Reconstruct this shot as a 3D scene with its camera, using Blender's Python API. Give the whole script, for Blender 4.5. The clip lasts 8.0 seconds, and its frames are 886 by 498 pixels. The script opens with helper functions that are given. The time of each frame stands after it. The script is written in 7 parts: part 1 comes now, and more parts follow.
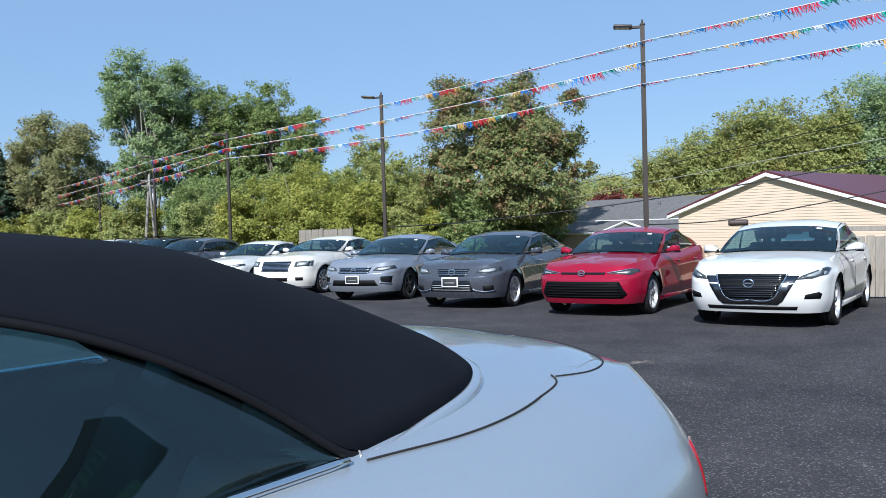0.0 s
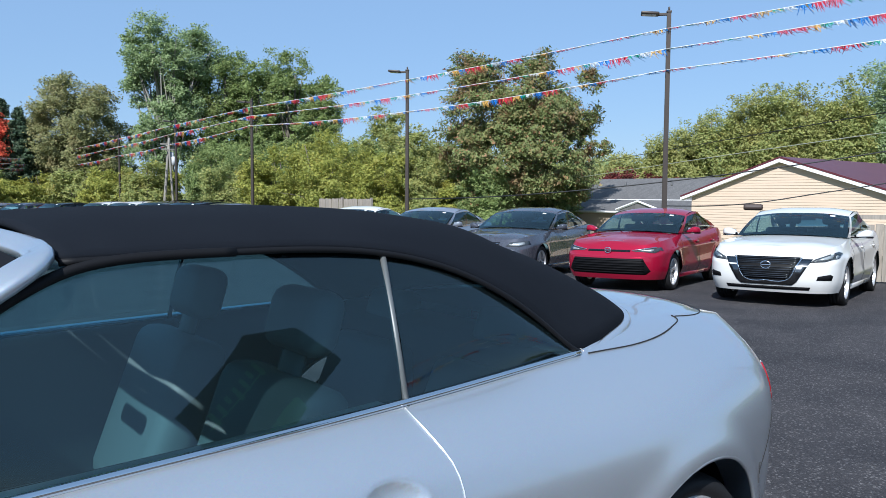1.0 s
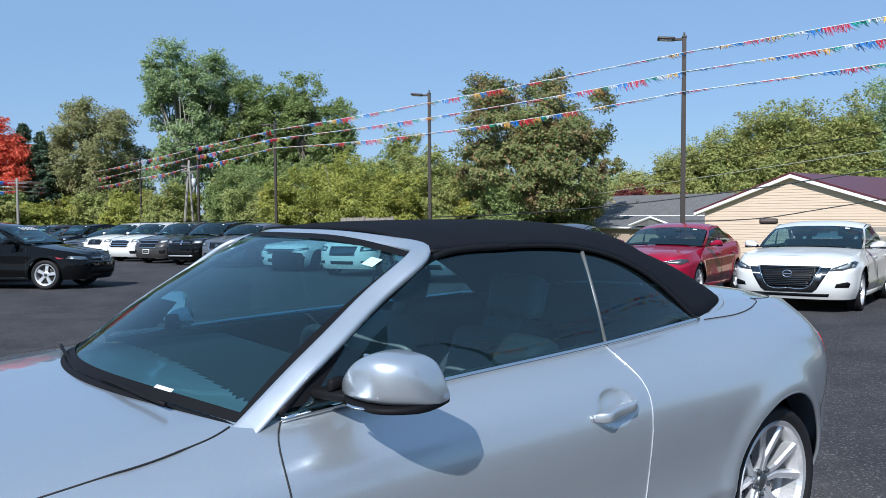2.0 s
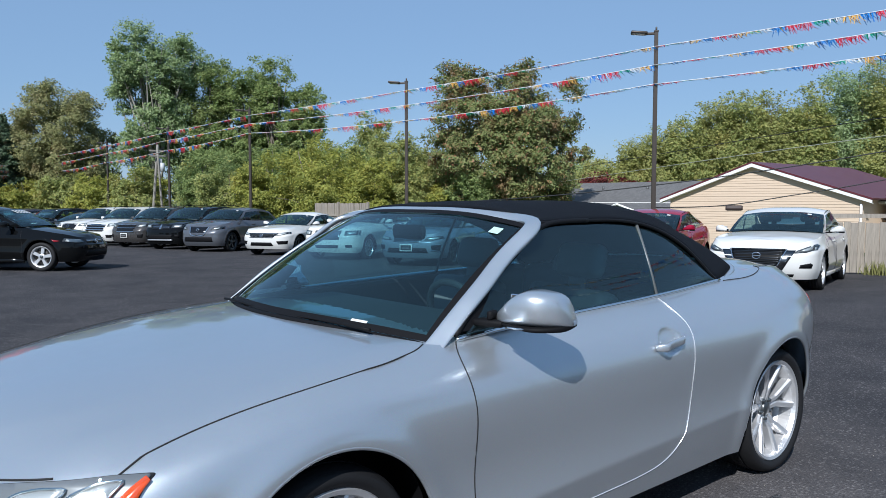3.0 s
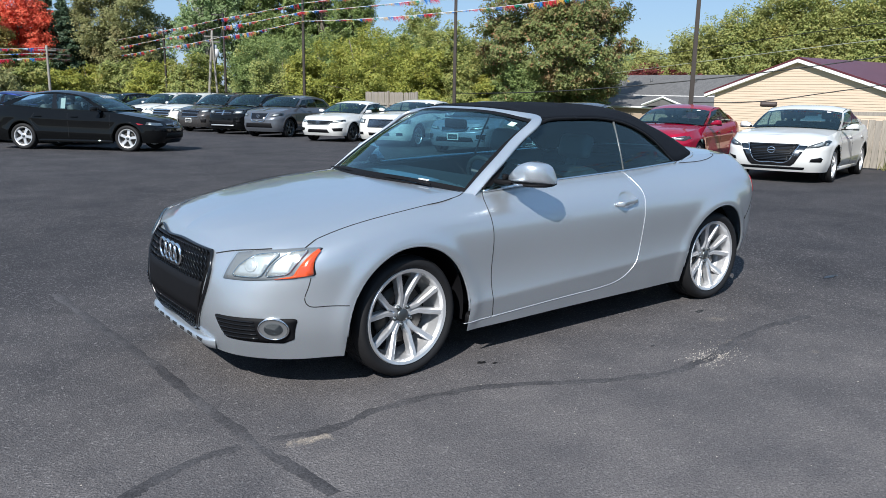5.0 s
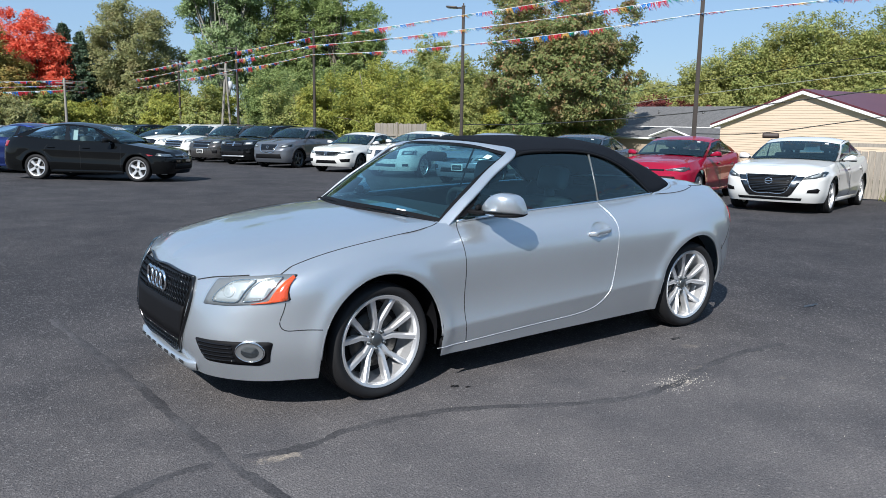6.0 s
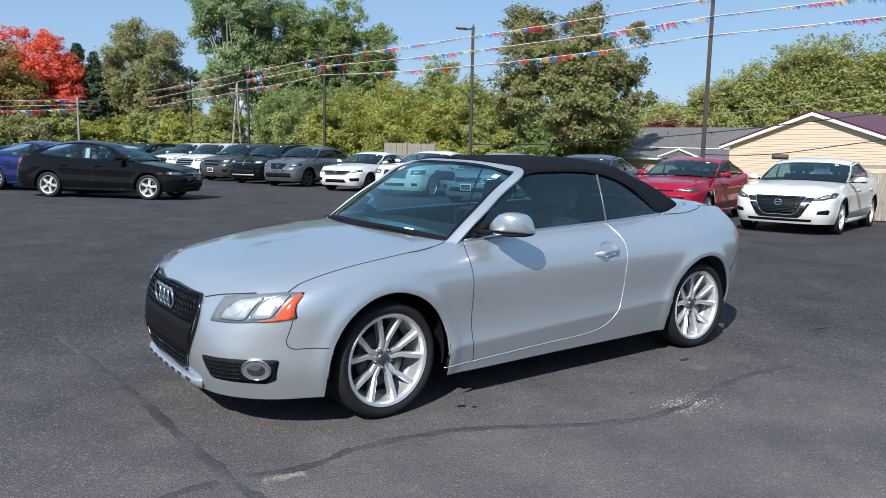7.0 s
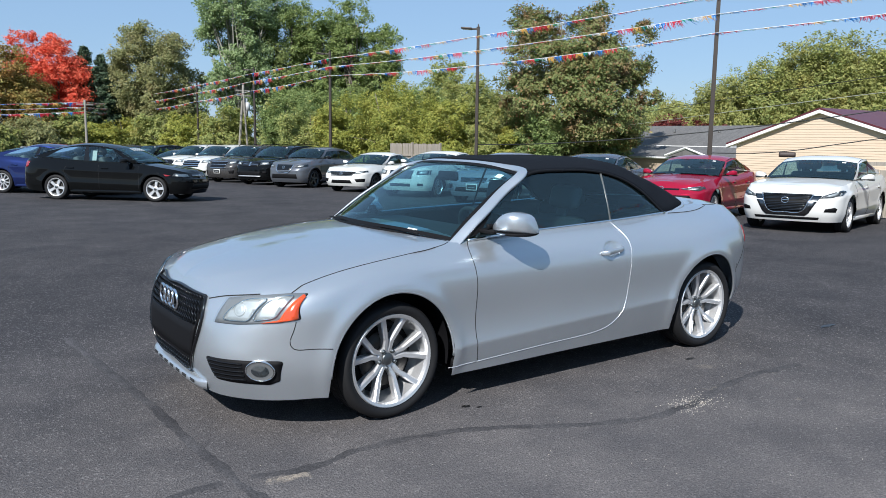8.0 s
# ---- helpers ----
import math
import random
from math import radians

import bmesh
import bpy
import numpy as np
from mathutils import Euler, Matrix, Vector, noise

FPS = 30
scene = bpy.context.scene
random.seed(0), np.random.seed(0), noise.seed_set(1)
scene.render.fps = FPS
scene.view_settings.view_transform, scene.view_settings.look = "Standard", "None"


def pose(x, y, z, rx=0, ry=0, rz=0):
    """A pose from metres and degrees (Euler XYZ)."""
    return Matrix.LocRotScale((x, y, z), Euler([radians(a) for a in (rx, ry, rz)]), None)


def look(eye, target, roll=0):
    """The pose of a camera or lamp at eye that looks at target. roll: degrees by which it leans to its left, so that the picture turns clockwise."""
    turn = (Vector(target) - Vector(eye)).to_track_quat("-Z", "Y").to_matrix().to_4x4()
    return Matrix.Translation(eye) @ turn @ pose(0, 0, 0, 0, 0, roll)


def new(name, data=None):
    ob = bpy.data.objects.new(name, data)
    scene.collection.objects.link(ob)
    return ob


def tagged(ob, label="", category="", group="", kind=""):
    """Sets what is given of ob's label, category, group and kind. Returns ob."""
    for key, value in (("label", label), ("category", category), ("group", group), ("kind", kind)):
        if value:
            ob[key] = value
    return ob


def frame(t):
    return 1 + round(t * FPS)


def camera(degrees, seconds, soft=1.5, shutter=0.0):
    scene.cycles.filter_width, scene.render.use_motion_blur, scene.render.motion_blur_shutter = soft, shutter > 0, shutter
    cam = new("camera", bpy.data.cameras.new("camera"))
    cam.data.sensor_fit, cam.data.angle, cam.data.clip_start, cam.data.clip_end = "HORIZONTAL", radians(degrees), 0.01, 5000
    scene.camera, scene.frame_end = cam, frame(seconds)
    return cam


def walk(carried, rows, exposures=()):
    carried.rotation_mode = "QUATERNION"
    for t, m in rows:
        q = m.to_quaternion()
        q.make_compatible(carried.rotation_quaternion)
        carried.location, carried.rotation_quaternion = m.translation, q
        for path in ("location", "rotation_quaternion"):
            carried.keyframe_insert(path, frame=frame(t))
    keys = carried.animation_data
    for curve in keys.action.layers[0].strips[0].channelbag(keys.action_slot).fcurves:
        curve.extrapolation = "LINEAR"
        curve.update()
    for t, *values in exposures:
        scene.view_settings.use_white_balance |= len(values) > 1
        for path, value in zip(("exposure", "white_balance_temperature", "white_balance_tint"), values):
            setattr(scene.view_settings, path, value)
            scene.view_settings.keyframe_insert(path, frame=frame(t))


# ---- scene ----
cam = camera(60.0, 8.0, soft=0.6)
PATH = [
    (0, (0.449, -1.799, 1.408), (1.704, -0.242, 1.339), -1.7),
    (0.2, (0.243, -1.839, 1.453), (1.476, -0.265, 1.435), -0.2),
    (0.5, (-0.044, -1.892, 1.436), (1.169, -0.303, 1.387), 1.0),
    (1, (-0.529, -2.153, 1.462), (0.713, -0.592, 1.321), 0.3),
    (1.5, (-1.057, -2.396, 1.45), (0.182, -0.83, 1.338), -0.1),
    (1.7, (-1.285, -2.45, 1.458), (-0.056, -0.875, 1.359), -0.3),
    (2.8, (-2.391, -2.705, 1.435), (-1.126, -1.158, 1.353), 0.4),
    (3, (-2.545, -2.76, 1.433), (-1.238, -1.252, 1.304), -0.0),
    (3.5, (-2.979, -3.057, 1.471), (-1.611, -1.639, 1.132), -0.4),
    (4, (-3.27, -3.429, 1.451), (-1.998, -1.956, 0.991), -0.3),
    (4.5, (-3.507, -3.81, 1.479), (-2.286, -2.306, 0.984), -0.1),
    (5, (-3.612, -4.11, 1.523), (-2.419, -2.559, 1.111), 0.9),
    (5.2, (-3.583, -4.226, 1.533), (-2.401, -2.66, 1.144), 1.3),
    (6.5, (-3.544, -4.394, 1.55), (-2.372, -2.803, 1.242), 0.7),
    (7, (-3.54, -4.386, 1.545), (-2.378, -2.783, 1.259), 1.1),
    (7.5, (-3.53, -4.383, 1.542), (-2.387, -2.767, 1.258), 1.1),
    (8, (-3.523, -4.396, 1.546), (-2.376, -2.783, 1.26), 0.7),
]
walk(cam, [(t, look(eye, target, roll)) for t, eye, target, roll in PATH], [(0.0, 0.60, 5800, 10), (1.5, 0.57, 5800, 10), (3.0, 0.31, 5850, 10), (3.6, 0.40, 6100, 10), (4.0, 0.48, 6150, 10), (5.0, 0.60, 6150, 10), (8.0, 0.57, 6150, 10)])

# ---- light ----
SUN_TO = Vector((-0.66, -0.40, 0.64)).normalized()
world = bpy.data.worlds.new("sky")
scene.world = world
world.use_nodes = True
wn = world.node_tree
sky = wn.nodes.new("ShaderNodeTexSky")
sky.sky_type = "NISHITA"
sky.sun_disc = False
sky.sun_elevation = math.asin(SUN_TO.z)
sky.sun_rotation = math.atan2(SUN_TO.x, SUN_TO.y)
sky.air_density, sky.dust_density, sky.ozone_density = 1.0, 0.3, 3.2
haze = wn.nodes.new("ShaderNodeMix")
haze.data_type = "RGBA"
haze.inputs[0].default_value = 0.6
haze.inputs[7].default_value = (3.9, 5.9, 8.6, 1)
wn.links.new(sky.outputs[0], haze.inputs[6])
wn.links.new(haze.outputs[2], wn.nodes["Background"].inputs[0])
wn.nodes["Background"].inputs[1].default_value = 0.066
sun = new("sun", bpy.data.lights.new("sun", "SUN"))
sun.data.energy, sun.data.angle, sun.data.color = 4.8, radians(0.55), (1.0, 0.955, 0.88)
sun.matrix_world = look(SUN_TO * 60, (0, 0, 0))
tagged(sun, kind="structure")


# ---- materials ----
def mat(name, color=(0.5, 0.5, 0.5), rough=0.5, metal=0.0, coat=0.0, spec=0.5, emit=None):
    m = bpy.data.materials.new(name)
    m.use_nodes = True
    b = m.node_tree.nodes["Principled BSDF"]
    b.inputs["Base Color"].default_value = (*color, 1)
    b.inputs["Roughness"].default_value = rough
    b.inputs["Metallic"].default_value = metal
    b.inputs["Coat Weight"].default_value = coat
    b.inputs["Coat Roughness"].default_value = 0.03
    b.inputs["Specular IOR Level"].default_value = spec
    return m


def node(m, kind, **inputs):
    n = m.node_tree.nodes.new(kind)
    for k, v in inputs.items():
        n.inputs[k.replace("_", " ")].default_value = v
    return n


def link(m, a, b):
    m.node_tree.links.new(a, b)


def bsdf(m):
    return m.node_tree.nodes["Principled BSDF"]


def where(m, scale=(1, 1, 1), world_space=False):
    """Coordinates in metres: the object's own, or the world's."""
    if world_space:
        src = node(m, "ShaderNodeNewGeometry").outputs["Position"]
    else:
        src = node(m, "ShaderNodeTexCoord").outputs["Object"]
    mp = node(m, "ShaderNodeMapping")
    mp.inputs["Scale"].default_value = scale
    link(m, src, mp.inputs["Vector"])
    return mp.outputs["Vector"]


def noise_of(m, vec, scale, detail=3.0, rough=0.55):
    n = node(m, "ShaderNodeTexNoise", Scale=scale, Detail=detail, Roughness=rough)
    link(m, vec, n.inputs["Vector"])
    return n.outputs["Fac"]


def ramp(m, fac, stops):
    r = node(m, "ShaderNodeValToRGB")
    while len(r.color_ramp.elements) < len(stops):
        r.color_ramp.elements.new(0.5)
    for e, (p, c) in zip(r.color_ramp.elements, stops):
        e.position = p
        e.color = (*c, 1) if len(c) == 3 else c
    link(m, fac, r.inputs[0])
    return r.outputs[0]


def mixc(m, fac, a, b, mode="MIX"):
    x = node(m, "ShaderNodeMix")
    x.data_type, x.blend_type = "RGBA", mode
    for sock, v in ((x.inputs[0], fac), (x.inputs[6], a), (x.inputs[7], b)):
        if isinstance(v, (int, float)):
            sock.default_value = v
        elif isinstance(v, tuple):
            sock.default_value = (*v, 1)
        else:
            link(m, v, sock)
    return x.outputs[2]


def bump(m, height, strength=0.3, dist=0.01):
    b = node(m, "ShaderNodeBump", Strength=strength, Distance=dist)
    link(m, height, b.inputs["Height"])
    link(m, b.outputs[0], bsdf(m).inputs["Normal"])


def math_of(m, op, a, b=0.0):
    n = node(m, "ShaderNodeMath")
    n.operation = op
    for sock, v in zip(n.inputs, (a, b)):
        if isinstance(v, (int, float)):
            sock.default_value = v
        else:
            link(m, v, sock)
    return n.outputs[0]


def paint(name, color, metal=0.0, rough=0.35, flake=0.0, dust=0.06, spec=0.0):
    """Car paint under clear coat, with flakes and a thin film of dust."""
    m = mat(name, color, rough, metal, coat=1.0, spec=spec)
    v = where(m)
    d = noise_of(m, v, 2.3, 5)
    base = mixc(m, math_of(m, "MULTIPLY", d, dust), color, (0.35, 0.33, 0.30))
    if flake:
        vo = node(m, "ShaderNodeTexVoronoi", Scale=900.0)
        link(m, v, vo.inputs["Vector"])
        base = mixc(m, flake, base, vo.outputs["Color"], "OVERLAY")
    link(m, base, bsdf(m).inputs["Base Color"])
    fine = noise_of(m, v, 14.0, 4)
    link(m, math_of(m, "ADD", math_of(m, "MULTIPLY", fine, 0.10), rough - 0.05), bsdf(m).inputs["Roughness"])
    link(m, math_of(m, "ADD", math_of(m, "MULTIPLY", d, 0.06), 0.0), bsdf(m).inputs["Coat Roughness"])
    return m


def glass(name, tint=(0.3, 0.36, 0.38), ior=1.75, film=0.0):
    """A sheet of tinted glass: what lies behind it through the tint, the surroundings by Fresnel's law."""
    m = bpy.data.materials.new(name)
    m.use_nodes = True
    nt = m.node_tree
    nt.nodes.remove(nt.nodes["Principled BSDF"])
    tr = node(m, "ShaderNodeBsdfTransparent")
    tr.inputs[0].default_value = (*tint, 1)
    gl = node(m, "ShaderNodeBsdfGlossy", Roughness=0.01)
    gl.inputs["Color"].default_value = (0.78, 0.96, 1.0, 1)
    fr = node(m, "ShaderNodeFresnel", IOR=ior)
    mx = node(m, "ShaderNodeMixShader")
    fac = math_of(m, "MULTIPLY", fr.outputs[0], 0.85)
    link(m, fac, mx.inputs[0])
    link(m, tr.outputs[0], mx.inputs[1])
    link(m, gl.outputs[0], mx.inputs[2])
    top = mx
    if film:
        # a thin blue-green veil: dust, and the sky's reflection put into its colour
        du = node(m, "ShaderNodeBsdfDiffuse")
        du.inputs["Color"].default_value = (0.40, 0.66, 0.72, 1)
        top = node(m, "ShaderNodeMixShader")
        link(m, math_of(m, "MULTIPLY", math_of(m, "ADD", noise_of(m, where(m), 1.7, 4), 0.5), film), top.inputs[0])
        link(m, mx.outputs[0], top.inputs[1])
        link(m, du.outputs[0], top.inputs[2])
    link(m, top.outputs[0], nt.nodes["Material Output"].inputs[0])
    return m


SILVER = paint("silver_paint", (0.515, 0.553, 0.588), metal=0.74, rough=0.34, flake=0.12, spec=0.4)
WHITE = paint("white_paint", (0.60, 0.60, 0.58), rough=0.3)
CREAM = paint("cream_paint", (0.64, 0.62, 0.57), rough=0.3)
RED = paint("red_paint", (0.27, 0.004, 0.026), metal=0.15, rough=0.3, flake=0.08, dust=0.012)
GREY = paint("grey_paint", (0.070, 0.076, 0.094), metal=0.4, rough=0.28, flake=0.1, dust=0.02)
BRONZE = paint("dark_bronze_paint", (0.062, 0.059, 0.058), metal=0.4, rough=0.28, flake=0.1, dust=0.02)
LIGHTGREY = paint("light_grey_paint", (0.25, 0.27, 0.31), metal=0.45, rough=0.30, flake=0.1, dust=0.03)
MIDGREY = paint("mid_grey_paint", (0.105, 0.113, 0.130), metal=0.4, rough=0.3, flake=0.1, dust=0.03)
BLACK = paint("black_paint", (0.003, 0.0035, 0.004), rough=0.2, dust=0.006)
bsdf(BLACK).inputs["Coat IOR"].default_value = 1.34
BLUE = paint("blue_paint", (0.006, 0.014, 0.075), metal=0.3, rough=0.3, dust=0.02)
CLEAR = glass("windscreen_glass", (0.44, 0.68, 0.74), 1.75, 0.006)
TINTED = glass("tinted_glass", (0.45, 0.69, 0.74), 1.74, 0.010)
SIDEGLASS = glass("side_glass", (0.52, 0.64, 0.64), 1.58)
DARKTINT = glass("dark_tinted_glass", (0.16, 0.19, 0.20))
LENS = glass("lamp_lens", (0.90, 0.92, 0.93), 1.45)
CHROME = mat("chrome", (0.72, 0.73, 0.74), 0.12, 1.0)
ALLOY = mat("alloy", (0.68, 0.68, 0.685), 0.36, 0.75)
DARKALLOY = mat("dark_alloy", (0.11, 0.12, 0.125), 0.35, 0.8)
BLACKPLASTIC = mat("black_plastic", (0.007, 0.007, 0.008), 0.6, spec=0.1)
GLOSSBLACK = mat("gloss_black", (0.006, 0.006, 0.007), 0.12)
TRIMBLACK = mat("rubber_trim", (0.006, 0.006, 0.007), 0.6, spec=0.2)
SEAM = mat("panel_gap", (0.012, 0.012, 0.013), 0.8)
EDGE = mat("bright_panel_edge", (0.72, 0.73, 0.75), 0.25, 0.6)
AMBER = mat("amber_lens", (0.75, 0.085, 0.012), 0.15, coat=1.0)
REDLENS = mat("red_lens", (0.26, 0.008, 0.012), 0.12, coat=1.0)
REFLECTOR = mat("lamp_reflector", (0.52, 0.53, 0.53), 0.36, 0.55)
LAMPDARK = mat("lamp_housing", (0.22, 0.225, 0.23), 0.35, 0.3)
CABIN = mat("cabin_trim", (0.030, 0.031, 0.033), 0.7)
SEATCLOTH = mat("seat_leather", (0.155, 0.155, 0.152), 0.55)
BARGREY = mat("window_bar_grey", (0.13, 0.14, 0.14), 0.45, 0.3)
DISC = mat("brake_disc", (0.035, 0.033, 0.031), 0.5, 0.7)
STICKER = mat("pale_sticker", (0.42, 0.62, 0.58), 0.5)
FOGBOWL = mat("fog_bowl", (0.15, 0.155, 0.16), 0.3, 0.3)
LAMPSMOKE = mat("smoked_lamp_housing", (0.05, 0.052, 0.055), 0.3)
DARKCHROME = mat("dark_chrome", (0.16, 0.165, 0.17), 0.2, 1.0)
PLATE = mat("plate_face", (0.03, 0.03, 0.03), 0.4)
MARK = mat("pale_bars", (0.6, 0.6, 0.58), 0.5)

TYRE = mat("tyre_rubber", (0.012, 0.012, 0.013), 0.65, spec=0.25)
v_ = where(TYRE)
bump(TYRE, noise_of(TYRE, v_, 60, 3), 0.25, 0.004)

FABRIC = mat("black_canvas", (0.010, 0.010, 0.012), 0.92, spec=0.1)
v_ = where(FABRIC)
link(FABRIC, mixc(FABRIC, noise_of(FABRIC, v_, 5, 5), (0.0045, 0.0058, 0.0090), (0.009, 0.0110, 0.0150)), bsdf(FABRIC).inputs["Base Color"])
bump(FABRIC, noise_of(FABRIC, v_, 700, 2), 0.35, 0.002)

MESHGRILLE = mat("honeycomb", (0.003, 0.003, 0.0035), 0.5, spec=0.15)


# ---- mesh helpers ----
def mesh_of(name, verts, faces, materials, smooth=True, mats=None):
    me = bpy.data.meshes.new(name)
    me.from_pydata([tuple(v) for v in verts], [], [tuple(f) for f in faces])
    for m in materials if isinstance(materials, (list, tuple)) else [materials]:
        me.materials.append(m)
    if smooth:
        me.polygons.foreach_set("use_smooth", [True] * len(me.polygons))
    if mats is not None:
        me.polygons.foreach_set("material_index", mats)
    me.update()
    return me


def part(name, data, material, parent, label="", smooth=True, m=None):
    """ONE mesh object under a thing or a part. data: a bmesh, (verts, faces) or a finished mesh."""
    if isinstance(data, bmesh.types.BMesh):
        me = bpy.data.meshes.new(name)
        data.to_mesh(me)
        data.free()
        me.materials.append(material)
        me.polygons.foreach_set("use_smooth", [smooth] * len(me.polygons))
    elif isinstance(data, bpy.types.Mesh):
        me = data
    else:
        me = mesh_of(name, data[0], data[1], material, smooth)
    ob = new(name, me)
    if parent is not None:
        ob.parent = parent
    if m is not None:
        ob.matrix_local = m
    return tagged(ob, label=label)


def thing(name, label, category, m=None, group="", kind=""):
    ob = new(name)
    ob.empty_display_size = 0.2
    if m is not None:
        ob.matrix_world = m
    return tagged(ob, label, category, group, kind)


def natural(t, p, s):
    """Natural cubic spline through p (n, ...) at knots t, sampled at s."""
    t, p, s = np.asarray(t, float), np.asarray(p, float), np.asarray(s, float)
    n, h = len(t), np.diff(t)
    a = np.zeros((n, n))
    r = np.zeros_like(p)
    a[0, 0] = a[-1, -1] = 1
    for i in range(1, n - 1):
        a[i, i - 1], a[i, i], a[i, i + 1] = h[i - 1], 2 * (h[i - 1] + h[i]), h[i]
        r[i] = 6 * ((p[i + 1] - p[i]) / h[i] - (p[i] - p[i - 1]) / h[i - 1])
    m = np.linalg.solve(a, r.reshape(n, -1)).reshape(p.shape)
    k = np.clip(np.searchsorted(t, s) - 1, 0, n - 2)
    ex = (slice(None),) + (None,) * (p.ndim - 1)
    x0, x1, hk = (s - t[k])[ex], (t[k + 1] - s)[ex], h[k][ex]
    return (m[k] * x1**3 + m[k + 1] * x0**3) / (6 * hk) + (p[k] / hk - m[k] * hk / 6) * x1 + (p[k + 1] / hk - m[k + 1] * hk / 6) * x0


def curve(points, n):
    """n points evenly along a smooth curve through the given ones."""
    p = np.array(points, float)
    t = np.r_[0, np.cumsum(np.linalg.norm(np.diff(p, axis=0), axis=1))]
    return natural(t, p, np.linspace(0, t[-1], n))


def grid_faces(nv, nu, flip=False, wrap=False):
    out = []
    for j in range(nv - 1):
        for i in range(nu if wrap else nu - 1):
            i2 = (i + 1) % nu
            q = (j * nu + i, j * nu + i2, (j + 1) * nu + i2, (j + 1) * nu + i)
            out.append(q[::-1] if flip else q)
    return out


def tube(path, radius, sides=6, closed=False):
    """Verts and faces of a round bar along a path; radius may be a list."""
    p = np.array(path, float)
    n = len(p)
    r = np.broadcast_to(np.asarray(radius, float), n)
    tan = np.gradient(p, axis=0) if not closed else np.roll(p, -1, 0) - np.roll(p, 1, 0)
    tan /= np.linalg.norm(tan, axis=1)[:, None] + 1e-9
    up = np.array((0, 0, 1.0))
    side = np.cross(tan, up)
    bad = np.linalg.norm(side, axis=1) < 0.1
    side[bad] = np.cross(tan[bad], (1.0, 0, 0))
    side /= np.linalg.norm(side, axis=1)[:, None]
    nor = np.cross(side, tan)
    an = np.linspace(0, 2 * math.pi, sides, endpoint=False)
    v = p[:, None] + r[:, None, None] * (np.cos(an)[None, :, None] * side[:, None] + np.sin(an)[None, :, None] * nor[:, None])
    verts = v.reshape(-1, 3)
    faces = grid_faces(n, sides, wrap=True)
    if closed:
        faces += [((n - 1) * sides + i, (n - 1) * sides + (i + 1) % sides, (i + 1) % sides, i) for i in range(sides)]
    else:
        faces += [tuple(range(sides))[::-1], tuple((n - 1) * sides + i for i in range(sides))]
    return verts, faces


def lathe(profile, n=48):
    """Turned round the y axis; profile rows of (y, radius)."""
    v, f = [], []
    for y, r in profile:
        for k in range(n):
            a = 2 * math.pi * k / n
            v.append((r * math.cos(a), y, r * math.sin(a)))
    return v, grid_faces(len(profile), n, wrap=True)


def merge(*pieces):
    verts, faces = [], []
    for v, f in pieces:
        o = len(verts)
        verts += [tuple(x) for x in v]
        faces += [tuple(i + o for i in q) for q in f]
    return verts, faces


def box(cx, cy, cz, sx, sy, sz, bevel=0.0, seg=2, m=None):
    bm = bmesh.new()
    bmesh.ops.create_cube(bm, size=1)
    bmesh.ops.scale(bm, vec=(sx, sy, sz), verts=bm.verts)
    if bevel:
        bmesh.ops.bevel(bm, geom=bm.edges[:], offset=bevel, segments=seg, affect="EDGES", profile=0.5)
    bmesh.ops.translate(bm, vec=(cx, cy, cz), verts=bm.verts)
    if m is not None:
        bmesh.ops.transform(bm, matrix=m, verts=bm.verts)
    return bm


def solid(verts, faces, depth):
    """The same sheet with a back, depth behind it along the mean normals."""
    bm = bmesh.new()
    vs = [bm.verts.new(v) for v in verts]
    for f in faces:
        try:
            bm.faces.new([vs[i] for i in f])
        except ValueError:
            pass
    bm.normal_update()
    bmesh.ops.solidify(bm, geom=bm.faces[:], thickness=depth)
    return bm


def ground_z(x, y):
    d = 0.77 * x + 0.64 * y
    if d < 2:
        return 0.0
    if d < 9:
        return -0.008 * (d - 2) - 0.0006 * (d - 2) ** 2
    return max(-0.0854 - 0.0255 * (d - 9), -1.3)


def on_ground(x, y, heading):
    """The pose of a thing that stands on the sloping lot; heading: degrees its nose turns from -x towards -y."""
    e = 1.0
    n = Vector(((ground_z(x - e, y) - ground_z(x + e, y)) / 2, (ground_z(x, y - e) - ground_z(x, y + e)) / 2, 1)).normalized()
    a = radians(heading)
    ax = Vector((math.cos(a), math.sin(a), 0))
    ax = (ax - n * ax.dot(n)).normalized()
    ay = n.cross(ax)
    return Matrix.Translation((x, y, ground_z(x, y))) @ Matrix((ax, ay, n)).transposed().to_4x4()


# ---- car machinery ----
from mathutils.bvhtree import BVHTree


def loft(rows, nu, nv, v_knots=None):
    """A smooth sheet through feature lines (half a body, y >= 0, from the nose's middle round to the tail's middle), as (nv, nu, 3)."""
    rows = [np.array(r, float) for r in rows]
    n = len(rows[0])
    flip = np.array((1, -1, 1.0))
    ext = [np.concatenate([r[2:0:-1] * flip, r, r[-2:-4:-1] * flip]) for r in rows]
    ch = np.mean([np.linalg.norm(np.diff(r, axis=0), axis=1) for r in ext], axis=0)
    t = np.r_[0, np.cumsum(ch)]
    t -= t[2]
    s = np.linspace(0, t[2 + n - 1], nu)
    g = np.stack([natural(t, e, s) for e in ext])
    if v_knots is None:
        c = np.mean(np.linalg.norm(np.diff(g, axis=0), axis=2), axis=1)
        v_knots = np.r_[0, np.cumsum(c)]
    out = natural(v_knots, g, np.linspace(0, v_knots[-1], nv))
    out[:, 0, 1] = out[:, -1, 1] = 0
    return out


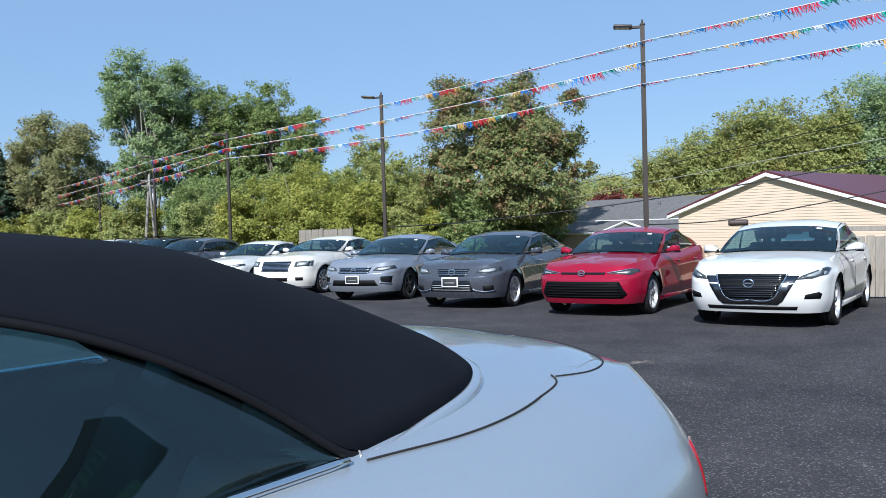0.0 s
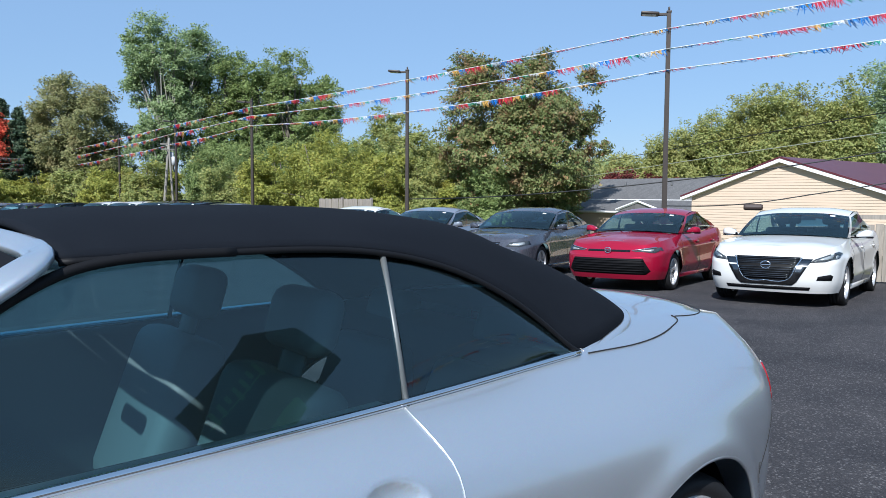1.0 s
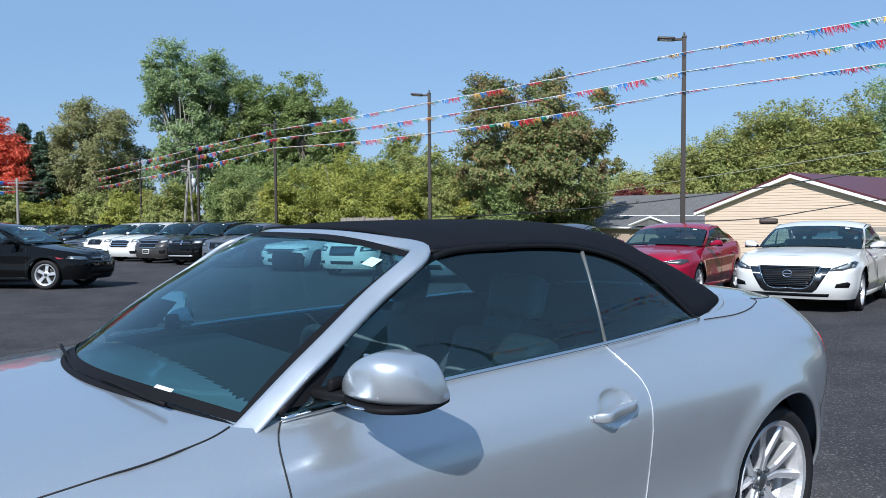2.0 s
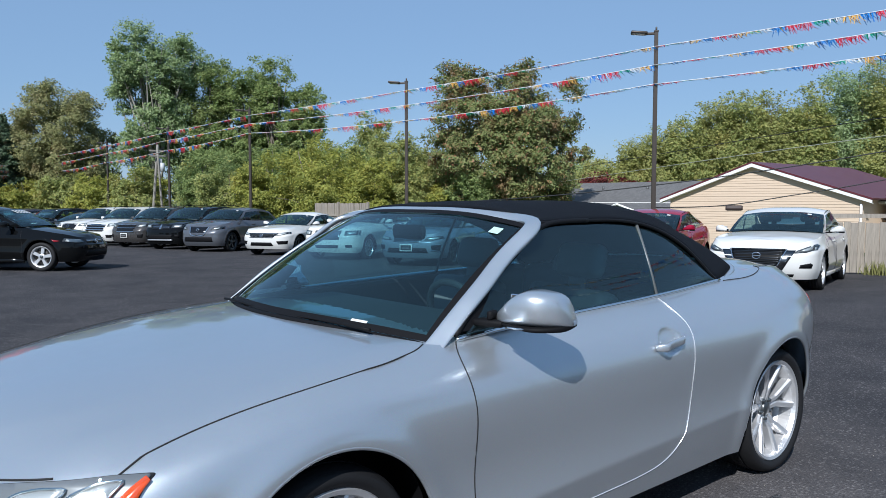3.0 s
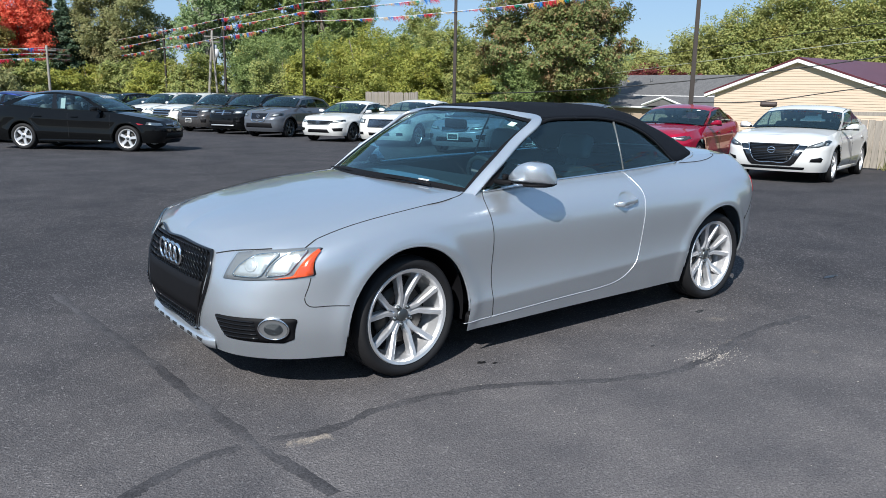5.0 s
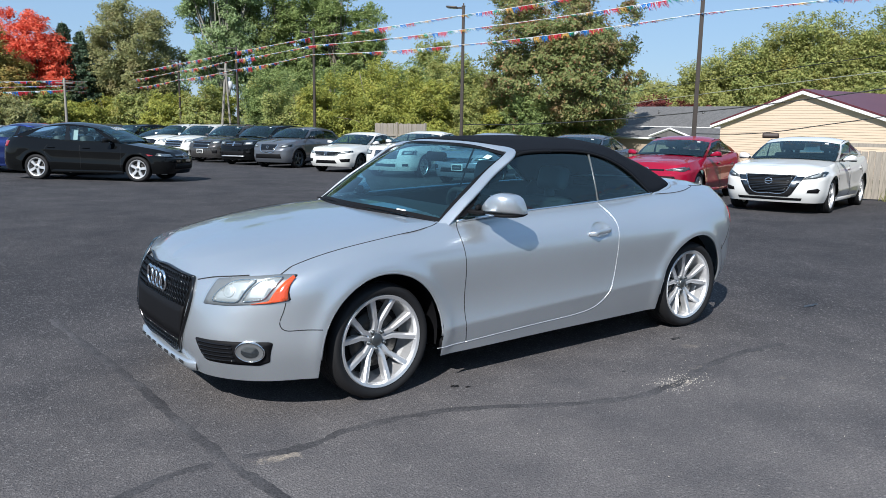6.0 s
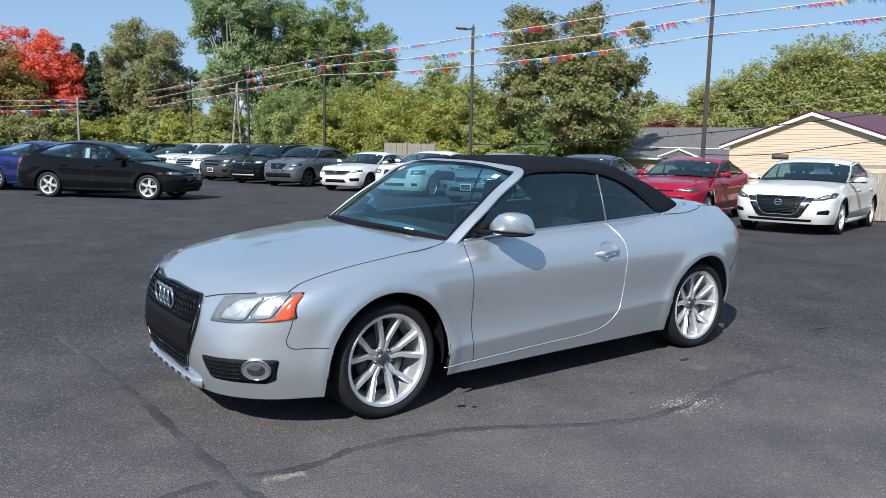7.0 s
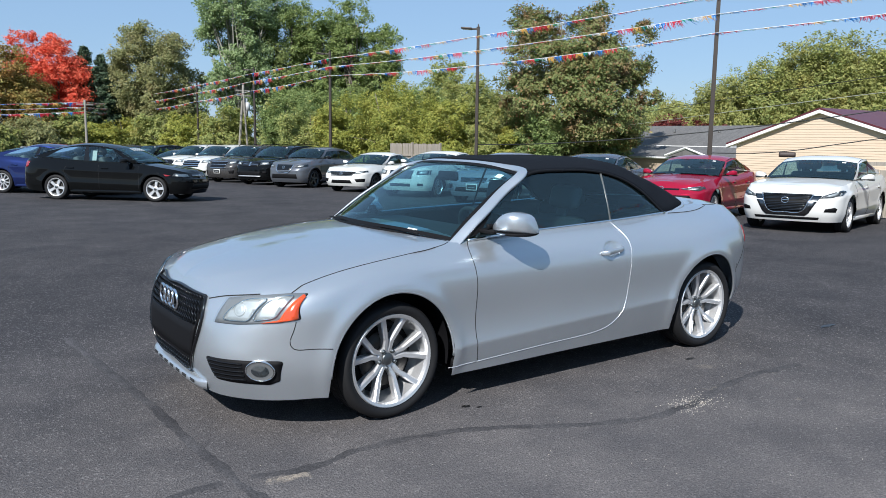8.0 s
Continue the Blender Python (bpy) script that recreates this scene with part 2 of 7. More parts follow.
def normals_of(g, outward=1):
    du, dv = np.gradient(g, axis=1), np.gradient(g, axis=0)
    # across the middle planes the sheet is mirrored
    du[:, 0] = (g[:, 1] - g[:, 1] * (1, -1, 1))
    du[:, -1] = (g[:, -1] - g[:, -2] + (g[:, -1] * 0)) * (0, 1, 0)
    n = np.cross(du, dv) * outward
    return n / (np.linalg.norm(n, axis=2)[..., None] + 1e-12)


def panels(g, nrm, keep, side, names, material, parent, labels=None, back=0.0):
    """Parts of a sheet: keep(x, y, z) names the panel of each face or gives None. side: 1 or -1, the half of the car.
    Shared normals hide the joints between panels."""
    nv, nu = g.shape[:2]
    sg = np.array((1, side, 1.0))
    c = (g[:-1, :-1] + g[1:, :-1] + g[1:, 1:] + g[:-1, 1:]) / 4
    groups = {}
    for j in range(nv - 1):
        for i in range(nu - 1):
            k = keep(*c[j, i])
            if k:
                groups.setdefault(k, []).append((j, i))
    for k, cells in groups.items():
        ids, vs, ns, fs = {}, [], [], []

        def vid(j, i):
            if (j, i) not in ids:
                ids[j, i] = len(vs)
                vs.append(g[j, i] * sg)
                ns.append(nrm[j, i] * sg)
            return ids[j, i]

        for j, i in cells:
            q = (vid(j, i), vid(j, i + 1), vid(j + 1, i + 1), vid(j + 1, i))
            fs.append(q if side > 0 else q[::-1])
        vote = 0
        for q in fs[:: max(1, len(fs) // 60)]:
            a, b, c_ = (np.array(vs[i]) for i in q[:3])
            vote += np.sign(np.dot(np.cross(b - a, c_ - a), ns[q[1]]))
        if vote < 0:
            fs = [q[::-1] for q in fs]
        me = mesh_of(k, vs, fs, material)
        me.normals_split_custom_set_from_vertices([tuple(v) for v in ns])
        part(k, me, material, parent, (labels or {}).get(k, ""))


def cut_arches(g, arches):
    """Faces inside a wheel arch go; the rim of the hole is drawn onto the circle. Returns a mask of cells to keep."""
    nv, nu = g.shape[:2]
    keepc = np.ones((nv - 1, nu - 1), bool)
    for x0, z0, r in arches:
        c = (g[:-1, :-1] + g[1:, :-1] + g[1:, 1:] + g[:-1, 1:]) / 4
        inside = np.hypot(c[..., 0] - x0, c[..., 2] - z0) < r
        inside |= (np.abs(c[..., 0] - x0) < r * 0.985) & (c[..., 2] < z0)
        keepc &= ~inside
        touch = np.zeros((nv, nu), int)
        for a in (0, 1):
            for b in (0, 1):
                touch[a : nv - 1 + a, b : nu - 1 + b] += np.where(inside, 1, 8)
        edge = (touch % 8 > 0) & (touch >= 8)
        for j, i in zip(*np.where(edge)):
            p = g[j, i]
            if p[2] >= z0:
                d = np.array((p[0] - x0, p[2] - z0))
                d *= r / (np.linalg.norm(d) + 1e-9)
                g[j, i, 0], g[j, i, 2] = x0 + d[0], z0 + d[1]
            else:
                g[j, i, 0] = x0 + math.copysign(r, p[0] - x0)
    return keepc


def arch_liner(parent, x0, z0, r, y_in, y_out, side):
    """The wheel house: a dark barrel vault behind the arch, with its inner wall."""
    an = np.linspace(-0.22, math.pi + 0.22, 25)
    v = [(x0 + r * 1.03 * math.cos(a), side * y, z0 + r * 1.03 * math.sin(a)) for y in (y_out, (y_in + y_out) / 2, y_in) for a in an]
    f = grid_faces(3, 25)
    v.append((x0, side * y_in, z0))
    f += [(2 * 25 + i, 2 * 25 + i + 1, 75) for i in range(24)]
    part("wheel_house", (v, f), BLACKPLASTIC, parent)


class Skin:
    """A car's closed skin, to lay lamps, grilles, gaps and trim on."""

    def __init__(self, sheets):
        vs, fs = [], []
        for g in sheets:
            for side in (1, -1):
                o = len(vs)
                vs += [tuple(p) for p in (g * (1, side, 1)).reshape(-1, 3)]
                fs += [tuple(i + o for i in q) for q in grid_faces(*g.shape[:2], flip=side < 0)]
        self.tree = BVHTree.FromPolygons(vs, fs)

    def hit(self, origin, way):
        p, n, _, _ = self.tree.ray_cast(Vector(origin), Vector(way))
        if p is None:
            p, n, _, _ = self.tree.find_nearest(Vector(origin) + Vector(way) * 3.0)
        if n.dot(Vector(way)) > 0:
            n = -n
        return p, n

    def lay(self, outline, face, off=0.004, depth=0.012, step=0.04, dished=0.0):
        """A plate of the given outline laid on the skin. face 'front': outline in (y, z); 'left' or 'right': in (x, z); 'top': in (x, y)."""
        bm = bmesh.new()
        to3 = {"front": lambda a, b: (-9, a, b), "rear": lambda a, b: (9, a, b), "left": lambda a, b: (a, -9, b), "right": lambda a, b: (a, 9, b), "top": lambda a, b: (a, b, 9)}[face]
        way = {"front": (1, 0, 0), "rear": (-1, 0, 0), "left": (0, 1, 0), "right": (0, -1, 0), "top": (0, 0, -1)}[face]
        bm.faces.new([bm.verts.new((a, b, 0)) for a, b in outline])
        lo = [min(p[k] for p in outline) for k in (0, 1)]
        hi = [max(p[k] for p in outline) for k in (0, 1)]
        for k in (0, 1):
            n = int((hi[k] - lo[k]) / step)
            for i in range(1, n + 1):
                co = [0, 0, 0]
                no = [0, 0, 0]
                co[k], no[k] = lo[k] + (hi[k] - lo[k]) * i / (n + 1), 1
                bmesh.ops.bisect_plane(bm, geom=bm.verts[:] + bm.edges[:] + bm.faces[:], plane_co=co, plane_no=no)
        for v in bm.verts:
            p, n = self.hit(to3(v.co.x, v.co.y), way)
            v.co = p + n * off
        bm.normal_update()
        w = Vector(way)
        for f in bm.faces:
            if f.normal.dot(w) > 0:
                f.normal_flip()
        if depth:
            bmesh.ops.solidify(bm, geom=bm.faces[:], thickness=depth)
        return bm

    def line(self, points, face, n=40, off=0.0):
        """A smooth line laid on the skin, as places."""
        way = {"front": (1, 0, 0), "rear": (-1, 0, 0), "left": (0, 1, 0), "right": (0, -1, 0), "top": (0, 0, -1)}[face]
        out = []
        for a, b in curve(points, n):
            o = {"front": (-9, a, b), "rear": (9, a, b), "left": (a, -9, b), "right": (a, 9, b), "top": (a, b, 9)}[face]
            p, nn = self.hit(o, way)
            out.append(p + nn * off)
        return out


def rounded(points, n=5, r=0.3):
    """An outline with its corners rounded; r: the share of the shorter side that goes."""
    p = [Vector(q) for q in points]
    out = []
    for i, q in enumerate(p):
        a, b = p[i - 1], p[(i + 1) % len(p)]
        e = min((a - q).length, (b - q).length) * r
        s, t = q + (a - q).normalized() * e, q + (b - q).normalized() * e
        for k in range(n + 1):
            u = k / n
            out.append(tuple(s * (1 - u) ** 2 + q * 2 * u * (1 - u) + t * u * u))
    return out


def ellipse(cx, cy, rx, ry, n=28):
    return [(cx + rx * math.cos(2 * math.pi * k / n), cy + ry * math.sin(2 * math.pi * k / n)) for k in range(n)]


def shrink(outline, k):
    cx, cy = sum(p[0] for p in outline) / len(outline), sum(p[1] for p in outline) / len(outline)
    return [(cx + (x - cx) * k, cy + (y - cy) * k) for x, y in outline]


# ---- wheels ----
def tyre_profile(r, w, rim):
    h, c = w / 2, r - rim
    return [(-h * 0.80, rim - 0.012), (-h * 0.86, rim + 0.004), (-h * 0.98, rim + c * 0.30), (-h, rim + c * 0.5), (-h * 0.97, rim + c * 0.74), (-h * 0.88, r - 0.012),
            (-h * 0.78, r - 0.003), (-h * 0.50, r), (-h * 0.46, r), (-h * 0.455, r - 0.008), (-h * 0.40, r - 0.008), (-h * 0.395, r), (-h * 0.06, r),
            (-h * 0.055, r - 0.008), (h * 0.055, r - 0.008), (h * 0.06, r), (h * 0.395, r), (h * 0.40, r - 0.008), (h * 0.455, r - 0.008), (h * 0.46, r),
            (h * 0.78, r - 0.003), (h * 0.88, r - 0.012), (h * 0.97, rim + c * 0.74), (h, rim + c * 0.5), (h * 0.98, rim + c * 0.30), (h * 0.86, rim + 0.004), (h * 0.80, rim - 0.012)]


def prism(outline, y0, y1, inset=0.0):
    """A bar with the outline (x, z) between two planes of y; the outer face may be smaller."""
    n = len(outline)
    small = shrink(outline, 1 - inset) if inset else outline
    v = [(x, y1, z) for x, z in outline] + [(x, y0, z) for x, z in small]
    f = [(i, (i + 1) % n, n + (i + 1) % n, n + i) for i in range(n)] + [tuple(range(n, 2 * n))[::-1], tuple(range(n))]
    return v, f


def turn2(points, a):
    c, s = math.cos(a), math.sin(a)
    return [(x * c - z * s, x * s + z * c) for x, z in points]


WHEELS = {}


def wheel_meshes(style, r, w, rim):
    """Tyre, rim and brake of a wheel whose outside looks to -y."""
    key = (style, r, w, rim)
    if key in WHEELS:
        return WHEELS[key]
    fine, blocks = style == "twin_five", []
    seg = 72 if fine else 40
    ty = lathe(tyre_profile(r, w, rim), seg)
    if fine:
        # shoulder blocks and side sipes of the tread
        for k in range(64):
            a = 2 * math.pi * k / 64
            for y0, y1 in ((-w * 0.44, -w * 0.27), (-w * 0.20, -w * 0.03), (w * 0.03, w * 0.20), (w * 0.27, w * 0.44)):
                rr = r + 0.0012 - (0.013 if abs(y0) > w * 0.4 or abs(y1) > w * 0.4 else 0)
                b = [(-0.011, y0), (0.011, y0), (0.014, y1), (-0.008, y1)]
                v = [(x, y, z) for z in (rr - 0.016, rr) for x, y in b]
                ca, sa = math.cos(a), math.sin(a)
                v = [(x * ca + z * sa, y, -x * sa + z * ca) for x, y, z in v]
                blocks.append((v, [(4, 5, 6, 7), (0, 1, 5, 4), (1, 2, 6, 5), (2, 3, 7, 6), (3, 0, 4, 7)]))
    h = w / 2
    rim_m = lathe([(-h * 0.78, rim - 0.001), (-h * 0.87, rim + 0.006), (-h * 0.92, rim + 0.001), (-h * 0.88, rim - 0.014), (-h * 0.70, rim - 0.022), (-h * 0.2, rim - 0.03), (h * 0.3, rim - 0.05), (h * 0.75, rim - 0.045), (h * 0.8, rim - 0.002)], seg)
    spokes = []
    ri = rim - 0.012
    if style == "twin_five":
        for k in range(5):
            a = 2 * math.pi * k / 5 + math.pi / 2
            for sgn in (-1, 1):
                arm = [(0.04, sgn * 0.001), (0.100, sgn * 0.001), (0.110, sgn * 0.003), (ri, sgn * 0.057), (ri, sgn * 0.097), (0.140, sgn * 0.050), (0.105, sgn * 0.033), (0.04, sgn * 0.027)]
                if sgn < 0:
                    arm = arm[::-1]
                n = len(arm)
                pts = turn2(arm, a)

                def dish(x, z):
                    d = math.hypot(x, z)
                    return -h * 0.42 - h * 0.40 * min(1, max(0, (d - 0.05) / (ri - 0.05)))

                sm = [(a_, (b_ - sgn * (.0145 + .40 * max(0, a_ - .09))) * .60 + sgn * (.0145 + .40 * max(0, a_ - .09))) for a_, b_ in arm]
                pts2 = turn2(sm, a)
                v = [(x, dish(x, z) + 0.050, z) for x, z in pts] + [(x, dish(x, z) + 0.011, z) for x, z in pts] + [(x, dish(x, z), z) for x, z in pts2]
                f = [(i, (i + 1) % n, n + (i + 1) % n, n + i) for i in range(n)] + [(n + i, n + (i + 1) % n, 2 * n + (i + 1) % n, 2 * n + i) for i in range(n)]
                f.append(tuple(2 * n + i for i in range(n))[::-1])
                spokes.append((v, f))
        spokes.append(lathe([(-h * 0.20, 0.066), (-h * 0.36, 0.064), (-h * 0.42, 0.056), (-h * 0.40, 0.040), (-h * 0.40, 0.030)], 40))
    else:
        n_sp, wide = {"five": (5, 0.075), "ten": (10, 0.032), "twin": (10, 0.03), "mesh": (14, 0.022)}[style]
        for k in range(n_sp):
            a = 2 * math.pi * k / n_sp + math.pi / 2 + (0.14 * (-1) ** k if style == "twin" else 0)
            arm = [(0.03, -wide * 0.4), (ri, -wide * 0.55), (ri, wide * 0.55), (0.03, wide * 0.4)]
            spokes.append(prism(turn2(arm, a), -h * 0.62, -h * 0.30, 0.12))
        spokes.append(lathe([(-h * 0.4, 0.075), (-h * 0.6, 0.072), (-h * 0.66, 0.055), (-h * 0.68, 0.0)], 24))
    rimm = merge(rim_m, *spokes)
    WHEELS[key] = {"tyre": mesh_of("tyre", *ty, TYRE), "rim_parts": rimm, "cache": {}}
    if blocks:
        WHEELS[key]["tread"] = mesh_of("tread", *merge(*blocks), TYRE, smooth=False)
    return WHEELS[key]


def wheel(parent, x, y, side, style, r, w, rim, alloy, turn=0.0, spin=0.0, label=""):
    """A wheel as a part of a car: tyre, rim, brake disc, hub cap."""
    ms = wheel_meshes(style, r, w, rim)
    if alloy.name not in ms["cache"]:
        ms["cache"][alloy.name] = mesh_of("rim", *ms["rim_parts"], alloy, smooth=False)
        d = rim - 0.06 if style != "twin_five" else 0.160
        ms["cache"]["disc"] = mesh_of("brake_disc", *lathe([(0.012, 0.05), (-0.012, 0.05), (-0.012, d), (0.012, d), (0.012, 0.05)], 40), DISC)
        ms["cache"]["cap"] = mesh_of("hub_cap", *lathe([(0.0, 0.036), (-0.008, 0.035), (-0.012, 0.029), (-0.013, 0.0)], 28), DARKALLOY)
    hub = part("wheel", ms["tyre"], TYRE, parent, label)
    flip = 0 if side < 0 else 180
    hub.matrix_local = pose(x, side * y, r, 0, 0, flip + turn) @ pose(0, 0, 0, 0, spin, 0)
    if "tread" in ms:
        tagged(part("tread", ms["tread"], TYRE, hub), kind="stuff")
    part("rim", ms["cache"][alloy.name], alloy, hub)
    part("brake_disc", ms["cache"]["disc"], DISC, hub, m=pose(0, -0.01, 0))
    # black disc added behind the spokes, standing in for the shade there
    if "shield" not in ms["cache"]:
        ms["cache"]["shield"] = mesh_of("dust_shield", *lathe([(0.020, rim - .052), (0.012, rim - .060), (0.010, 0.03)], 32), BLACKPLASTIC)
    part("dust_shield", ms["cache"]["shield"], BLACKPLASTIC, hub)
    part("hub_cap", ms["cache"]["cap"], DARKALLOY, hub, m=pose(0, -w * (0.215 if style == "twin_five" else 0.345), 0))
    if style == "twin_five":
        if "bolt" not in ms["cache"]:
            ms["cache"]["bolt"] = mesh_of("wheel_bolt", *lathe([(0.006, 0.013), (-0.002, 0.013), (-0.002, 0.009), (-0.012, 0.009), (-0.012, 0.0)], 10), DARKALLOY)
        for k in range(5):
            a = 2 * math.pi * (k + 0.5) / 5 + math.pi / 2
            part("wheel_bolt", ms["cache"]["bolt"], DARKALLOY, hub, m=pose(0.052 * math.cos(a), -w * 0.222, 0.052 * math.sin(a)))
    return hub


def seat_mesh(kind):
    """A car seat: cushion, back and headrest in one upholstered mesh; faces -x."""
    bm = box(0, 0, 0.10, 0.52, 0.50, 0.18, 0.06, 3)
    b2 = box(0, 0, 0, 0.16, 0.50, 0.62, 0.06, 3, pose(0.33, 0, 0.45, 0, 18, 0))
    b3 = box(0, 0, 0, 0.11, 0.27, 0.20, 0.05, 3, pose(0.475, 0, 0.90, 0, 14, 0))
    b4 = box(0, 0, 0, 0.03, 0.10, 0.14, 0.01, 1, pose(0.44, 0, 0.77, 0, 16, 0))
    for b in (b2, b3, b4):
        me = bpy.data.meshes.new("tmp")
        b.to_mesh(me)
        bm.from_mesh(me)
        bpy.data.meshes.remove(me)
        b.free()
    me = bpy.data.meshes.new("seat")
    bm.to_mesh(me)
    bm.free()
    me.materials.append(SEATCLOTH)
    me.polygons.foreach_set("use_smooth", [True] * len(me.polygons))
    return me


SEAT = seat_mesh("front")


def mirror(parent, x, y, z, side, shell, size=1.0):
    """A door mirror: painted shell over a black foot, with its glass to the rear."""
    half, st, ring_ = .142, 26, 30
    u = np.linspace(0, 1, st)
    tip = np.clip(np.minimum(u, 1 - u) / .06, 0, 1) ** .5
    high = natural([0, .10, .25, .42, .60, .78, .92, 1], np.array([.028, .046, .082, .112, .123, .116, .094, .058]), u) * (.35 + .65 * tip)
    deep = natural([0, .2, .5, .8, 1], np.array([.030, .066, .096, .092, .052]), u) * (.3 + .7 * tip)
    an = np.linspace(0, 2 * math.pi, ring_, endpoint=False)
    ca, sa = np.cos(an), np.sin(an)
    ca, sa = np.sign(ca) * np.abs(ca) ** .50, np.sign(sa) * np.abs(sa) ** .55

    def hull(z0, z1, grow, rear):
        v = []
        for k in range(st):
            y = side * (-half + 2 * half * u[k]) * grow
            zc, rz = (z0[k] + z1[k]) / 2, (z1[k] - z0[k]) / 2
            x = np.where(ca < 0, ca * deep[k] * grow, ca * rear) + .035 * (2 * u[k] - 1) ** 2
            v += [(a * size, y * size, (zc + rz * b) * size) for a, b in zip(x, sa)]
        f = grid_faces(st, ring_, flip=side < 0, wrap=True) + [tuple(range(ring_)), tuple((st - 1) * ring_ + i for i in range(ring_))[::-1]]
        return v, f

    sh = part("mirror_shell", hull(np.full(st, -.036), high - .036, 1.0, .038), shell, parent, m=pose(x, side * (y + 0.125 * size), z, 0, 0, -side * 20))
    part("mirror_skirt", hull(-.037 - .016 * np.clip(u * 1.6, .3, 1) * (.4 + .6 * tip), np.full(st, -.030), .985, .040), BLACKPLASTIC, sh, "black lower edge")
    part("turn_strip", tube([(size * (-.094 * (1 - (2 * t - 1) ** 2 * .45) + .035 * (2 * t - 1) ** 2), side * size * half * (2 * t - 1) * .9, size * -.040) for t in np.linspace(.25, .95, 14)], .0035, 5), CHROME, sh)
    part("mirror_glass", box(0.040 * size, 0, 0.018 * size, 0.008, 0.19 * size, 0.085 * size, 0.004), CHROME, sh, smooth=False)
    part("mirror_foot", box(-0.01, -side * 0.15 * size, -0.040 * size, 0.065 * size, 0.12 * size, 0.026 * size, 0.010), BLACKPLASTIC, sh)
    part("mirror_stem", box(-0.015, -side * 0.142 * size, -0.012 * size, 0.055 * size, 0.024 * size, 0.034 * size, 0.010), BLACKPLASTIC, sh)


# ---- ground ----
ASPHALT = mat("asphalt", (0.05, 0.05, 0.053), 0.85, spec=0.12)
_v = where(ASPHALT, world_space=True)
_big = noise_of(ASPHALT, _v, 0.35, 5, 0.6)
_mid = noise_of(ASPHALT, _v, 3.1, 4)
_grain = noise_of(ASPHALT, _v, 150, 3)
_c = ramp(ASPHALT, _big, [(0.3, (0.037, 0.036, 0.0385)), (0.7, (0.056, 0.054, 0.057))])
_c = mixc(ASPHALT, math_of(ASPHALT, "MULTIPLY", _mid, 0.5), _c, (0.045, 0.0435, 0.046))
_vo = node(ASPHALT, "ShaderNodeTexVoronoi", Scale=95.0)
link(ASPHALT, _v, _vo.inputs["Vector"])
_sp = ramp(ASPHALT, node(ASPHALT, "ShaderNodeSeparateColor").outputs[0], [(0.84, (0, 0, 0)), (0.95, (1, 1, 1))])
link(ASPHALT, _vo.outputs["Color"], ASPHALT.node_tree.nodes["Separate Color"].inputs[0])
_c = mixc(ASPHALT, math_of(ASPHALT, "MULTIPLY", _sp, 0.38), _c, (0.27, 0.26, 0.255))
# paler lane in front of the car: dust and grazing sun put into the colour
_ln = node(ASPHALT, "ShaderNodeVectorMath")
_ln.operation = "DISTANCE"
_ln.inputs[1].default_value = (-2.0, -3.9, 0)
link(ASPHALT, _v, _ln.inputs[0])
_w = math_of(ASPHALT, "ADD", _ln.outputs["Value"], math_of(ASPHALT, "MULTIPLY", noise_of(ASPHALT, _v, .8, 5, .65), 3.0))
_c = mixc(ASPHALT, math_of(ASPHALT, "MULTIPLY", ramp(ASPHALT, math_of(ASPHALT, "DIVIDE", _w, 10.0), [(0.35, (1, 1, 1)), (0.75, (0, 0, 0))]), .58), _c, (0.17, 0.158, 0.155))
for cx, cy, sx, sy, amt in ((.27, -1.69, 5.2, 7.5, 1.0), (.62, -1.58, 2.6, 6.0, .30), (.95, -1.25, 3.0, 5.0, .22), (-2.15, -1.29, 2.3, 6.5, 1.0), (1.26, -1.57, 5.0, 8.0, .25), (6.77, 2.95, 1.6, 3.0, .55), (.85, -2.0, 6.0, 9.0, .2)):
    # sand washed into low spots
    sb = node(ASPHALT, "ShaderNodeMapping")
    sb.vector_type = "POINT"
    sb.inputs["Location"].default_value = (-cx * sx, -cy * sy, 0)
    sb.inputs["Scale"].default_value = (sx, sy, 0)
    link(ASPHALT, _v, sb.inputs["Vector"])
    ln = node(ASPHALT, "ShaderNodeVectorMath")
    ln.operation = "LENGTH"
    link(ASPHALT, sb.outputs[0], ln.inputs[0])
    edge_ = math_of(ASPHALT, "ADD", ln.outputs["Value"], math_of(ASPHALT, "MULTIPLY", noise_of(ASPHALT, _v, 9, 5, .7), 1.5))
    _c = mixc(ASPHALT, math_of(ASPHALT, "MULTIPLY", ramp(ASPHALT, edge_, [(0.72, (1, 1, 1)), (1.0, (0, 0, 0))]), amt), _c, (0.34, 0.29, 0.23))
_mo = ramp(ASPHALT, noise_of(ASPHALT, _v, 1.15, 6, .68), [(0.34, (0.74, 0.75, 0.78)), (0.66, (1.22, 1.20, 1.18))])
_c = mixc(ASPHALT, 1.0, _c, _mo, "MULTIPLY")
_g2 = ramp(ASPHALT, noise_of(ASPHALT, _v, 85, 4, .75), [(0.33, (0.60, 0.60, 0.61)), (0.67, (1.40, 1.39, 1.38))])
_c = mixc(ASPHALT, 1.0, _c, _g2, "MULTIPLY")
link(ASPHALT, _c, bsdf(ASPHALT).inputs["Base Color"])
bump(ASPHALT, math_of(ASPHALT, "ADD", _grain, math_of(ASPHALT, "MULTIPLY", _vo.outputs["Distance"], 0.6)), 0.85, 0.007)
GRASS = mat("grass", (0.06, 0.09, 0.025), 0.9)
_v = where(GRASS, world_space=True)
link(GRASS, ramp(GRASS, noise_of(GRASS, _v, 1.2, 6), [(0.3, (0.03, 0.055, 0.015)), (0.7, (0.11, 0.12, 0.035))]), bsdf(GRASS).inputs["Base Color"])


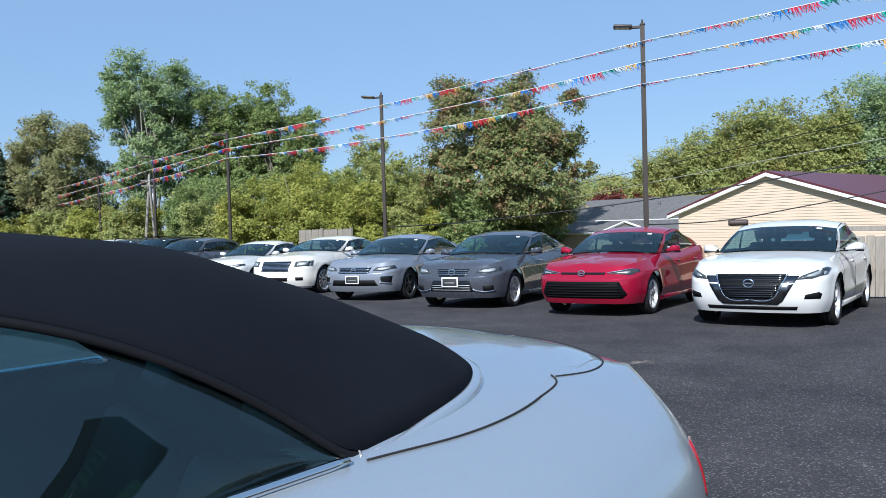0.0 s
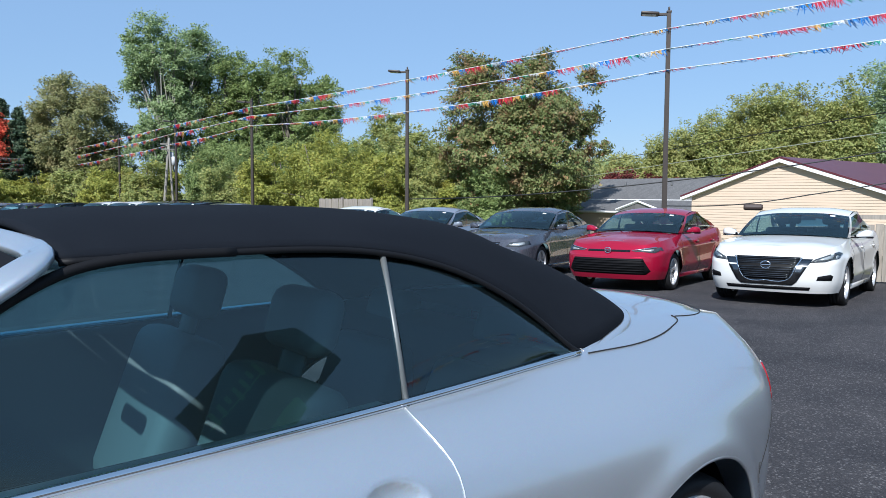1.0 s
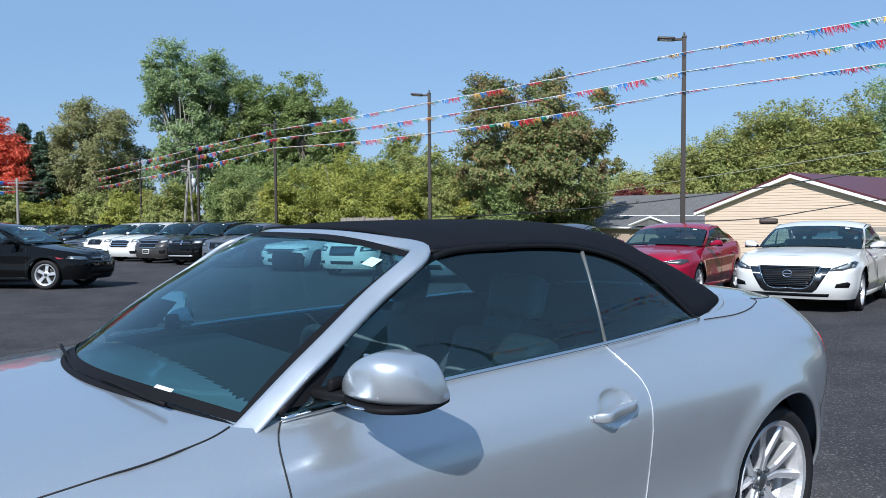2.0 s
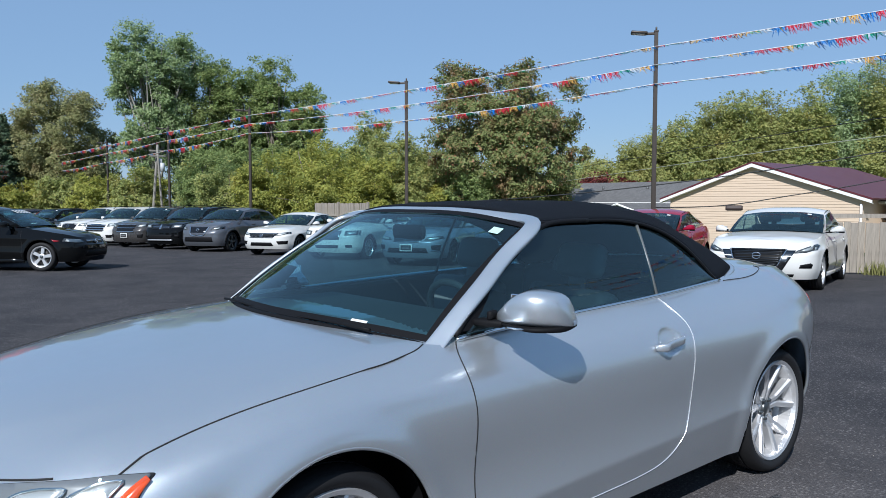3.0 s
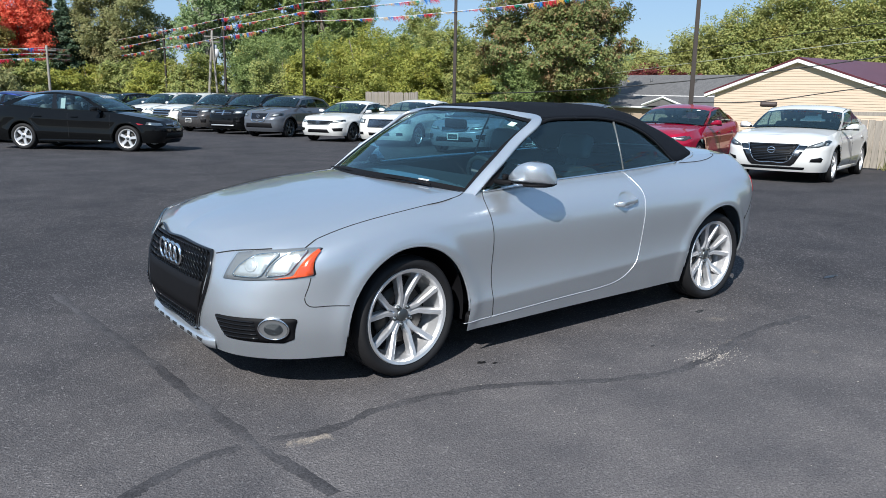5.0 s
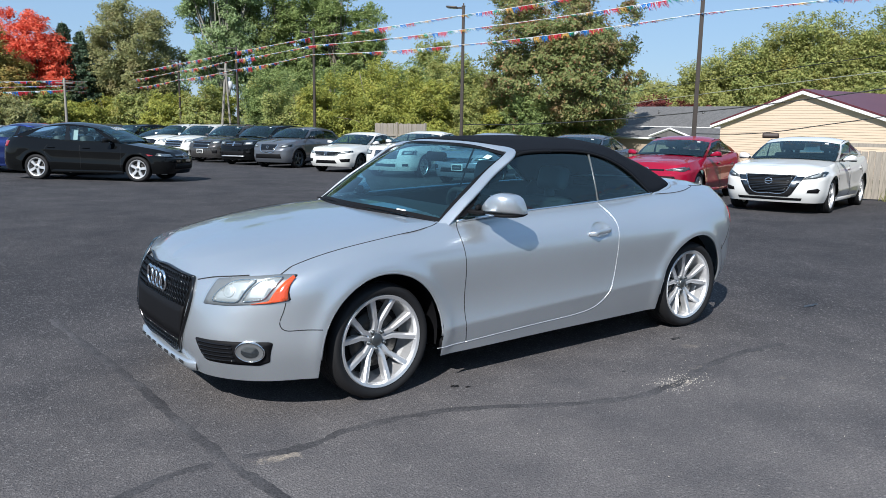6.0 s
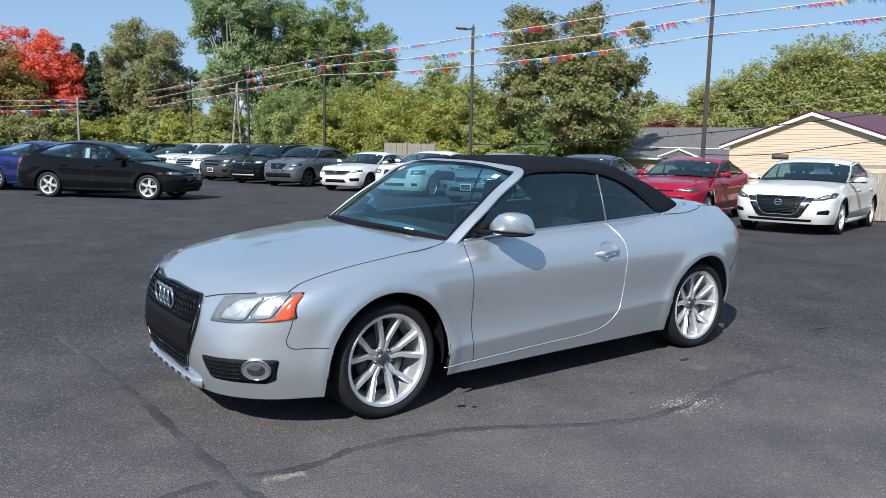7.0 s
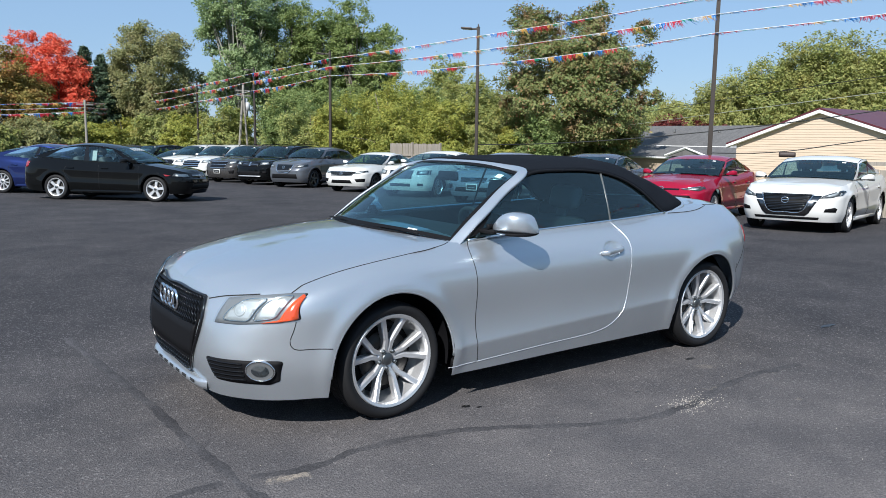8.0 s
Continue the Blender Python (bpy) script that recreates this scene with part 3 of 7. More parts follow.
def steps():
    a = np.r_[-1500, -600, -250, -120, -70, np.arange(-40, 80.1, 2.0), 95, 120, 160, 250, 600, 1500]
    return a


def lot(x, y):
    """Whether a place lies on the paved lot."""
    return x < 18.5 and y < 92 and x > -60 and y > -60


xs, ys = steps(), steps()
gv = [(x, y, ground_z(x, y)) for y in ys for x in xs]
gf = grid_faces(len(ys), len(xs))
gm = [0 if lot(sum(gv[i][0] for i in q) / 4, sum(gv[i][1] for i in q) / 4) else 1 for q in gf]
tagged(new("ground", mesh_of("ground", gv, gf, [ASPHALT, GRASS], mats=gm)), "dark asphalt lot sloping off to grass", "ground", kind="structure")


# ---- the silver convertible ----
def convertible():
    car = thing("convertible_car", "silver two-door convertible with raised black canvas top, parked on asphalt", "car")
    fx, rx, wr = -1.375, 1.375, 0.327
    # feature lines, nose to tail: (x, y, z)
    lip = [(-2.252, 0, .205), (-2.249, .25, .205), (-2.245, .46, .20), (-2.16, .65, .195), (-2.02, .79, .195), (-1.86, .88, .20), (-1.375, .90, .19), (-.9, .895, .18), (-.3, .895, .185),
           (.4, .895, .19), (.95, .895, .195), (1.375, .89, .21), (1.79, .82, .24), (2.03, .69, .25), (2.16, .44, .25), (2.225, .22, .25), (2.24, 0, .25)]
    low = [(-2.300, 0, .33), (-2.298, .25, .33), (-2.283, .46, .33), (-2.21, .67, .33), (-2.065, .81, .33), (-1.89, .91, .33), (-1.375, .935, .31), (-.9, .914, .30), (-.3, .913, .305),
           (.4, .918, .315), (.95, .928, .33), (1.375, .935, .35), (1.79, .868, .37), (2.065, .735, .38), (2.22, .46, .38), (2.295, .23, .38), (2.31, 0, .38)]
    mid = [(-2.310, 0, .50), (-2.307, .25, .50), (-2.284, .46, .50), (-2.205, .68, .50), (-2.055, .835, .50), (-1.885, .925, .50), (-1.375, .945, .54), (-.9, .925, .53), (-.3, .93, .54),
           (.4, .94, .55), (.95, .95, .57), (1.375, .955, .59), (1.79, .888, .60), (2.075, .755, .61), (2.24, .46, .61), (2.32, .23, .61), (2.335, 0, .61)]
    sho = [(-2.284, 0, .645), (-2.279, .25, .645), (-2.248, .455, .645), (-2.155, .69, .655), (-2.01, .85, .68), (-1.86, .92, .71), (-1.375, .935, .775), (-.9, .925, .81), (-.3, .925, .83),
           (.4, .93, .85), (.95, .925, .87), (1.375, .915, .885), (1.79, .842, .892), (2.045, .73, .885), (2.20, .46, .873), (2.275, .23, .868), (2.29, 0, .868)]
    top = [(-2.225, 0, .745), (-2.222, .25, .742), (-2.200, .445, .728), (-2.115, .67, .745), (-2.0, .80, .77), (-1.84, .855, .80), (-1.375, .865, .885), (-.9, .80, .935), (-.3, .80, .967),
           (.4, .785, .990), (.95, .735, 1.008), (1.375, .70, 1.024), (1.79, .64, 1.036), (2.04, .565, 1.026), (2.16, .42, 1.012), (2.225, .21, 1.007), (2.24, 0, 1.006)]
    crest = [(-2.225, .0, .745), (-2.185, 0, .782), (-2.12, 0, .816), (-2.00, 0, .852), (-1.88, 0, .877), (-1.72, 0, .902), (-1.36, 0, .947), (-1.06, 0, .974), (-.3, 0, 1.0),
             (.4, 0, 1.02), (.95, 0, 1.04), (1.40, 0, 1.068), (1.78, 0, 1.076), (2.00, 0, 1.067), (2.12, 0, 1.046), (2.20, 0, 1.022), (2.24, 0, 1.006)]
    nu = 420
    g = loft([lip, low, mid, sho, top], nu, 84)
    # rolled arch edges and a crease low along the flank
    for x0 in (fx, rx):
        d = np.hypot(g[..., 0] - x0, g[..., 2] - wr)
        g[..., 1] += 0.017 * np.exp(-(((d - 0.41) / 0.055) ** 2)) * (g[..., 1] > 0.5)
    zc = g[..., 2] - (0.386 + 0.045 * g[..., 0])
    away = np.sqrt(zc**2 + 0.005**2)
    flank = np.clip((1.03 - np.abs(g[..., 0])) / 0.10, 0, 1)
    g[..., 1] += flank * 0.026 * np.exp(-away / np.where(zc > 0, 0.11, 0.15))
    # finger scoop behind the door handle
    sc = ((g[..., 0] - 0.325) / 0.085) ** 2 + ((g[..., 2] - 0.83) / 0.055) ** 2
    g[..., 1] -= 0.022 * np.clip(1 - sc, 0, 1) ** 0.8
    nrm = normals_of(g)
    if nrm[42, 200, 1] < 0:
        nrm = -nrm
    keepc = cut_arches(g, [(fx, wr, 0.398), (rx, wr, 0.398)])
    cells = {}
    c = (g[:-1, :-1] + g[1:, 1:]) / 2
    for (j, i), ok in np.ndenumerate(keepc):
        cells[tuple(np.round((g[j, i] + g[j + 1, i] + g[j + 1, i + 1] + g[j, i + 1]) / 4, 6))] = ok

    def skirt_panel(x, y, z):
        if x < -1.60 and (z < 0.466 or x < -1.965):
            return "front_bumper"
        if x < -0.825:
            return "front_fender"
        if -0.78 < x < 0.62 and z < 0.245:
            return "side_sill"
        if x < 0.46 + 0.05 * math.sin(math.pi * min(1, max(0, (0.99 - z) / 0.75))):
            return "door_panel"
        if x > 1.66 and z < 0.60 + 0.1 * (x - 1.7):
            return "rear_bumper"
        return "quarter_panel"

    def keep(x, y, z):
        return skirt_panel(x, y, z) if cells.get(tuple(np.round((x, y, z), 6)), True) else None

    # bonnet and boot lid
    t2, c2 = np.array(top), np.array(crest)
    lid_rows = [t2 * (1 - w) * (1, 1, 0) + c2 * w * (1, 1, 0) + np.stack([0 * t2[:, 0], 0 * t2[:, 0], t2[:, 2] + (c2[:, 2] - t2[:, 2]) * (1 - (1 - w) ** 2.5)], 1) for w in (0, 0.25, 0.5, 0.75, 1.0)]
    d = loft(lid_rows, nu, 28, [0, 0.25, 0.5, 0.75, 1.0])
    meet = g[-1] - d[0]
    for k in range(10):
        d[k] += meet * (1 - k / 10)
    d[-1, :, 1] = 0
    nd = normals_of(d)
    nd[-1] = np.cross((1.0, 0, 0), np.array((0, 1.0, 0)))[None]
    gx = np.gradient(d[-1], axis=0)
    nd[-1] = np.stack([-gx[:, 2], 0 * gx[:, 2], gx[:, 0]], 1) / (np.linalg.norm(gx, axis=1)[:, None] + 1e-9)
    if nd[14, 120, 2] < 0:
        nd[:-1] = -nd[:-1]
    # one rounded shoulder where flank and lids meet
    both = nrm[-1] + nd[0]
    both /= np.linalg.norm(both, axis=1)[:, None]
    for k in range(14):
        for arr, row_, w in ((nrm, -1 - k, 1 - k / 14), (nd, k, max(0, 1 - k / 5))):
            m_ = arr[row_] * (1 - w) + both * w
            arr[row_] = m_ / np.linalg.norm(m_, axis=1)[:, None]

    def lid_panel(x, y, z):
        if x < -0.87 - 0.19 * (1 - min(1, (y / 0.76)) ** 2):
            return "bonnet"
        if x > 1.70:
            return "boot_lid"
        if x > 1.22:
            return "top_cover_lid"
        if x > -0.80 and y > (0.74 if x < 1.05 else 0.60):
            return "belt_rail"
        return "cowl" if x < -0.80 else None

    for side in (-1, 1):
        panels(g, nrm, keep, side, None, SILVER, car)
        panels(d, nd, lid_panel, side, None, SILVER, car)
    skin = Skin([g, d])
    # gaps between the panels, on both flanks
    for face, side in (("left", -1), ("right", 1)):
        def seam(pts, mat_=SEAM, r=0.0026, n=36):
            part("panel_gap", tube(skin.line(pts, face, n, 0.0), r, 5), mat_, car)

        seam([(-.770, .952), (-.806, .918), (-.825, .856), (-.820, .741), (-.817, .598), (-.816, .449), (-.792, .245)])
        part("door_edge", tube(skin.line([(.452, .988), (.470, .945), (.490, .899), (.494, .78), (.484, .63), (.450, .438), (.357, .329), (.176, .279), (-.084, .266), (-.55, .247), (-.792, .236)], face, 70, 0.001), 0.0019, 5), EDGE, car, "thin bright door edge")
        part("door_edge", tube(skin.line([(-.80, .236), (-.90, .234), (-1.005, .232)], face, 12, 0.001), 0.0019, 5), EDGE, car)
        seam([(-1.940, .622), (-1.958, .558), (-1.968, .512), (-1.955, .486), (-1.90, .476), (-1.767, .471)])
        seam([(1.80, .60), (1.785, .57), (1.775, .54)])
        seam([(1.95, .735), (1.92, .69), (1.87, .63), (1.79, .565)])
        # shut line of the bonnet, over the lamp and back to the screen pillar
        part("panel_gap", tube(skin.line([(side * y, z) for y, z in ((.445, .694), (.56, .722), (.66, .738), (.75, .752))], "front", 40, 0.0008), 0.0032, 5), SEAM, car)
        part("panel_gap", tube(skin.line([(x, side * y) for x, y in ((-2.085, .755), (-1.99, .840), (-1.85, .842), (-1.70, .832), (-1.546, .836), (-1.392, .844), (-1.19, .838), (-1.03, .814), (-.95, .788), (-.90, .757))], "top", 80, 0.0006), 0.0029, 5), SEAM, car)
        top_seam = lambda pts, m_=SEAM: part("panel_gap", tube(skin.line([(x, side * y) for x, y in pts], "top", 110, 0.0012), 0.0024, 5), m_, car)
        top_seam([(1.14, .722), (1.22, .722), (1.32, .722), (1.44, .712), (1.576, .682), (1.665, .648), (1.735, .60), (1.752, .57)])
        top_seam([(1.754, .582), (1.86, .585), (1.95, .552), (2.02, .50), (2.08, .40), (2.115, .2), (2.12, .02)])
        top_seam([(1.14, .705), (1.155, .672)], EDGE)
        # bright strip under the side windows
        part("window_strip", tube([Vector((x, side * (y - 0.002), z + 0.006)) for x, y, z in curve(top[7:12], 60) if -0.80 < x < 1.12], 0.009, 6), CHROME, car)
        # handle in its recess
        hp = skin.line([(0.205, .812), (0.31, .821), (0.415, .830)], face, 16)
        lift = [.004, .020, .034, .041, .043, .044, .045, .045, .045, .045, .044, .043, .041, .034, .020, .004]
        hv, hn = [], 12
        for k, (p, o) in enumerate(zip(hp, lift)):
            flat_ = .0165 if 1 <= k <= 14 else .011
            for a in np.linspace(0, 2 * math.pi, hn, endpoint=False):
                ca, sa = math.cos(a), math.sin(a)
                hv.append((p.x, p.y + side * (o + .009 * math.copysign(abs(ca) ** .6, ca)), p.z + flat_ * math.copysign(abs(sa) ** .6, sa)))
        part("door_handle", (hv, grid_faces(16, hn, wrap=True) + [tuple(range(hn))[::-1], tuple(15 * hn + i for i in range(hn))]), SILVER, car)
        arch_liner(car, fx, wr, 0.398, 0.60, 0.865, side)
        arch_liner(car, rx, wr, 0.398, 0.60, 0.80, side)
        for x0 in (fx, rx):
            an = np.linspace(-0.05, math.pi + 0.05, 60)
            lipv = []
            for a in an:
                px, pz = x0 + 0.396 * math.cos(a), wr + 0.396 * math.sin(a)
                q, _ = skin.hit((px, side * 9, pz), (0, -side, 0))
                lipv.append((px, q.y - side * 0.006, pz))
            part("arch_edge", tube(lipv, 0.008, 6), SILVER, car)
        # head lamp: dark bowl, reflector bowls, amber corner, clear lens
        outline_ = rounded([(side * .562, .592), (side * .572, .65), (side * .588, .716), (side * .70, .738), (side * .84, .758), (side * .887, .757), (side * .912, .634), (side * .86, .618), (side * .70, .598)], 3, .16)
        part("lamp_gap", skin.lay(shrink(outline_, 1.022), "front", 0.001, 0.006, 0.03), SEAM, car)
        hl = part("head_lamp", skin.lay(outline_, "front", 0.004, 0.010, 0.03), LAMPDARK, car)
        inner_ = rounded([(side * .612, .612), (side * .640, .668), (side * .690, .712), (side * .738, .728), (side * .80, .734), (side * .77, .68), (side * .752, .618)], 4, .35)
        outer_ = rounded([(side * .768, .622), (side * .782, .672), (side * .808, .722), (side * .838, .744), (side * .868, .747), (side * .864, .70), (side * .848, .640)], 4, .3)
        for bowl_ in (inner_, outer_):
            part("reflector", skin.lay(bowl_, "front", 0.007, 0.004, 0.025), REFLECTOR, hl, "bright lamp bowl")
            edge_ = skin.line(bowl_ + bowl_[:1], "front", 60, 0.009)
            part("bowl_rim", tube(edge_, 0.0035, 5), CHROME, hl)
        for y_, z_, r_ in ((.695, .668, 1.0), (.852, .712, .62)):
            p, n = skin.hit((-9, side * y_, z_), (1, 0, 0))
            rot = Vector((0, -1, 0)).rotation_difference(n).to_matrix().to_4x4()
            part("projector", lathe([(-0.012, 0.0), (-0.014, 0.020), (-0.010, 0.028), (-0.0125, 0.033), (0.006, 0.036)], 24), REFLECTOR, hl, m=Matrix.Translation(p) @ rot @ Matrix.Scale(r_, 4))
        part("turn_lamp", skin.lay(rounded([(side * .80, .613), (side * .862, .632), (side * .878, .70), (side * .884, .752), (side * .895, .742), (side * .910, .636), (side * .86, .621)], 3, .14), "front", 0.011, 0.008, 0.02), AMBER, hl, "orange corner lens")
        part("lens", skin.lay(outline_, "front", 0.015, 0.0, 0.03), LENS, hl, "clear lamp lens")
        # lower intake with its fog lamp
        fg = part("lower_intake", skin.lay(rounded([(side * .528, .412), (side * .585, .298), (side * .81, .288), (side * .845, .31), (side * .872, .42), (side * .70, .418)], 3, .15), "front", 0.003, 0.012, 0.03), BLACKPLASTIC, car)
        for z in (.315, .337, .359, .381, .40):
            part("slat", tube(skin.line([(side * (.54 + .45 * (.41 - z)), z), (side * .63, z), (side * .74, z)], "front", 10, 0.006), 0.004, 5), GLOSSBLACK, fg)
        p, n = skin.hit((-9, side * .80, .368), (1, 0, 0))
        rot = Vector((0, -1, 0)).rotation_difference(n).to_matrix().to_4x4()
        fog = part("fog_lamp", lathe([(0.01, 0.070), (-0.011, 0.069), (-0.014, 0.066), (-0.010, 0.0625), (0.006, 0.061)], 32), CHROME, car, m=Matrix.Translation(p) @ rot @ Matrix.Diagonal((1.12, 1, 0.82, 1)))
        part("bowl", lathe([(-0.011, 0.062), (-0.0075, 0.050), (-0.0095, 0.042), (-0.0065, 0.026), (-0.0055, 0.0)], 28), FOGBOWL, fog)
        part("lens", lathe([(-0.004, 0.055), (-0.014, 0.03), (-0.017, 0.0)], 24), LENS, fog)
        # tail lamp, wrapped round the corner
        tl = part("tail_lamp", skin.lay(rounded([(1.985, .885), (2.06, .875), (2.13, .80), (2.09, .735), (2.02, .75)], 3, .25), face, 0.004, 0.012, 0.03), REDLENS, car, "red tail lamp")
        # wheels, the front ones turned a little
        wheel(car, fx, 0.795, side, "twin_five", wr, 0.245, 0.258, ALLOY, 3, 5 if side < 0 else 40, "ten-spoke silver alloy wheel")
        wheel(car, rx, 0.795, side, "twin_five", wr, 0.245, 0.258, ALLOY, 0, 5 if side < 0 else 66, "ten-spoke silver alloy wheel")
        mirror(car, -0.590 if side < 0 else -0.45, 0.845 if side < 0 else 0.80, 1.038 if side < 0 else 1.02, side, SILVER, 1.0)
    # grille: frame, honeycomb, plate panel, four rings
    frame_out = [(-.415, .698), (-.20, .706), (0, .708), (.20, .706), (.415, .698), (.44, .65), (.385, .385), (.315, .298), (0, .286), (-.315, .298), (-.385, .385), (-.445, .65)]
    gr = part("grille", skin.lay(frame_out, "front", 0.004, 0.02, 0.04), MESHGRILLE, car, "black honeycomb grille")
    part("frame", tube(skin.line(frame_out + frame_out[:1], "front", 90, 0.006), 0.009, 6), GLOSSBLACK, gr)
    part("plate_panel", skin.lay(rounded([(-.415, .548), (.415, .548), (.375, .378), (-.375, .378)], 3, .08), "front", 0.012, 0.012, 0.05), BLACKPLASTIC, gr)
    cellv = []
    pitch = 0.034
    for band in ((.562, .692), (.308, .366)):
        z = band[0]
        row = 0
        while z < band[1]:
            half = 0.425 if z > .5 else 0.315 + 0.06 * (z - .30) / .08
            n = int(2 * half / pitch)
            for k in range(n):
                y = -half + (k + 0.5 + 0.5 * (row % 2)) * pitch
                if abs(y) < half - 0.01 and not (z > .68 and abs(y) > .39):
                    q, nn = skin.hit((-9, y, z), (1, 0, 0))
                    q = q + nn * 0.010
                    ring = [q + Vector((0.003, 0.0168 * math.sin(math.pi / 3 * a), 0.0168 * math.cos(math.pi / 3 * a))) for a in range(6)]
                    cellv.append(tube(ring, 0.0032, 4, closed=True))
            z += pitch * 0.866
            row += 1
    tagged(part("honeycomb", merge(*cellv), GLOSSBLACK, gr), kind="stuff")
    for k in range(4):
        y = -0.111 + 0.074 * k
        q, nn = skin.hit((-9, y, .638), (1, 0, 0))
        ring = [q + Vector((-0.022, 0.052 * math.cos(a), 0.052 * math.sin(a))) for a in np.linspace(0, 2 * math.pi, 28, endpoint=False)]
        part("emblem_ring", tube(ring, 0.0085, 8, closed=True), CHROME, gr, "chrome emblem ring")
    # scuffed lip under the nose
    lipn = 33
    lv = []
    for k, y in enumerate(np.linspace(-.47, .47, lipn)):
        q, nn = skin.hit((-9, y, .245), (1, 0, 0))
        out_ = .048 * (1 - abs(y / .47) ** 4) ** .6 + .002
        lv += [(q.x + .02, y, .262), (q.x - out_ * .75, y, .256), (q.x - out_, y, .243), (q.x - out_ * .95, y, .226), (q.x - out_ * .5, y, .205), (q.x + .03, y, .200)]
    part("chin_lip", (lv, grid_faces(lipn, 6)), SILVER, car, "silver chin lip with small dark slots")
    for y in (-.36, -.25, -.14, -.03, .08, .19, .30):
        q, nn = skin.hit((-9, y, .245), (1, 0, 0))
        part("lip_slot", box(q.x - .048 * (1 - abs(y / .47) ** 4) ** .6 - .001, y, .2405, .006, .062, .015, .002), SEAM, car)
    # windscreen, its frame and the top
    base_l = [(-.862, .766, .937), (-.99, .45, .968), (-1.07, 0, .980), (-.99, -.45, .968), (-.862, -.766, .937)]
    head_l = [(-.252, .668, 1.326), (-.315, .40, 1.372), (-.345, 0, 1.385), (-.315, -.40, 1.372), (-.252, -.668, 1.326)]
    nb = 41
    B, H = curve(base_l, nb), curve(head_l, nb)
    rowsn = 25
    ws = np.stack([B * (1 - t) + H * t + np.array((-0.035, 0, 0.03)) * 4 * t * (1 - t) * 0.6 for t in np.linspace(0.0, 1.0, rowsn)])
    part("windscreen", (ws.reshape(-1, 3), grid_faces(rowsn, nb)), CLEAR, car, "tinted windscreen")
    # dark band round the glass
    band = []
    for j in range(rowsn - 1):
        for i in range(nb - 1):
            if i < 2 or i > nb - 3 or j > rowsn - 3 or j < 1:
                band.append((j * nb + i, j * nb + i + 1, (j + 1) * nb + i + 1, (j + 1) * nb + i))
    part("glass_border", (ws.reshape(-1, 3) + np.array((-0.003, 0, 0.003)), band), BLACKPLASTIC, car)
    fr = [(-.985, .787, .868), (-.895, .775, .925), (-.76, .757, 1.022), (-.60, .732, 1.132), (-.42, .697, 1.250), (-.272, .664, 1.338), (-.248, .605, 1.346), (-.280, .40, 1.365), (-.308, 0, 1.378)]
    fr = fr + [(x, -y, z) for x, y, z in fr[-2::-1]]
    P = curve(fr, 120)
    tn = np.gradient(P, axis=0)
    tn /= np.linalg.norm(tn, axis=1)[:, None]
    nn = np.stack([np.full(120, -0.50), np.clip(P[:, 1] / 0.76, -1, 1) * 0.55 * (np.abs(P[:, 1]) > 0.62), np.full(120, 0.80)], 1)
    nn -= tn * (nn * tn).sum(1)[:, None]
    nn /= np.linalg.norm(nn, axis=1)[:, None]
    sd = np.cross(tn, nn)
    wd = np.interp(np.abs(P[:, 1]), [0, .60, .665, .78], [0.024, 0.026, 0.032, 0.034])
    out_ = np.sign((sd * (P - np.array((-.62, 0, 1.18)))).sum(1))
    P = P + sd * (out_ * np.interp(np.abs(P[:, 1]), [0, .60, .665, .78], [0.004, 0.008, 0.015, 0.012]))[:, None]
    an = np.linspace(0, 2 * math.pi, 14, endpoint=False)
    v = P[:, None] + (np.sign(np.cos(an)) * np.abs(np.cos(an)) ** 0.45)[None, :, None] * sd[:, None] * wd[:, None, None] + np.sign(np.sin(an))[None, :, None] * np.abs(np.sin(an))[None, :, None] ** 0.6 * nn[:, None] * np.interp(P[:, 2], [.93, 1.06], [.003, .013])[:, None, None]
    part("screen_frame", (v.reshape(-1, 3), grid_faces(120, 14, wrap=True)), SILVER, car, "silver windscreen frame")
    for side in (-1, 1):
        part("pillar_seal", tube(curve([(-.79, side * .80, .962), (-.56, side * .742, 1.125), (-.35, side * .698, 1.25), (-.20, side * .664, 1.322), (-.06, side * .650, 1.340), (.12, side * .645, 1.342)], 40), 0.011, 6), TRIMBLACK, car)
    part("scuttle", tube(B + np.array((-0.010, 0, -0.008)), 0.012, 6), BLACKPLASTIC, car)
    for y0, y1 in ((-.58, -.05), (.05, .56)):
        w = [(-.955 - .1 * (1 - (y / .75) ** 2), y, .977 + .010 * math.sin(math.pi * k / 11)) for k, y in enumerate(np.linspace(y0, y1, 12))]
        part("wiper", tube(w, 0.006, 6), BLACKPLASTIC, car)
    part("sticker", mesh_quad(ws, rowsn, nb, 20.4, 21.8, nb - 4.9, nb - 3.6), STICKER, car, "small pale inspection sticker")
    part("screen_tag", mesh_quad(ws, rowsn, nb, 0.95, 1.3, nb - 10, nb - 8.2), MARK, car)
    edge = [(-.215, .652, 1.348), (0.1, .645, 1.352), (.48, .640, 1.335), (.72, .650, 1.275), (.92, .668, 1.175), (1.06, .68, 1.075), (1.125, .688, 1.030), (1.30, .645, 1.032), (1.495, .565, 1.058), (1.605, .455, 1.075), (1.66, .25, 1.086), (1.685, .0, 1.091)]
    ridge = [(-.285, .0, 1.408), (0.05, 0, 1.425), (.45, 0, 1.428), (.70, 0, 1.415), (.90, 0, 1.392), (1.05, 0, 1.360), (1.15, 0, 1.327), (1.27, 0, 1.280), (1.42, 0, 1.206), (1.53, 0, 1.155), (1.62, 0, 1.112), (1.685, 0, 1.091)]
    n = 90
    te = np.r_[0, np.cumsum([math.dist(a, b) for a, b in zip(edge, edge[1:])])]
    s = np.linspace(0, te[-1], n)
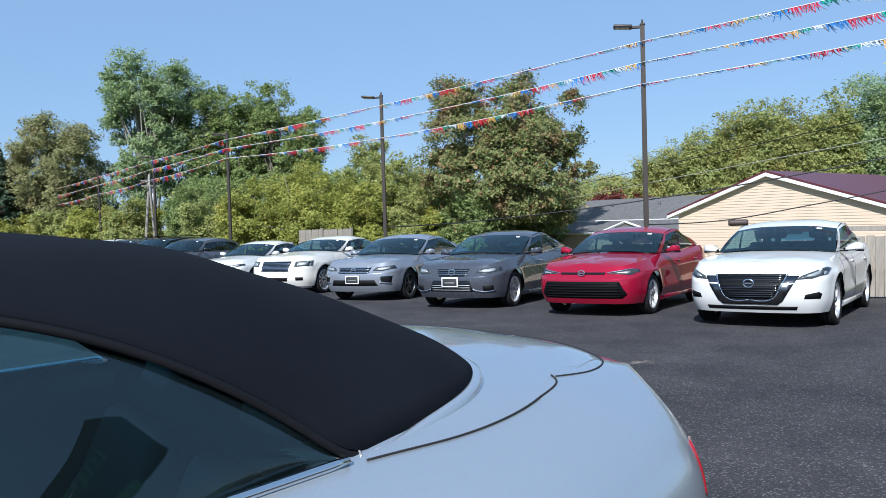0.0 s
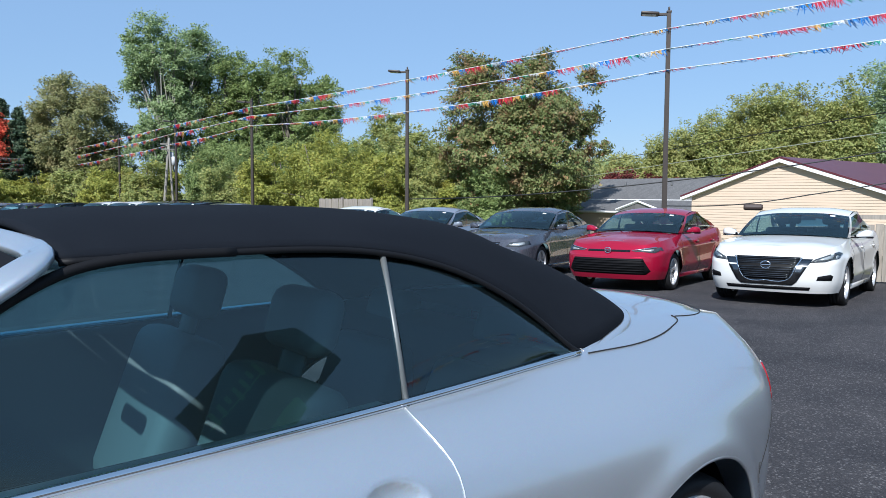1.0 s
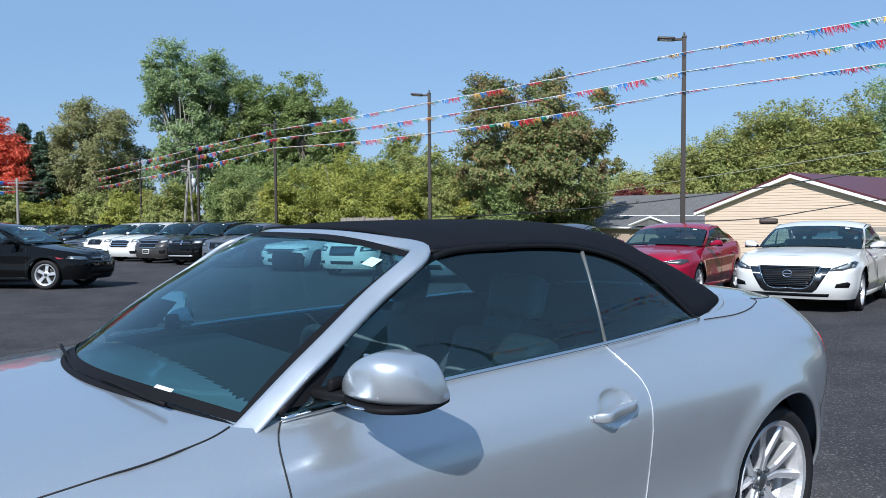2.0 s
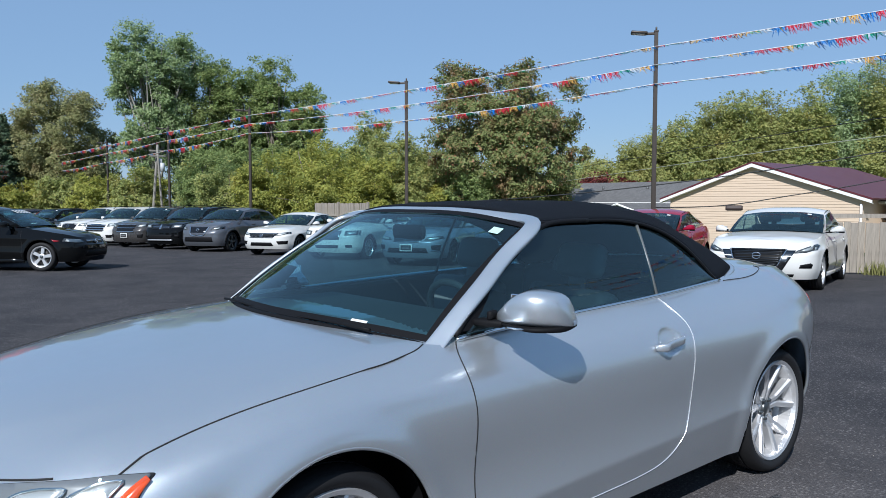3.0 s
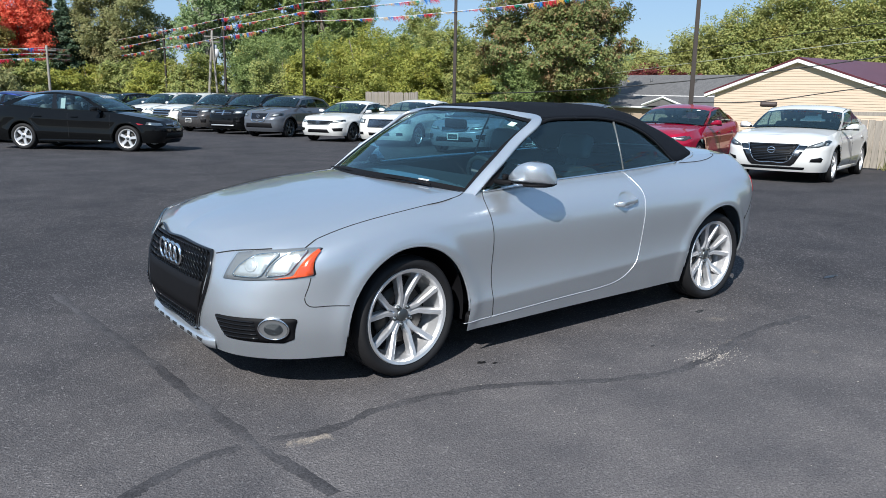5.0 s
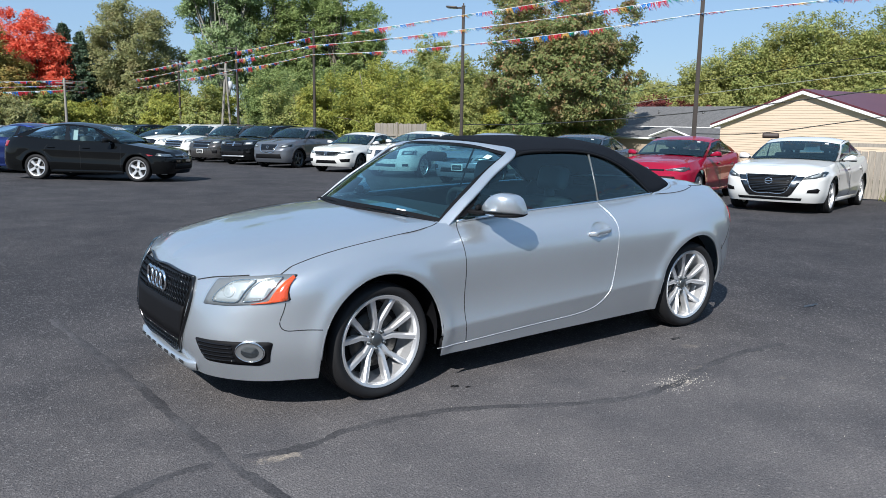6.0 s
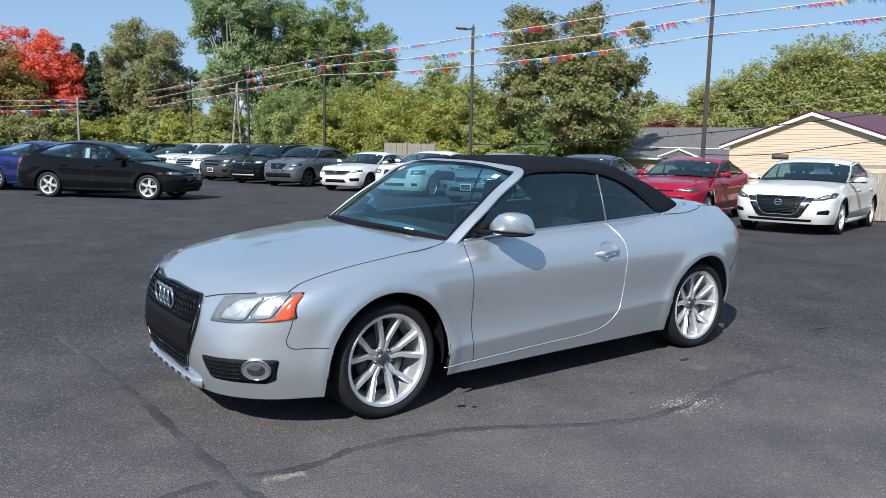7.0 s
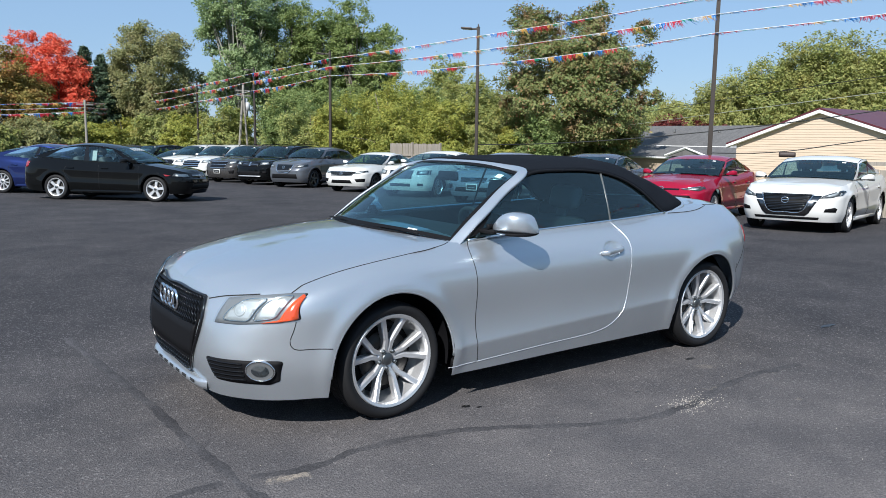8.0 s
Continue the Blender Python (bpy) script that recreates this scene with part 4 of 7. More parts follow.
    E_, R_ = natural(te, np.array(edge), s), natural(te, np.array(ridge), s)
    sheet = []
    for w in np.linspace(-1, 1, 41):
        a = abs(w)
        p = R_ * (1 - a) + E_ * a
        p[:, 2] = E_[:, 2] + (R_[:, 2] - E_[:, 2]) * (1 - a**3.3)
        p[:, 1] = E_[:, 1] * a**0.92 * (1 if w > 0 else -1)
        # the cloth draws in a little between its bows
        p[:, 2] += 0.004 * np.sin(s * 9.0) * (1 - a) * np.clip(1 - s / 1.4, 0, 1)
        sheet.append(p)
    sheet = np.array(sheet)
    part("canvas_top", solid(sheet.reshape(-1, 3), grid_faces(41, n), 0.012), FABRIC, car, "black canvas top, raised")
    for side in (-1, 1):
        rail = E_[: int(n * 0.62)] * (1, side, 1)
        part("top_seal", tube(rail + np.array((0, side * 0.001, -0.011)), 0.008, 6), TRIMBLACK, car)
        part("rear_seal", tube(E_[int(n * 0.60):] * (1, side, 1) + np.array((0, side * 0.010, -0.014)), 0.016, 8), SILVER, car)
        # door glass, quarter glass and the bar between
        lowc = curve([(-.74, .795, .955), (-.3, .79, .968), (.46, .772, .992)], 30) * (1, side, 1)
        upc = curve([(-.735, .79, .965), (-.40, .702, 1.235), (-.18, .648, 1.33), (.15, .632, 1.34), (.485, .628, 1.325)], 30) * (1, side, 1)
        gl = np.stack([lowc * (1 - t) + upc * t + np.array((0, side * 0.015, 0)) * 4 * t * (1 - t) for t in np.linspace(0, 1, 9)])
        part("door_glass", (gl.reshape(-1, 3), grid_faces(9, 30)), TINTED, car, "tinted frameless door glass")
        lowq = curve([(.475, .770, .992), (.80, .735, 1.005), (1.09, .692, 1.018)], 24) * (1, side, 1)
        upq = curve([(.50, .627, 1.322), (.72, .640, 1.262), (.90, .656, 1.17), (1.04, .675, 1.07), (1.10, .689, 1.02)], 24) * (1, side, 1)
        gq = np.stack([lowq * (1 - t) + upq * t + np.array((0, side * 0.012, 0)) * 4 * t * (1 - t) for t in np.linspace(0, 1, 8)])
        part("quarter_glass", (gq.reshape(-1, 3), grid_faces(8, 24)), TINTED, car, "tinted rear quarter glass")
        part("window_bar", tube([(.464, side * .778, .985), (.475, side * .715, 1.15), (.495, side * .632, 1.325)], 0.008, 8), BARGREY, car, "bright upright bar between the side windows")
        tri = [(-.77, side * .800, .972), (-.58, side * .796, .976), (-.50, side * .765, 1.08), (-.585, side * .752, 1.105)]
        part("mirror_sail", (tri, [(0, 1, 2, 3)] if side < 0 else [(3, 2, 1, 0)]), BLACKPLASTIC, car)
    # cabin: tub, dash, wheel, seats, rear-view mirror
    part("cabin_floor", box(0.25, 0, 0.32, 2.3, 1.5, 0.10, 0.03), CABIN, car)
    for side in (-1, 1):
        part("door_lining", box(0, 0, 0, 1.3, 0.06, 0.70, 0.03), CABIN, car, m=pose(-.15, side * 0.735, 0.626, 0, -1.7, 0))
    part("dashboard", box(-.62, 0, .82, .64, 1.36, .28, .10, 4), CABIN, car)
    part("bulkhead", box(1.22, 0, .66, .22, 1.42, .72, .08, 3), CABIN, car)
    st = [Vector((-.36, -.36, .92)) + pose(0, 0, 0, 0, -25, 0).to_3x3() @ Vector((0, .185 * math.cos(a), .185 * math.sin(a))) for a in np.linspace(0, 2 * math.pi, 36, endpoint=False)]
    swh = part("steering_wheel", tube(st, 0.016, 8, closed=True), CABIN, car)
    part("boss", box(-.37, -.36, .92, .05, .30, .07, .02), CABIN, swh)
    for x, y in ((-.05, -.37), (-.05, .37), (.72, -.33), (.72, .33)):
        part("seat", SEAT, SEATCLOTH, car, "grey leather seat", m=pose(x, y, .36 if x < .5 else .37) @ Matrix.Diagonal((1, 1, 0.86 if x < .5 else 0.72, 1)))
    part("cabin_mirror", box(-.36, 0, 1.285, .03, .23, .065, .02), BLACKPLASTIC, car)
    part("underside", box(0, 0, .24, 4.1, 1.30, .10, .04), BLACKPLASTIC, car)
    part("floor_pan", box(0, 0, .225, 1.86, 1.74, .07, .02), BLACKPLASTIC, car)
    return car


def mesh_quad(g, nv, nu, j0, j1, i0, i1):
    """A small patch lying 3 mm over a sheet."""
    def at(j, i):
        a, b = int(j), int(i)
        u, w = j - a, i - b
        p = (g[a, b] * (1 - u) + g[min(a + 1, nv - 1), b] * u) * (1 - w) + (g[a, min(b + 1, nu - 1)] * (1 - u) + g[min(a + 1, nv - 1), min(b + 1, nu - 1)] * u) * w
        return tuple(p + np.array((-0.004, 0, 0.003)))
    return [at(j0, i0), at(j0, i1), at(j1, i1), at(j1, i0)], [(0, 1, 2, 3)]


convertible()


# ---- the other parked cars ----
PAPER = mat("white_paper", (0.78, 0.78, 0.76), 0.8)
def spread(points, hw):
    return [(y * hw, z) for y, z in points]


def saloon(name, label, spec, place):
    """A parked car from its measures: nose at the origin, looking to -x. Lengths in metres."""
    L, W, H, fo, wb, r = (spec[k] for k in ("L", "W", "H", "fo", "wb", "r"))
    hood, cowl, belt, deck = spec["hood"], spec["cowl"], spec["belt"], spec["deck"]
    col, glassm = spec["paint"], spec.get("glass", SIDEGLASS)
    hw = W / 2
    car = thing(name, label, "car", place, "cars parked in the lot")
    out = [(0, 0), (.012, .30), (.055, .58), (.15, .80), (.32, .93), (.60, .985), (fo, 1), (fo + .6, .985), (fo + wb / 2, .985), (fo + wb - .6, .99), (fo + wb, 1), (L - .55, .965), (L - .27, .88), (L - .09, .70), (L - .02, .40), (L, 0)]
    out = np.array([(x, y * hw) for x, y in out])
    tg = np.gradient(out, axis=0)
    tg[0], tg[-1] = (0, 1), (0, -1)
    nrm2 = np.stack([-tg[:, 1], tg[:, 0]], 1)
    nrm2 /= np.linalg.norm(nrm2, axis=1)[:, None]
    xs_ = out[:, 0]
    lead, tail = np.clip(1 - xs_ / 0.5, 0, 1), np.clip((xs_ - L + 0.5) / 0.5, 0, 1)

    def row(z, inset):
        p = out - nrm2 * np.broadcast_to(inset, len(out))[:, None]
        p[0, 1] = p[-1, 1] = 0
        return np.c_[p, np.broadcast_to(z, len(out))]

    topz = np.interp(xs_, [0, .3, cowl[0], fo + wb / 2, spec["tail"][0], L], [hood, hood + .06, cowl[1] - .03, belt, spec["tail"][1] - .02, deck])
    rows = [row(.21 + .06 * tail, .06 + .03 * lead), row(.36, .012), row(.58, 0.0), row(topz - .15 - .02 * lead, .015 + .03 * lead + .02 * tail), row(topz, .085 + .07 * lead + .05 * tail)]
    nu = 150
    g = loft(rows, nu, 40)
    for x0 in (fo, fo + wb):
        d = np.hypot(g[..., 0] - x0, g[..., 2] - r)
        g[..., 1] += 0.012 * np.exp(-(((d - r - .07) / .05) ** 2)) * (g[..., 1] > .5)
    # creases along the flank: one under the windows, one above the sill
    along_ = (g[..., 1] > .6 * hw) * np.clip((fo + wb + .55 - g[..., 0]) / .3, 0, 1) * np.clip((g[..., 0] - fo + .45) / .3, 0, 1)
    for zc, am in ((belt - .20 + .025 * (g[..., 0] - fo - wb / 2), .016), (.43 + .03 * (g[..., 0] - fo - wb / 2), .014)):
        dz = g[..., 2] - zc
        g[..., 1] += am * along_ * np.exp(-np.sqrt(dz**2 + .007**2) / np.where(dz > 0, .07, .09))
    nr = normals_of(g)
    if nr[20, 70, 1] < 0:
        nr = -nr
    ra = r + spec.get("gap", .05)
    ok = cut_arches(g, [(fo, r, ra), (fo + wb, r, ra)])
    dead = {tuple(np.round((g[j, i] + g[j + 1, i] + g[j + 1, i + 1] + g[j, i + 1]) / 4, 6)) for (j, i), k in np.ndenumerate(ok) if not k}

    def panel(x, y, z):
        if tuple(np.round((x, y, z), 6)) in dead:
            return None
        if x < fo - .32 or (x < fo and z < .40):
            return "front_bumper"
        if x < fo + .42:
            return "front_fender"
        if x < fo + 1.48:
            return "front_door"
        if x < fo + wb - .28:
            return "rear_door"
        return "rear_bumper" if x > L - .45 and z < .62 else "quarter_panel"

    for side in (-1, 1):
        panels(g, nr, panel, side, None, col, car)
    topr = rows[4]
    cz = np.interp(xs_, [0, .12, .4, cowl[0] - .1, spec["tail"][0] + .1, L - .25, L], [hood, hood + .045, hood + .10, cowl[1] + .015, spec["tail"][1] + .02, deck + .035, deck])
    cr = np.c_[np.interp(np.arange(16), np.arange(16), np.r_[.155, .215, .31, .44, .60, .77, xs_[6:11], L - .55, L - .40, L - .27, L - .185, L - .135]), np.zeros(16), cz]
    cr[:, 2] = np.interp(cr[:, 0], [0, .12, .4, cowl[0] - .1, spec["tail"][0] + .1, L - .25, L], [hood, hood + .045, hood + .10, cowl[1] + .015, spec["tail"][1] + .02, deck + .035, deck])
    cr[0], cr[-1] = topr[0], topr[-1]
    lid = [np.c_[topr[:, :2] * (1 - w) + cr[:, :2] * w, topr[:, 2] + (cr[:, 2] - topr[:, 2]) * (1 - (1 - w) ** 2.2)] for w in (0, .25, .5, .75, 1)]
    d = loft(lid, nu, 13, [0, .25, .5, .75, 1])
    meet = g[-1] - d[0]
    for k in range(6):
        d[k] += meet * (1 - k / 6)
    d[-1, :, 1] = 0
    nd = normals_of(d)
    gx = np.gradient(d[-1], axis=0)
    if nd[6, 50, 2] < 0:
        nd = -nd
    nd[-1] = np.stack([-gx[:, 2], 0 * gx[:, 2], gx[:, 0]], 1) / (np.linalg.norm(gx, axis=1)[:, None] + 1e-9)
    tb = spec["tail"]

    def lidp(x, y, z):
        if x < cowl[0] + .02:
            return "bonnet"
        if x > tb[0] - .05:
            return "boot_lid"
        return "belt_rail" if y > hw - .22 else None

    for side in (-1, 1):
        panels(d, nd, lidp, side, None, col, car)
    skin = Skin([g, d])
    # greenhouse
    yb, yr, zr = hw - .115, hw * spec.get("tumble", .775), H - .150
    x0, x1 = spec["roof"]

    def ring(pts, n=25):
        return curve(pts, n)

    base = ring([(cowl[0] + .06, yb, cowl[1] - .01), (cowl[0] - .06, yb * .6, cowl[1] + .015), (cowl[0] - .10, 0, cowl[1] + .025), (cowl[0] - .06, -yb * .6, cowl[1] + .015), (cowl[0] + .06, -yb, cowl[1] - .01)])
    head = ring([(x0 + .04, yr, zr), (x0 - .02, yr * .6, H - .110), (x0 - .05, 0, H - .098), (x0 - .02, -yr * .6, H - .110), (x0 + .04, -yr, zr)])
    tailr = ring([(x1 - .03, yr * .97, zr - .01), (x1 + .03, yr * .6, H - .100), (x1 + .05, 0, H - .088), (x1 + .03, -yr * .6, H - .100), (x1 - .03, -yr * .97, zr - .01)])
    rbase = ring([(tb[0] - .04, yb * .96, tb[1]), (tb[0] + .05, yb * .6, tb[1] + .02), (tb[0] + .08, 0, tb[1] + .03), (tb[0] + .05, -yb * .6, tb[1] + .02), (tb[0] - .04, -yb * .96, tb[1])])

    def sheet(a, b, n, bow=(0, 0, 0)):
        return np.stack([a * (1 - t) + b * t + np.array(bow) * 4 * t * (1 - t) for t in np.linspace(0, 1, n)])

    def pane(nm, s, mat_, keepf=None, lift=None, lab=""):
        n, m_ = s.shape[:2]
        fs = [q for k, q in enumerate(grid_faces(n, m_)) if keepf is None or keepf(k // (m_ - 1), k % (m_ - 1))]
        v = s.reshape(-1, 3) + (np.array(lift) if lift is not None else 0)
        used = sorted({i for q in fs for i in q})
        idx = {i: k for k, i in enumerate(used)}
        v, fs = [v[i] for i in used], [tuple(idx[i] for i in q) for q in fs]
        return part(nm, (v, fs), mat_, car, lab)

    ws = sheet(base, head, 11, (-.02, 0, .02))
    pane("windscreen", ws, spec.get("front_glass", CLEAR))
    part("sticker", mesh_quad(ws, 11, 25, 8.5, 9.3, 19.6, 20.8), MARK, car)
    pane("glass_border", ws, BLACKPLASTIC, lambda j, i: i < 1 or i > 22 or j > 8 or j < 1, (.004, 0, -.004))
    rf = sheet(head, tailr, 17, (0, 0, .092))
    pane("roof", rf, col)
    rw = sheet(tailr, rbase, 9, (.02, 0, .02))
    pane("rear_glass", rw, glassm)
    pane("glass_border", rw, BLACKPLASTIC, lambda j, i: i < 2 or i > 21 or j < 1, (-.004, 0, -.004))
    for side in (-1, 1):
        n = 40
        lo = curve([(cowl[0] + .05, yb, cowl[1] - .01), (fo + wb / 2, hw - .095, belt - .005), (tb[0] - .03, yb * .96, tb[1])], n) * (1, side, 1)
        up = curve([(x0 + .03, yr, zr), ((x0 + x1) / 2, yr * 1.03, H - .060), (x1 - .02, yr * .97, zr - .01)], n) * (1, side, 1)
        sd = sheet(lo, up, 11, (0, side * .02, 0))
        u0, u1, v0, v1 = spec.get("dlo", (3, 34, 1, 9))
        um = (u0 + u1) // 2
        isg = lambda j, i: v0 <= j < v1 and (u0 <= i < um - 1 or um + 1 <= i < u1)
        pane("pillar_frame", sd, col, lambda j, i: not (v0 <= j < v1 and u0 <= i < u1))
        pane("window_pillar", sd, GLOSSBLACK, lambda j, i: v0 <= j < v1 and um - 1 <= i < um + 1)
        pane("front_window", sd, glassm, lambda j, i: v0 <= j < v1 and u0 <= i < um - 1)
        pane("rear_window", sd, glassm, lambda j, i: v0 <= j < v1 and um + 1 <= i < u1)
        if spec.get("bright"):
            loop = [sd[v0, i] for i in range(u0, u1)] + [sd[j, u1] for j in range(v0, v1)] + [sd[v1, i] for i in range(u1, u0, -1)]
            part("window_trim", tube(np.array(loop) + np.array((0, side * .006, 0)), .010, 5), CHROME, car)
        face = "left" if side < 0 else "right"
        for x in (fo + .42, fo + 1.48):
            part("panel_gap", tube(skin.line([(x + .02, belt - .06), (x - .01, .6), (x, .30)], face, 14), .0034, 4), SEAM, car)
        part("panel_gap", tube(skin.line([(fo + wb - .33, belt - .06), (fo + wb - .25, .75), (fo + wb - .42, .5)], face, 14), .0034, 4), SEAM, car)
        for x in (fo + 1.32, fo + wb - .42):
            q, _ = skin.hit((x, side * 9, belt - .13), (0, -side, 0))
            part("door_handle", box(q.x, q.y + side * .015, q.z, .19, .03, .03, .012), CHROME if spec.get("bright") else col, car)
        for x in (fo, fo + wb):
            arch_liner(car, x, r, ra, hw - .34, hw - .05, side)
            wheel(car, x, hw - .125, side, spec.get("wheel", "five"), r, .22, r - .092, spec.get("alloy", ALLOY), 0, 17 * (x > fo) + 9)
        mirror(car, cowl[0] + .32, hw - .035, belt + .06, side, spec.get("mirror", col), .92)
        part("sill", box(fo + wb / 2, side * (hw - .07), .235, wb - 2 * ra, .06, .08, .02), BLACKPLASTIC if spec.get("clad") else col, car)
        if spec.get("clad"):
            for x in (fo, fo + wb):
                an = np.linspace(0.0, math.pi, 24)
                pp = []
                for a in an:
                    px, pz = x + (ra + .02) * math.cos(a), r + (ra + .02) * math.sin(a)
                    q, _ = skin.hit((px, side * 9, pz), (0, -side, 0))
                    pp.append((px, q.y, pz))
                part("arch_cladding", tube(pp, .03, 5), BLACKPLASTIC, car)
        if spec.get("rails"):
            part("roof_rail", tube([(x0 + .20, side * yr * .93, H - .09), (x0 + .32, side * yr * .94, H - .01), (x0 + .7, side * yr * .95, H + .015), ((x0 + x1) / 2, side * yr * .95, H + .02), (x1 - .6, side * yr * .94, H + .005), (x1 - .3, side * yr * .93, H - .04), (x1 - .22, side * yr * .92, H - .10)], .014, 6), BLACKPLASTIC, car)
        # lamps
        hl = part("head_lamp", skin.lay([(side * y * hw, z) for y, z in spec["lamp"]], "front", .004, .010, .06), spec.get("housing", LAMPSMOKE), car)
        inner = shrink([(side * y * hw, z) for y, z in spec["lamp"]], spec.get("bowl", .62))
        part("reflector", skin.lay(inner, "front", .009, .004, .06), REFLECTOR, hl)
        part("lens", skin.lay([(side * y * hw, z) for y, z in spec["lamp"]], "front", .018, 0, .06), LENS, hl)
        if spec.get("corner"):
            part("corner_lens", skin.lay([(fo - .42, .668), (fo - .30, .690), (fo - .24, .700), (fo - .30, .648)], face, .006, .008, .04), REDLENS, hl, "red corner reflector")
        for z_ in spec.get("fog", ()):
            part("fog_pocket", skin.lay([(side * y * hw, z) for y, z in z_], "front", .005, .008, .06), BLACKPLASTIC, car)
        part("tail_lamp", skin.lay([(L - .36, deck - .06), (L - .20, deck - .05), (L - .18, deck - .22), (L - .30, deck - .20)], face, .005, .01, .06), REDLENS, car)
        for pl in spec.get("brow", ()):
            part("bright_trim", tube(skin.line([(side * y * hw, z) for y, z in pl], "front", 16, .008), spec.get("brow_r", .012), 5), CHROME, car)
    for nm, pts, mat_, off in spec["face"]:
        part(nm, skin.lay(spread(pts, hw), "front", off, .012, .07), mat_, car)
    for bars in spec.get("bars", ()):
        (ya, yb_), zlist, rad, mat_ = bars
        for z in zlist:
            part("grille_bar", tube(skin.line([(ya * hw, z), (0, z), (yb_ * hw, z)], "front", 16, spec.get("proud", .012)), rad, 5), mat_, car)
    if spec.get("emblem"):
        z, rad = spec["emblem"]
        q, _ = skin.hit((-9, 0, z), (1, 0, 0))
        part("emblem", tube([q + Vector((-.040, rad * math.cos(a), rad * .78 * math.sin(a))) for a in np.linspace(0, 2 * math.pi, 20, endpoint=False)], .010, 6, closed=True), CHROME, car)
        part("emblem_bar", box(q.x - .040, 0, z, .012, rad * 2.1, .016, .004), CHROME, car)
    if spec.get("plate"):
        z = spec["plate"]
        q, _ = skin.hit((-9, 0, z), (1, 0, 0))
        pl = part("plate_frame", box(q.x - .02, 0, z, .02, .34, .18, .008), MARK, car)
        part("plate_face", box(q.x - .032, 0, z, .006, .29, .13, .003), PLATE, pl)
        part("plate_bars", box(q.x - .036, 0, z - .01, .004, .20, .022, .002), LAMPDARK, pl)
    if spec.get("paper"):
        # a price sheet hung inside the rear side window
        for side in (-1, 1):
            q = [(fo + wb - 1.02, side * (hw - .20), belt + .06), (fo + wb - .84, side * (hw - .20), belt + .06), (fo + wb - .83, side * (hw - .29), belt + .33), (fo + wb - 1.01, side * (hw - .29), belt + .33)]
            part("price_sheet", solid(q, [(0, 1, 2, 3)], .002), PAPER, car, "white paper price sheet inside the window", smooth=False)
    if spec.get("price"):
        # pale numbers painted across the windscreen, too small to read
        for k in range(5):
            a, b = ws[7, 7 + 2 * k], ws[9, 8 + 2 * k]
            part("price_mark", solid([(a[0] - .012, a[1], a[2] + .008), (a[0] - .012, b[1], a[2] + .008), (b[0] - .012, b[1], b[2] + .008), (b[0] - .012, a[1], b[2] + .008)], [(0, 1, 2, 3)], .001), MARK, car, smooth=False)
    # cabin
    part("cabin_floor", box((cowl[0] + tb[0]) / 2, 0, .42, tb[0] - cowl[0], W - .3, .12, .03), CABIN, car)
    part("dashboard", box(cowl[0] + .18, 0, cowl[1] - .12, .5, W - .36, .22, .07, 2), CABIN, car)
    part("rear_bulkhead", box(tb[0] - .12, 0, .66, .16, W - .36, .60, .05), CABIN, car)
    for x, y in ((cowl[0] + .75, -.38), (cowl[0] + .75, .38), (cowl[0] + 1.45, -.36), (cowl[0] + 1.45, .36)):
        if x < tb[0] - .6:
            part("seat", SEAT, SEATCLOTH, car, m=pose(x, y, .36 + spec.get("high", 0)))
    part("underside", box(L / 2, 0, .27, L - .5, W - .5, .10, .03), BLACKPLASTIC, car)
    return car


SEDAN = dict(L=4.85, W=1.84, H=1.45, fo=.94, wb=2.80, r=.33, hood=.74, cowl=(1.42, .985), belt=.955, deck=1.03, tail=(4.15, 1.09), roof=(2.15, 3.35))
SUV = dict(L=4.60, W=1.86, H=1.69, fo=.90, wb=2.72, r=.36, hood=.89, cowl=(1.28, 1.14), belt=1.10, deck=1.06, tail=(4.42, 1.10), roof=(1.88, 4.05), tumble=.76, high=.16, dlo=(3, 36, 1, 8))


def car_at(name, label, x, y, heading, **spec):
    return saloon(name, label, spec, on_ground(x, y, heading))


car_at("sedan_car", "white four-door sedan with black grille in a bright V frame", 9.85, 3.50, 15.1, **{**SEDAN, "L": 4.90, "paint": WHITE, "wb": 2.825, "wheel": "ten", "hood": .79,
    "lamp": [(.60, .640), (.66, .690), (.92, .795), (.955, .775), (.94, .705), (.80, .655)], "bowl": .5,
    "face": [("grille_surround", [(-.64, .690), (.64, .690), (.44, .375), (.37, .325), (-.37, .325), (-.44, .375)], DARKCHROME, .010), ("grille", [(-.47, .705), (.47, .705), (.33, .435), (.28, .405), (-.28, .405), (-.33, .435)], MESHGRILLE, .024), ("lower_grille", [(-.62, .300), (.62, .300), (.60, .255), (-.60, .255)], BLACKPLASTIC, .004)],
    "fog": [[(.70, .40), (.72, .455), (.87, .485), (.90, .46), (.88, .40)]], "brow": [[(.49, .705), (.41, .55), (.34, .425), (.28, .39), (0, .388)]], "brow_r": .013, "proud": .026, "emblem": (.600, .066), "bars": [((-.34, .34), (.43, .455, .48), .006, DARKCHROME), ((-.40, .40), (.51, .54, .57, .60), .006, DARKCHROME), ((-.45, .45), (.63, .66, .685), .006, DARKCHROME)], "fo": .95})
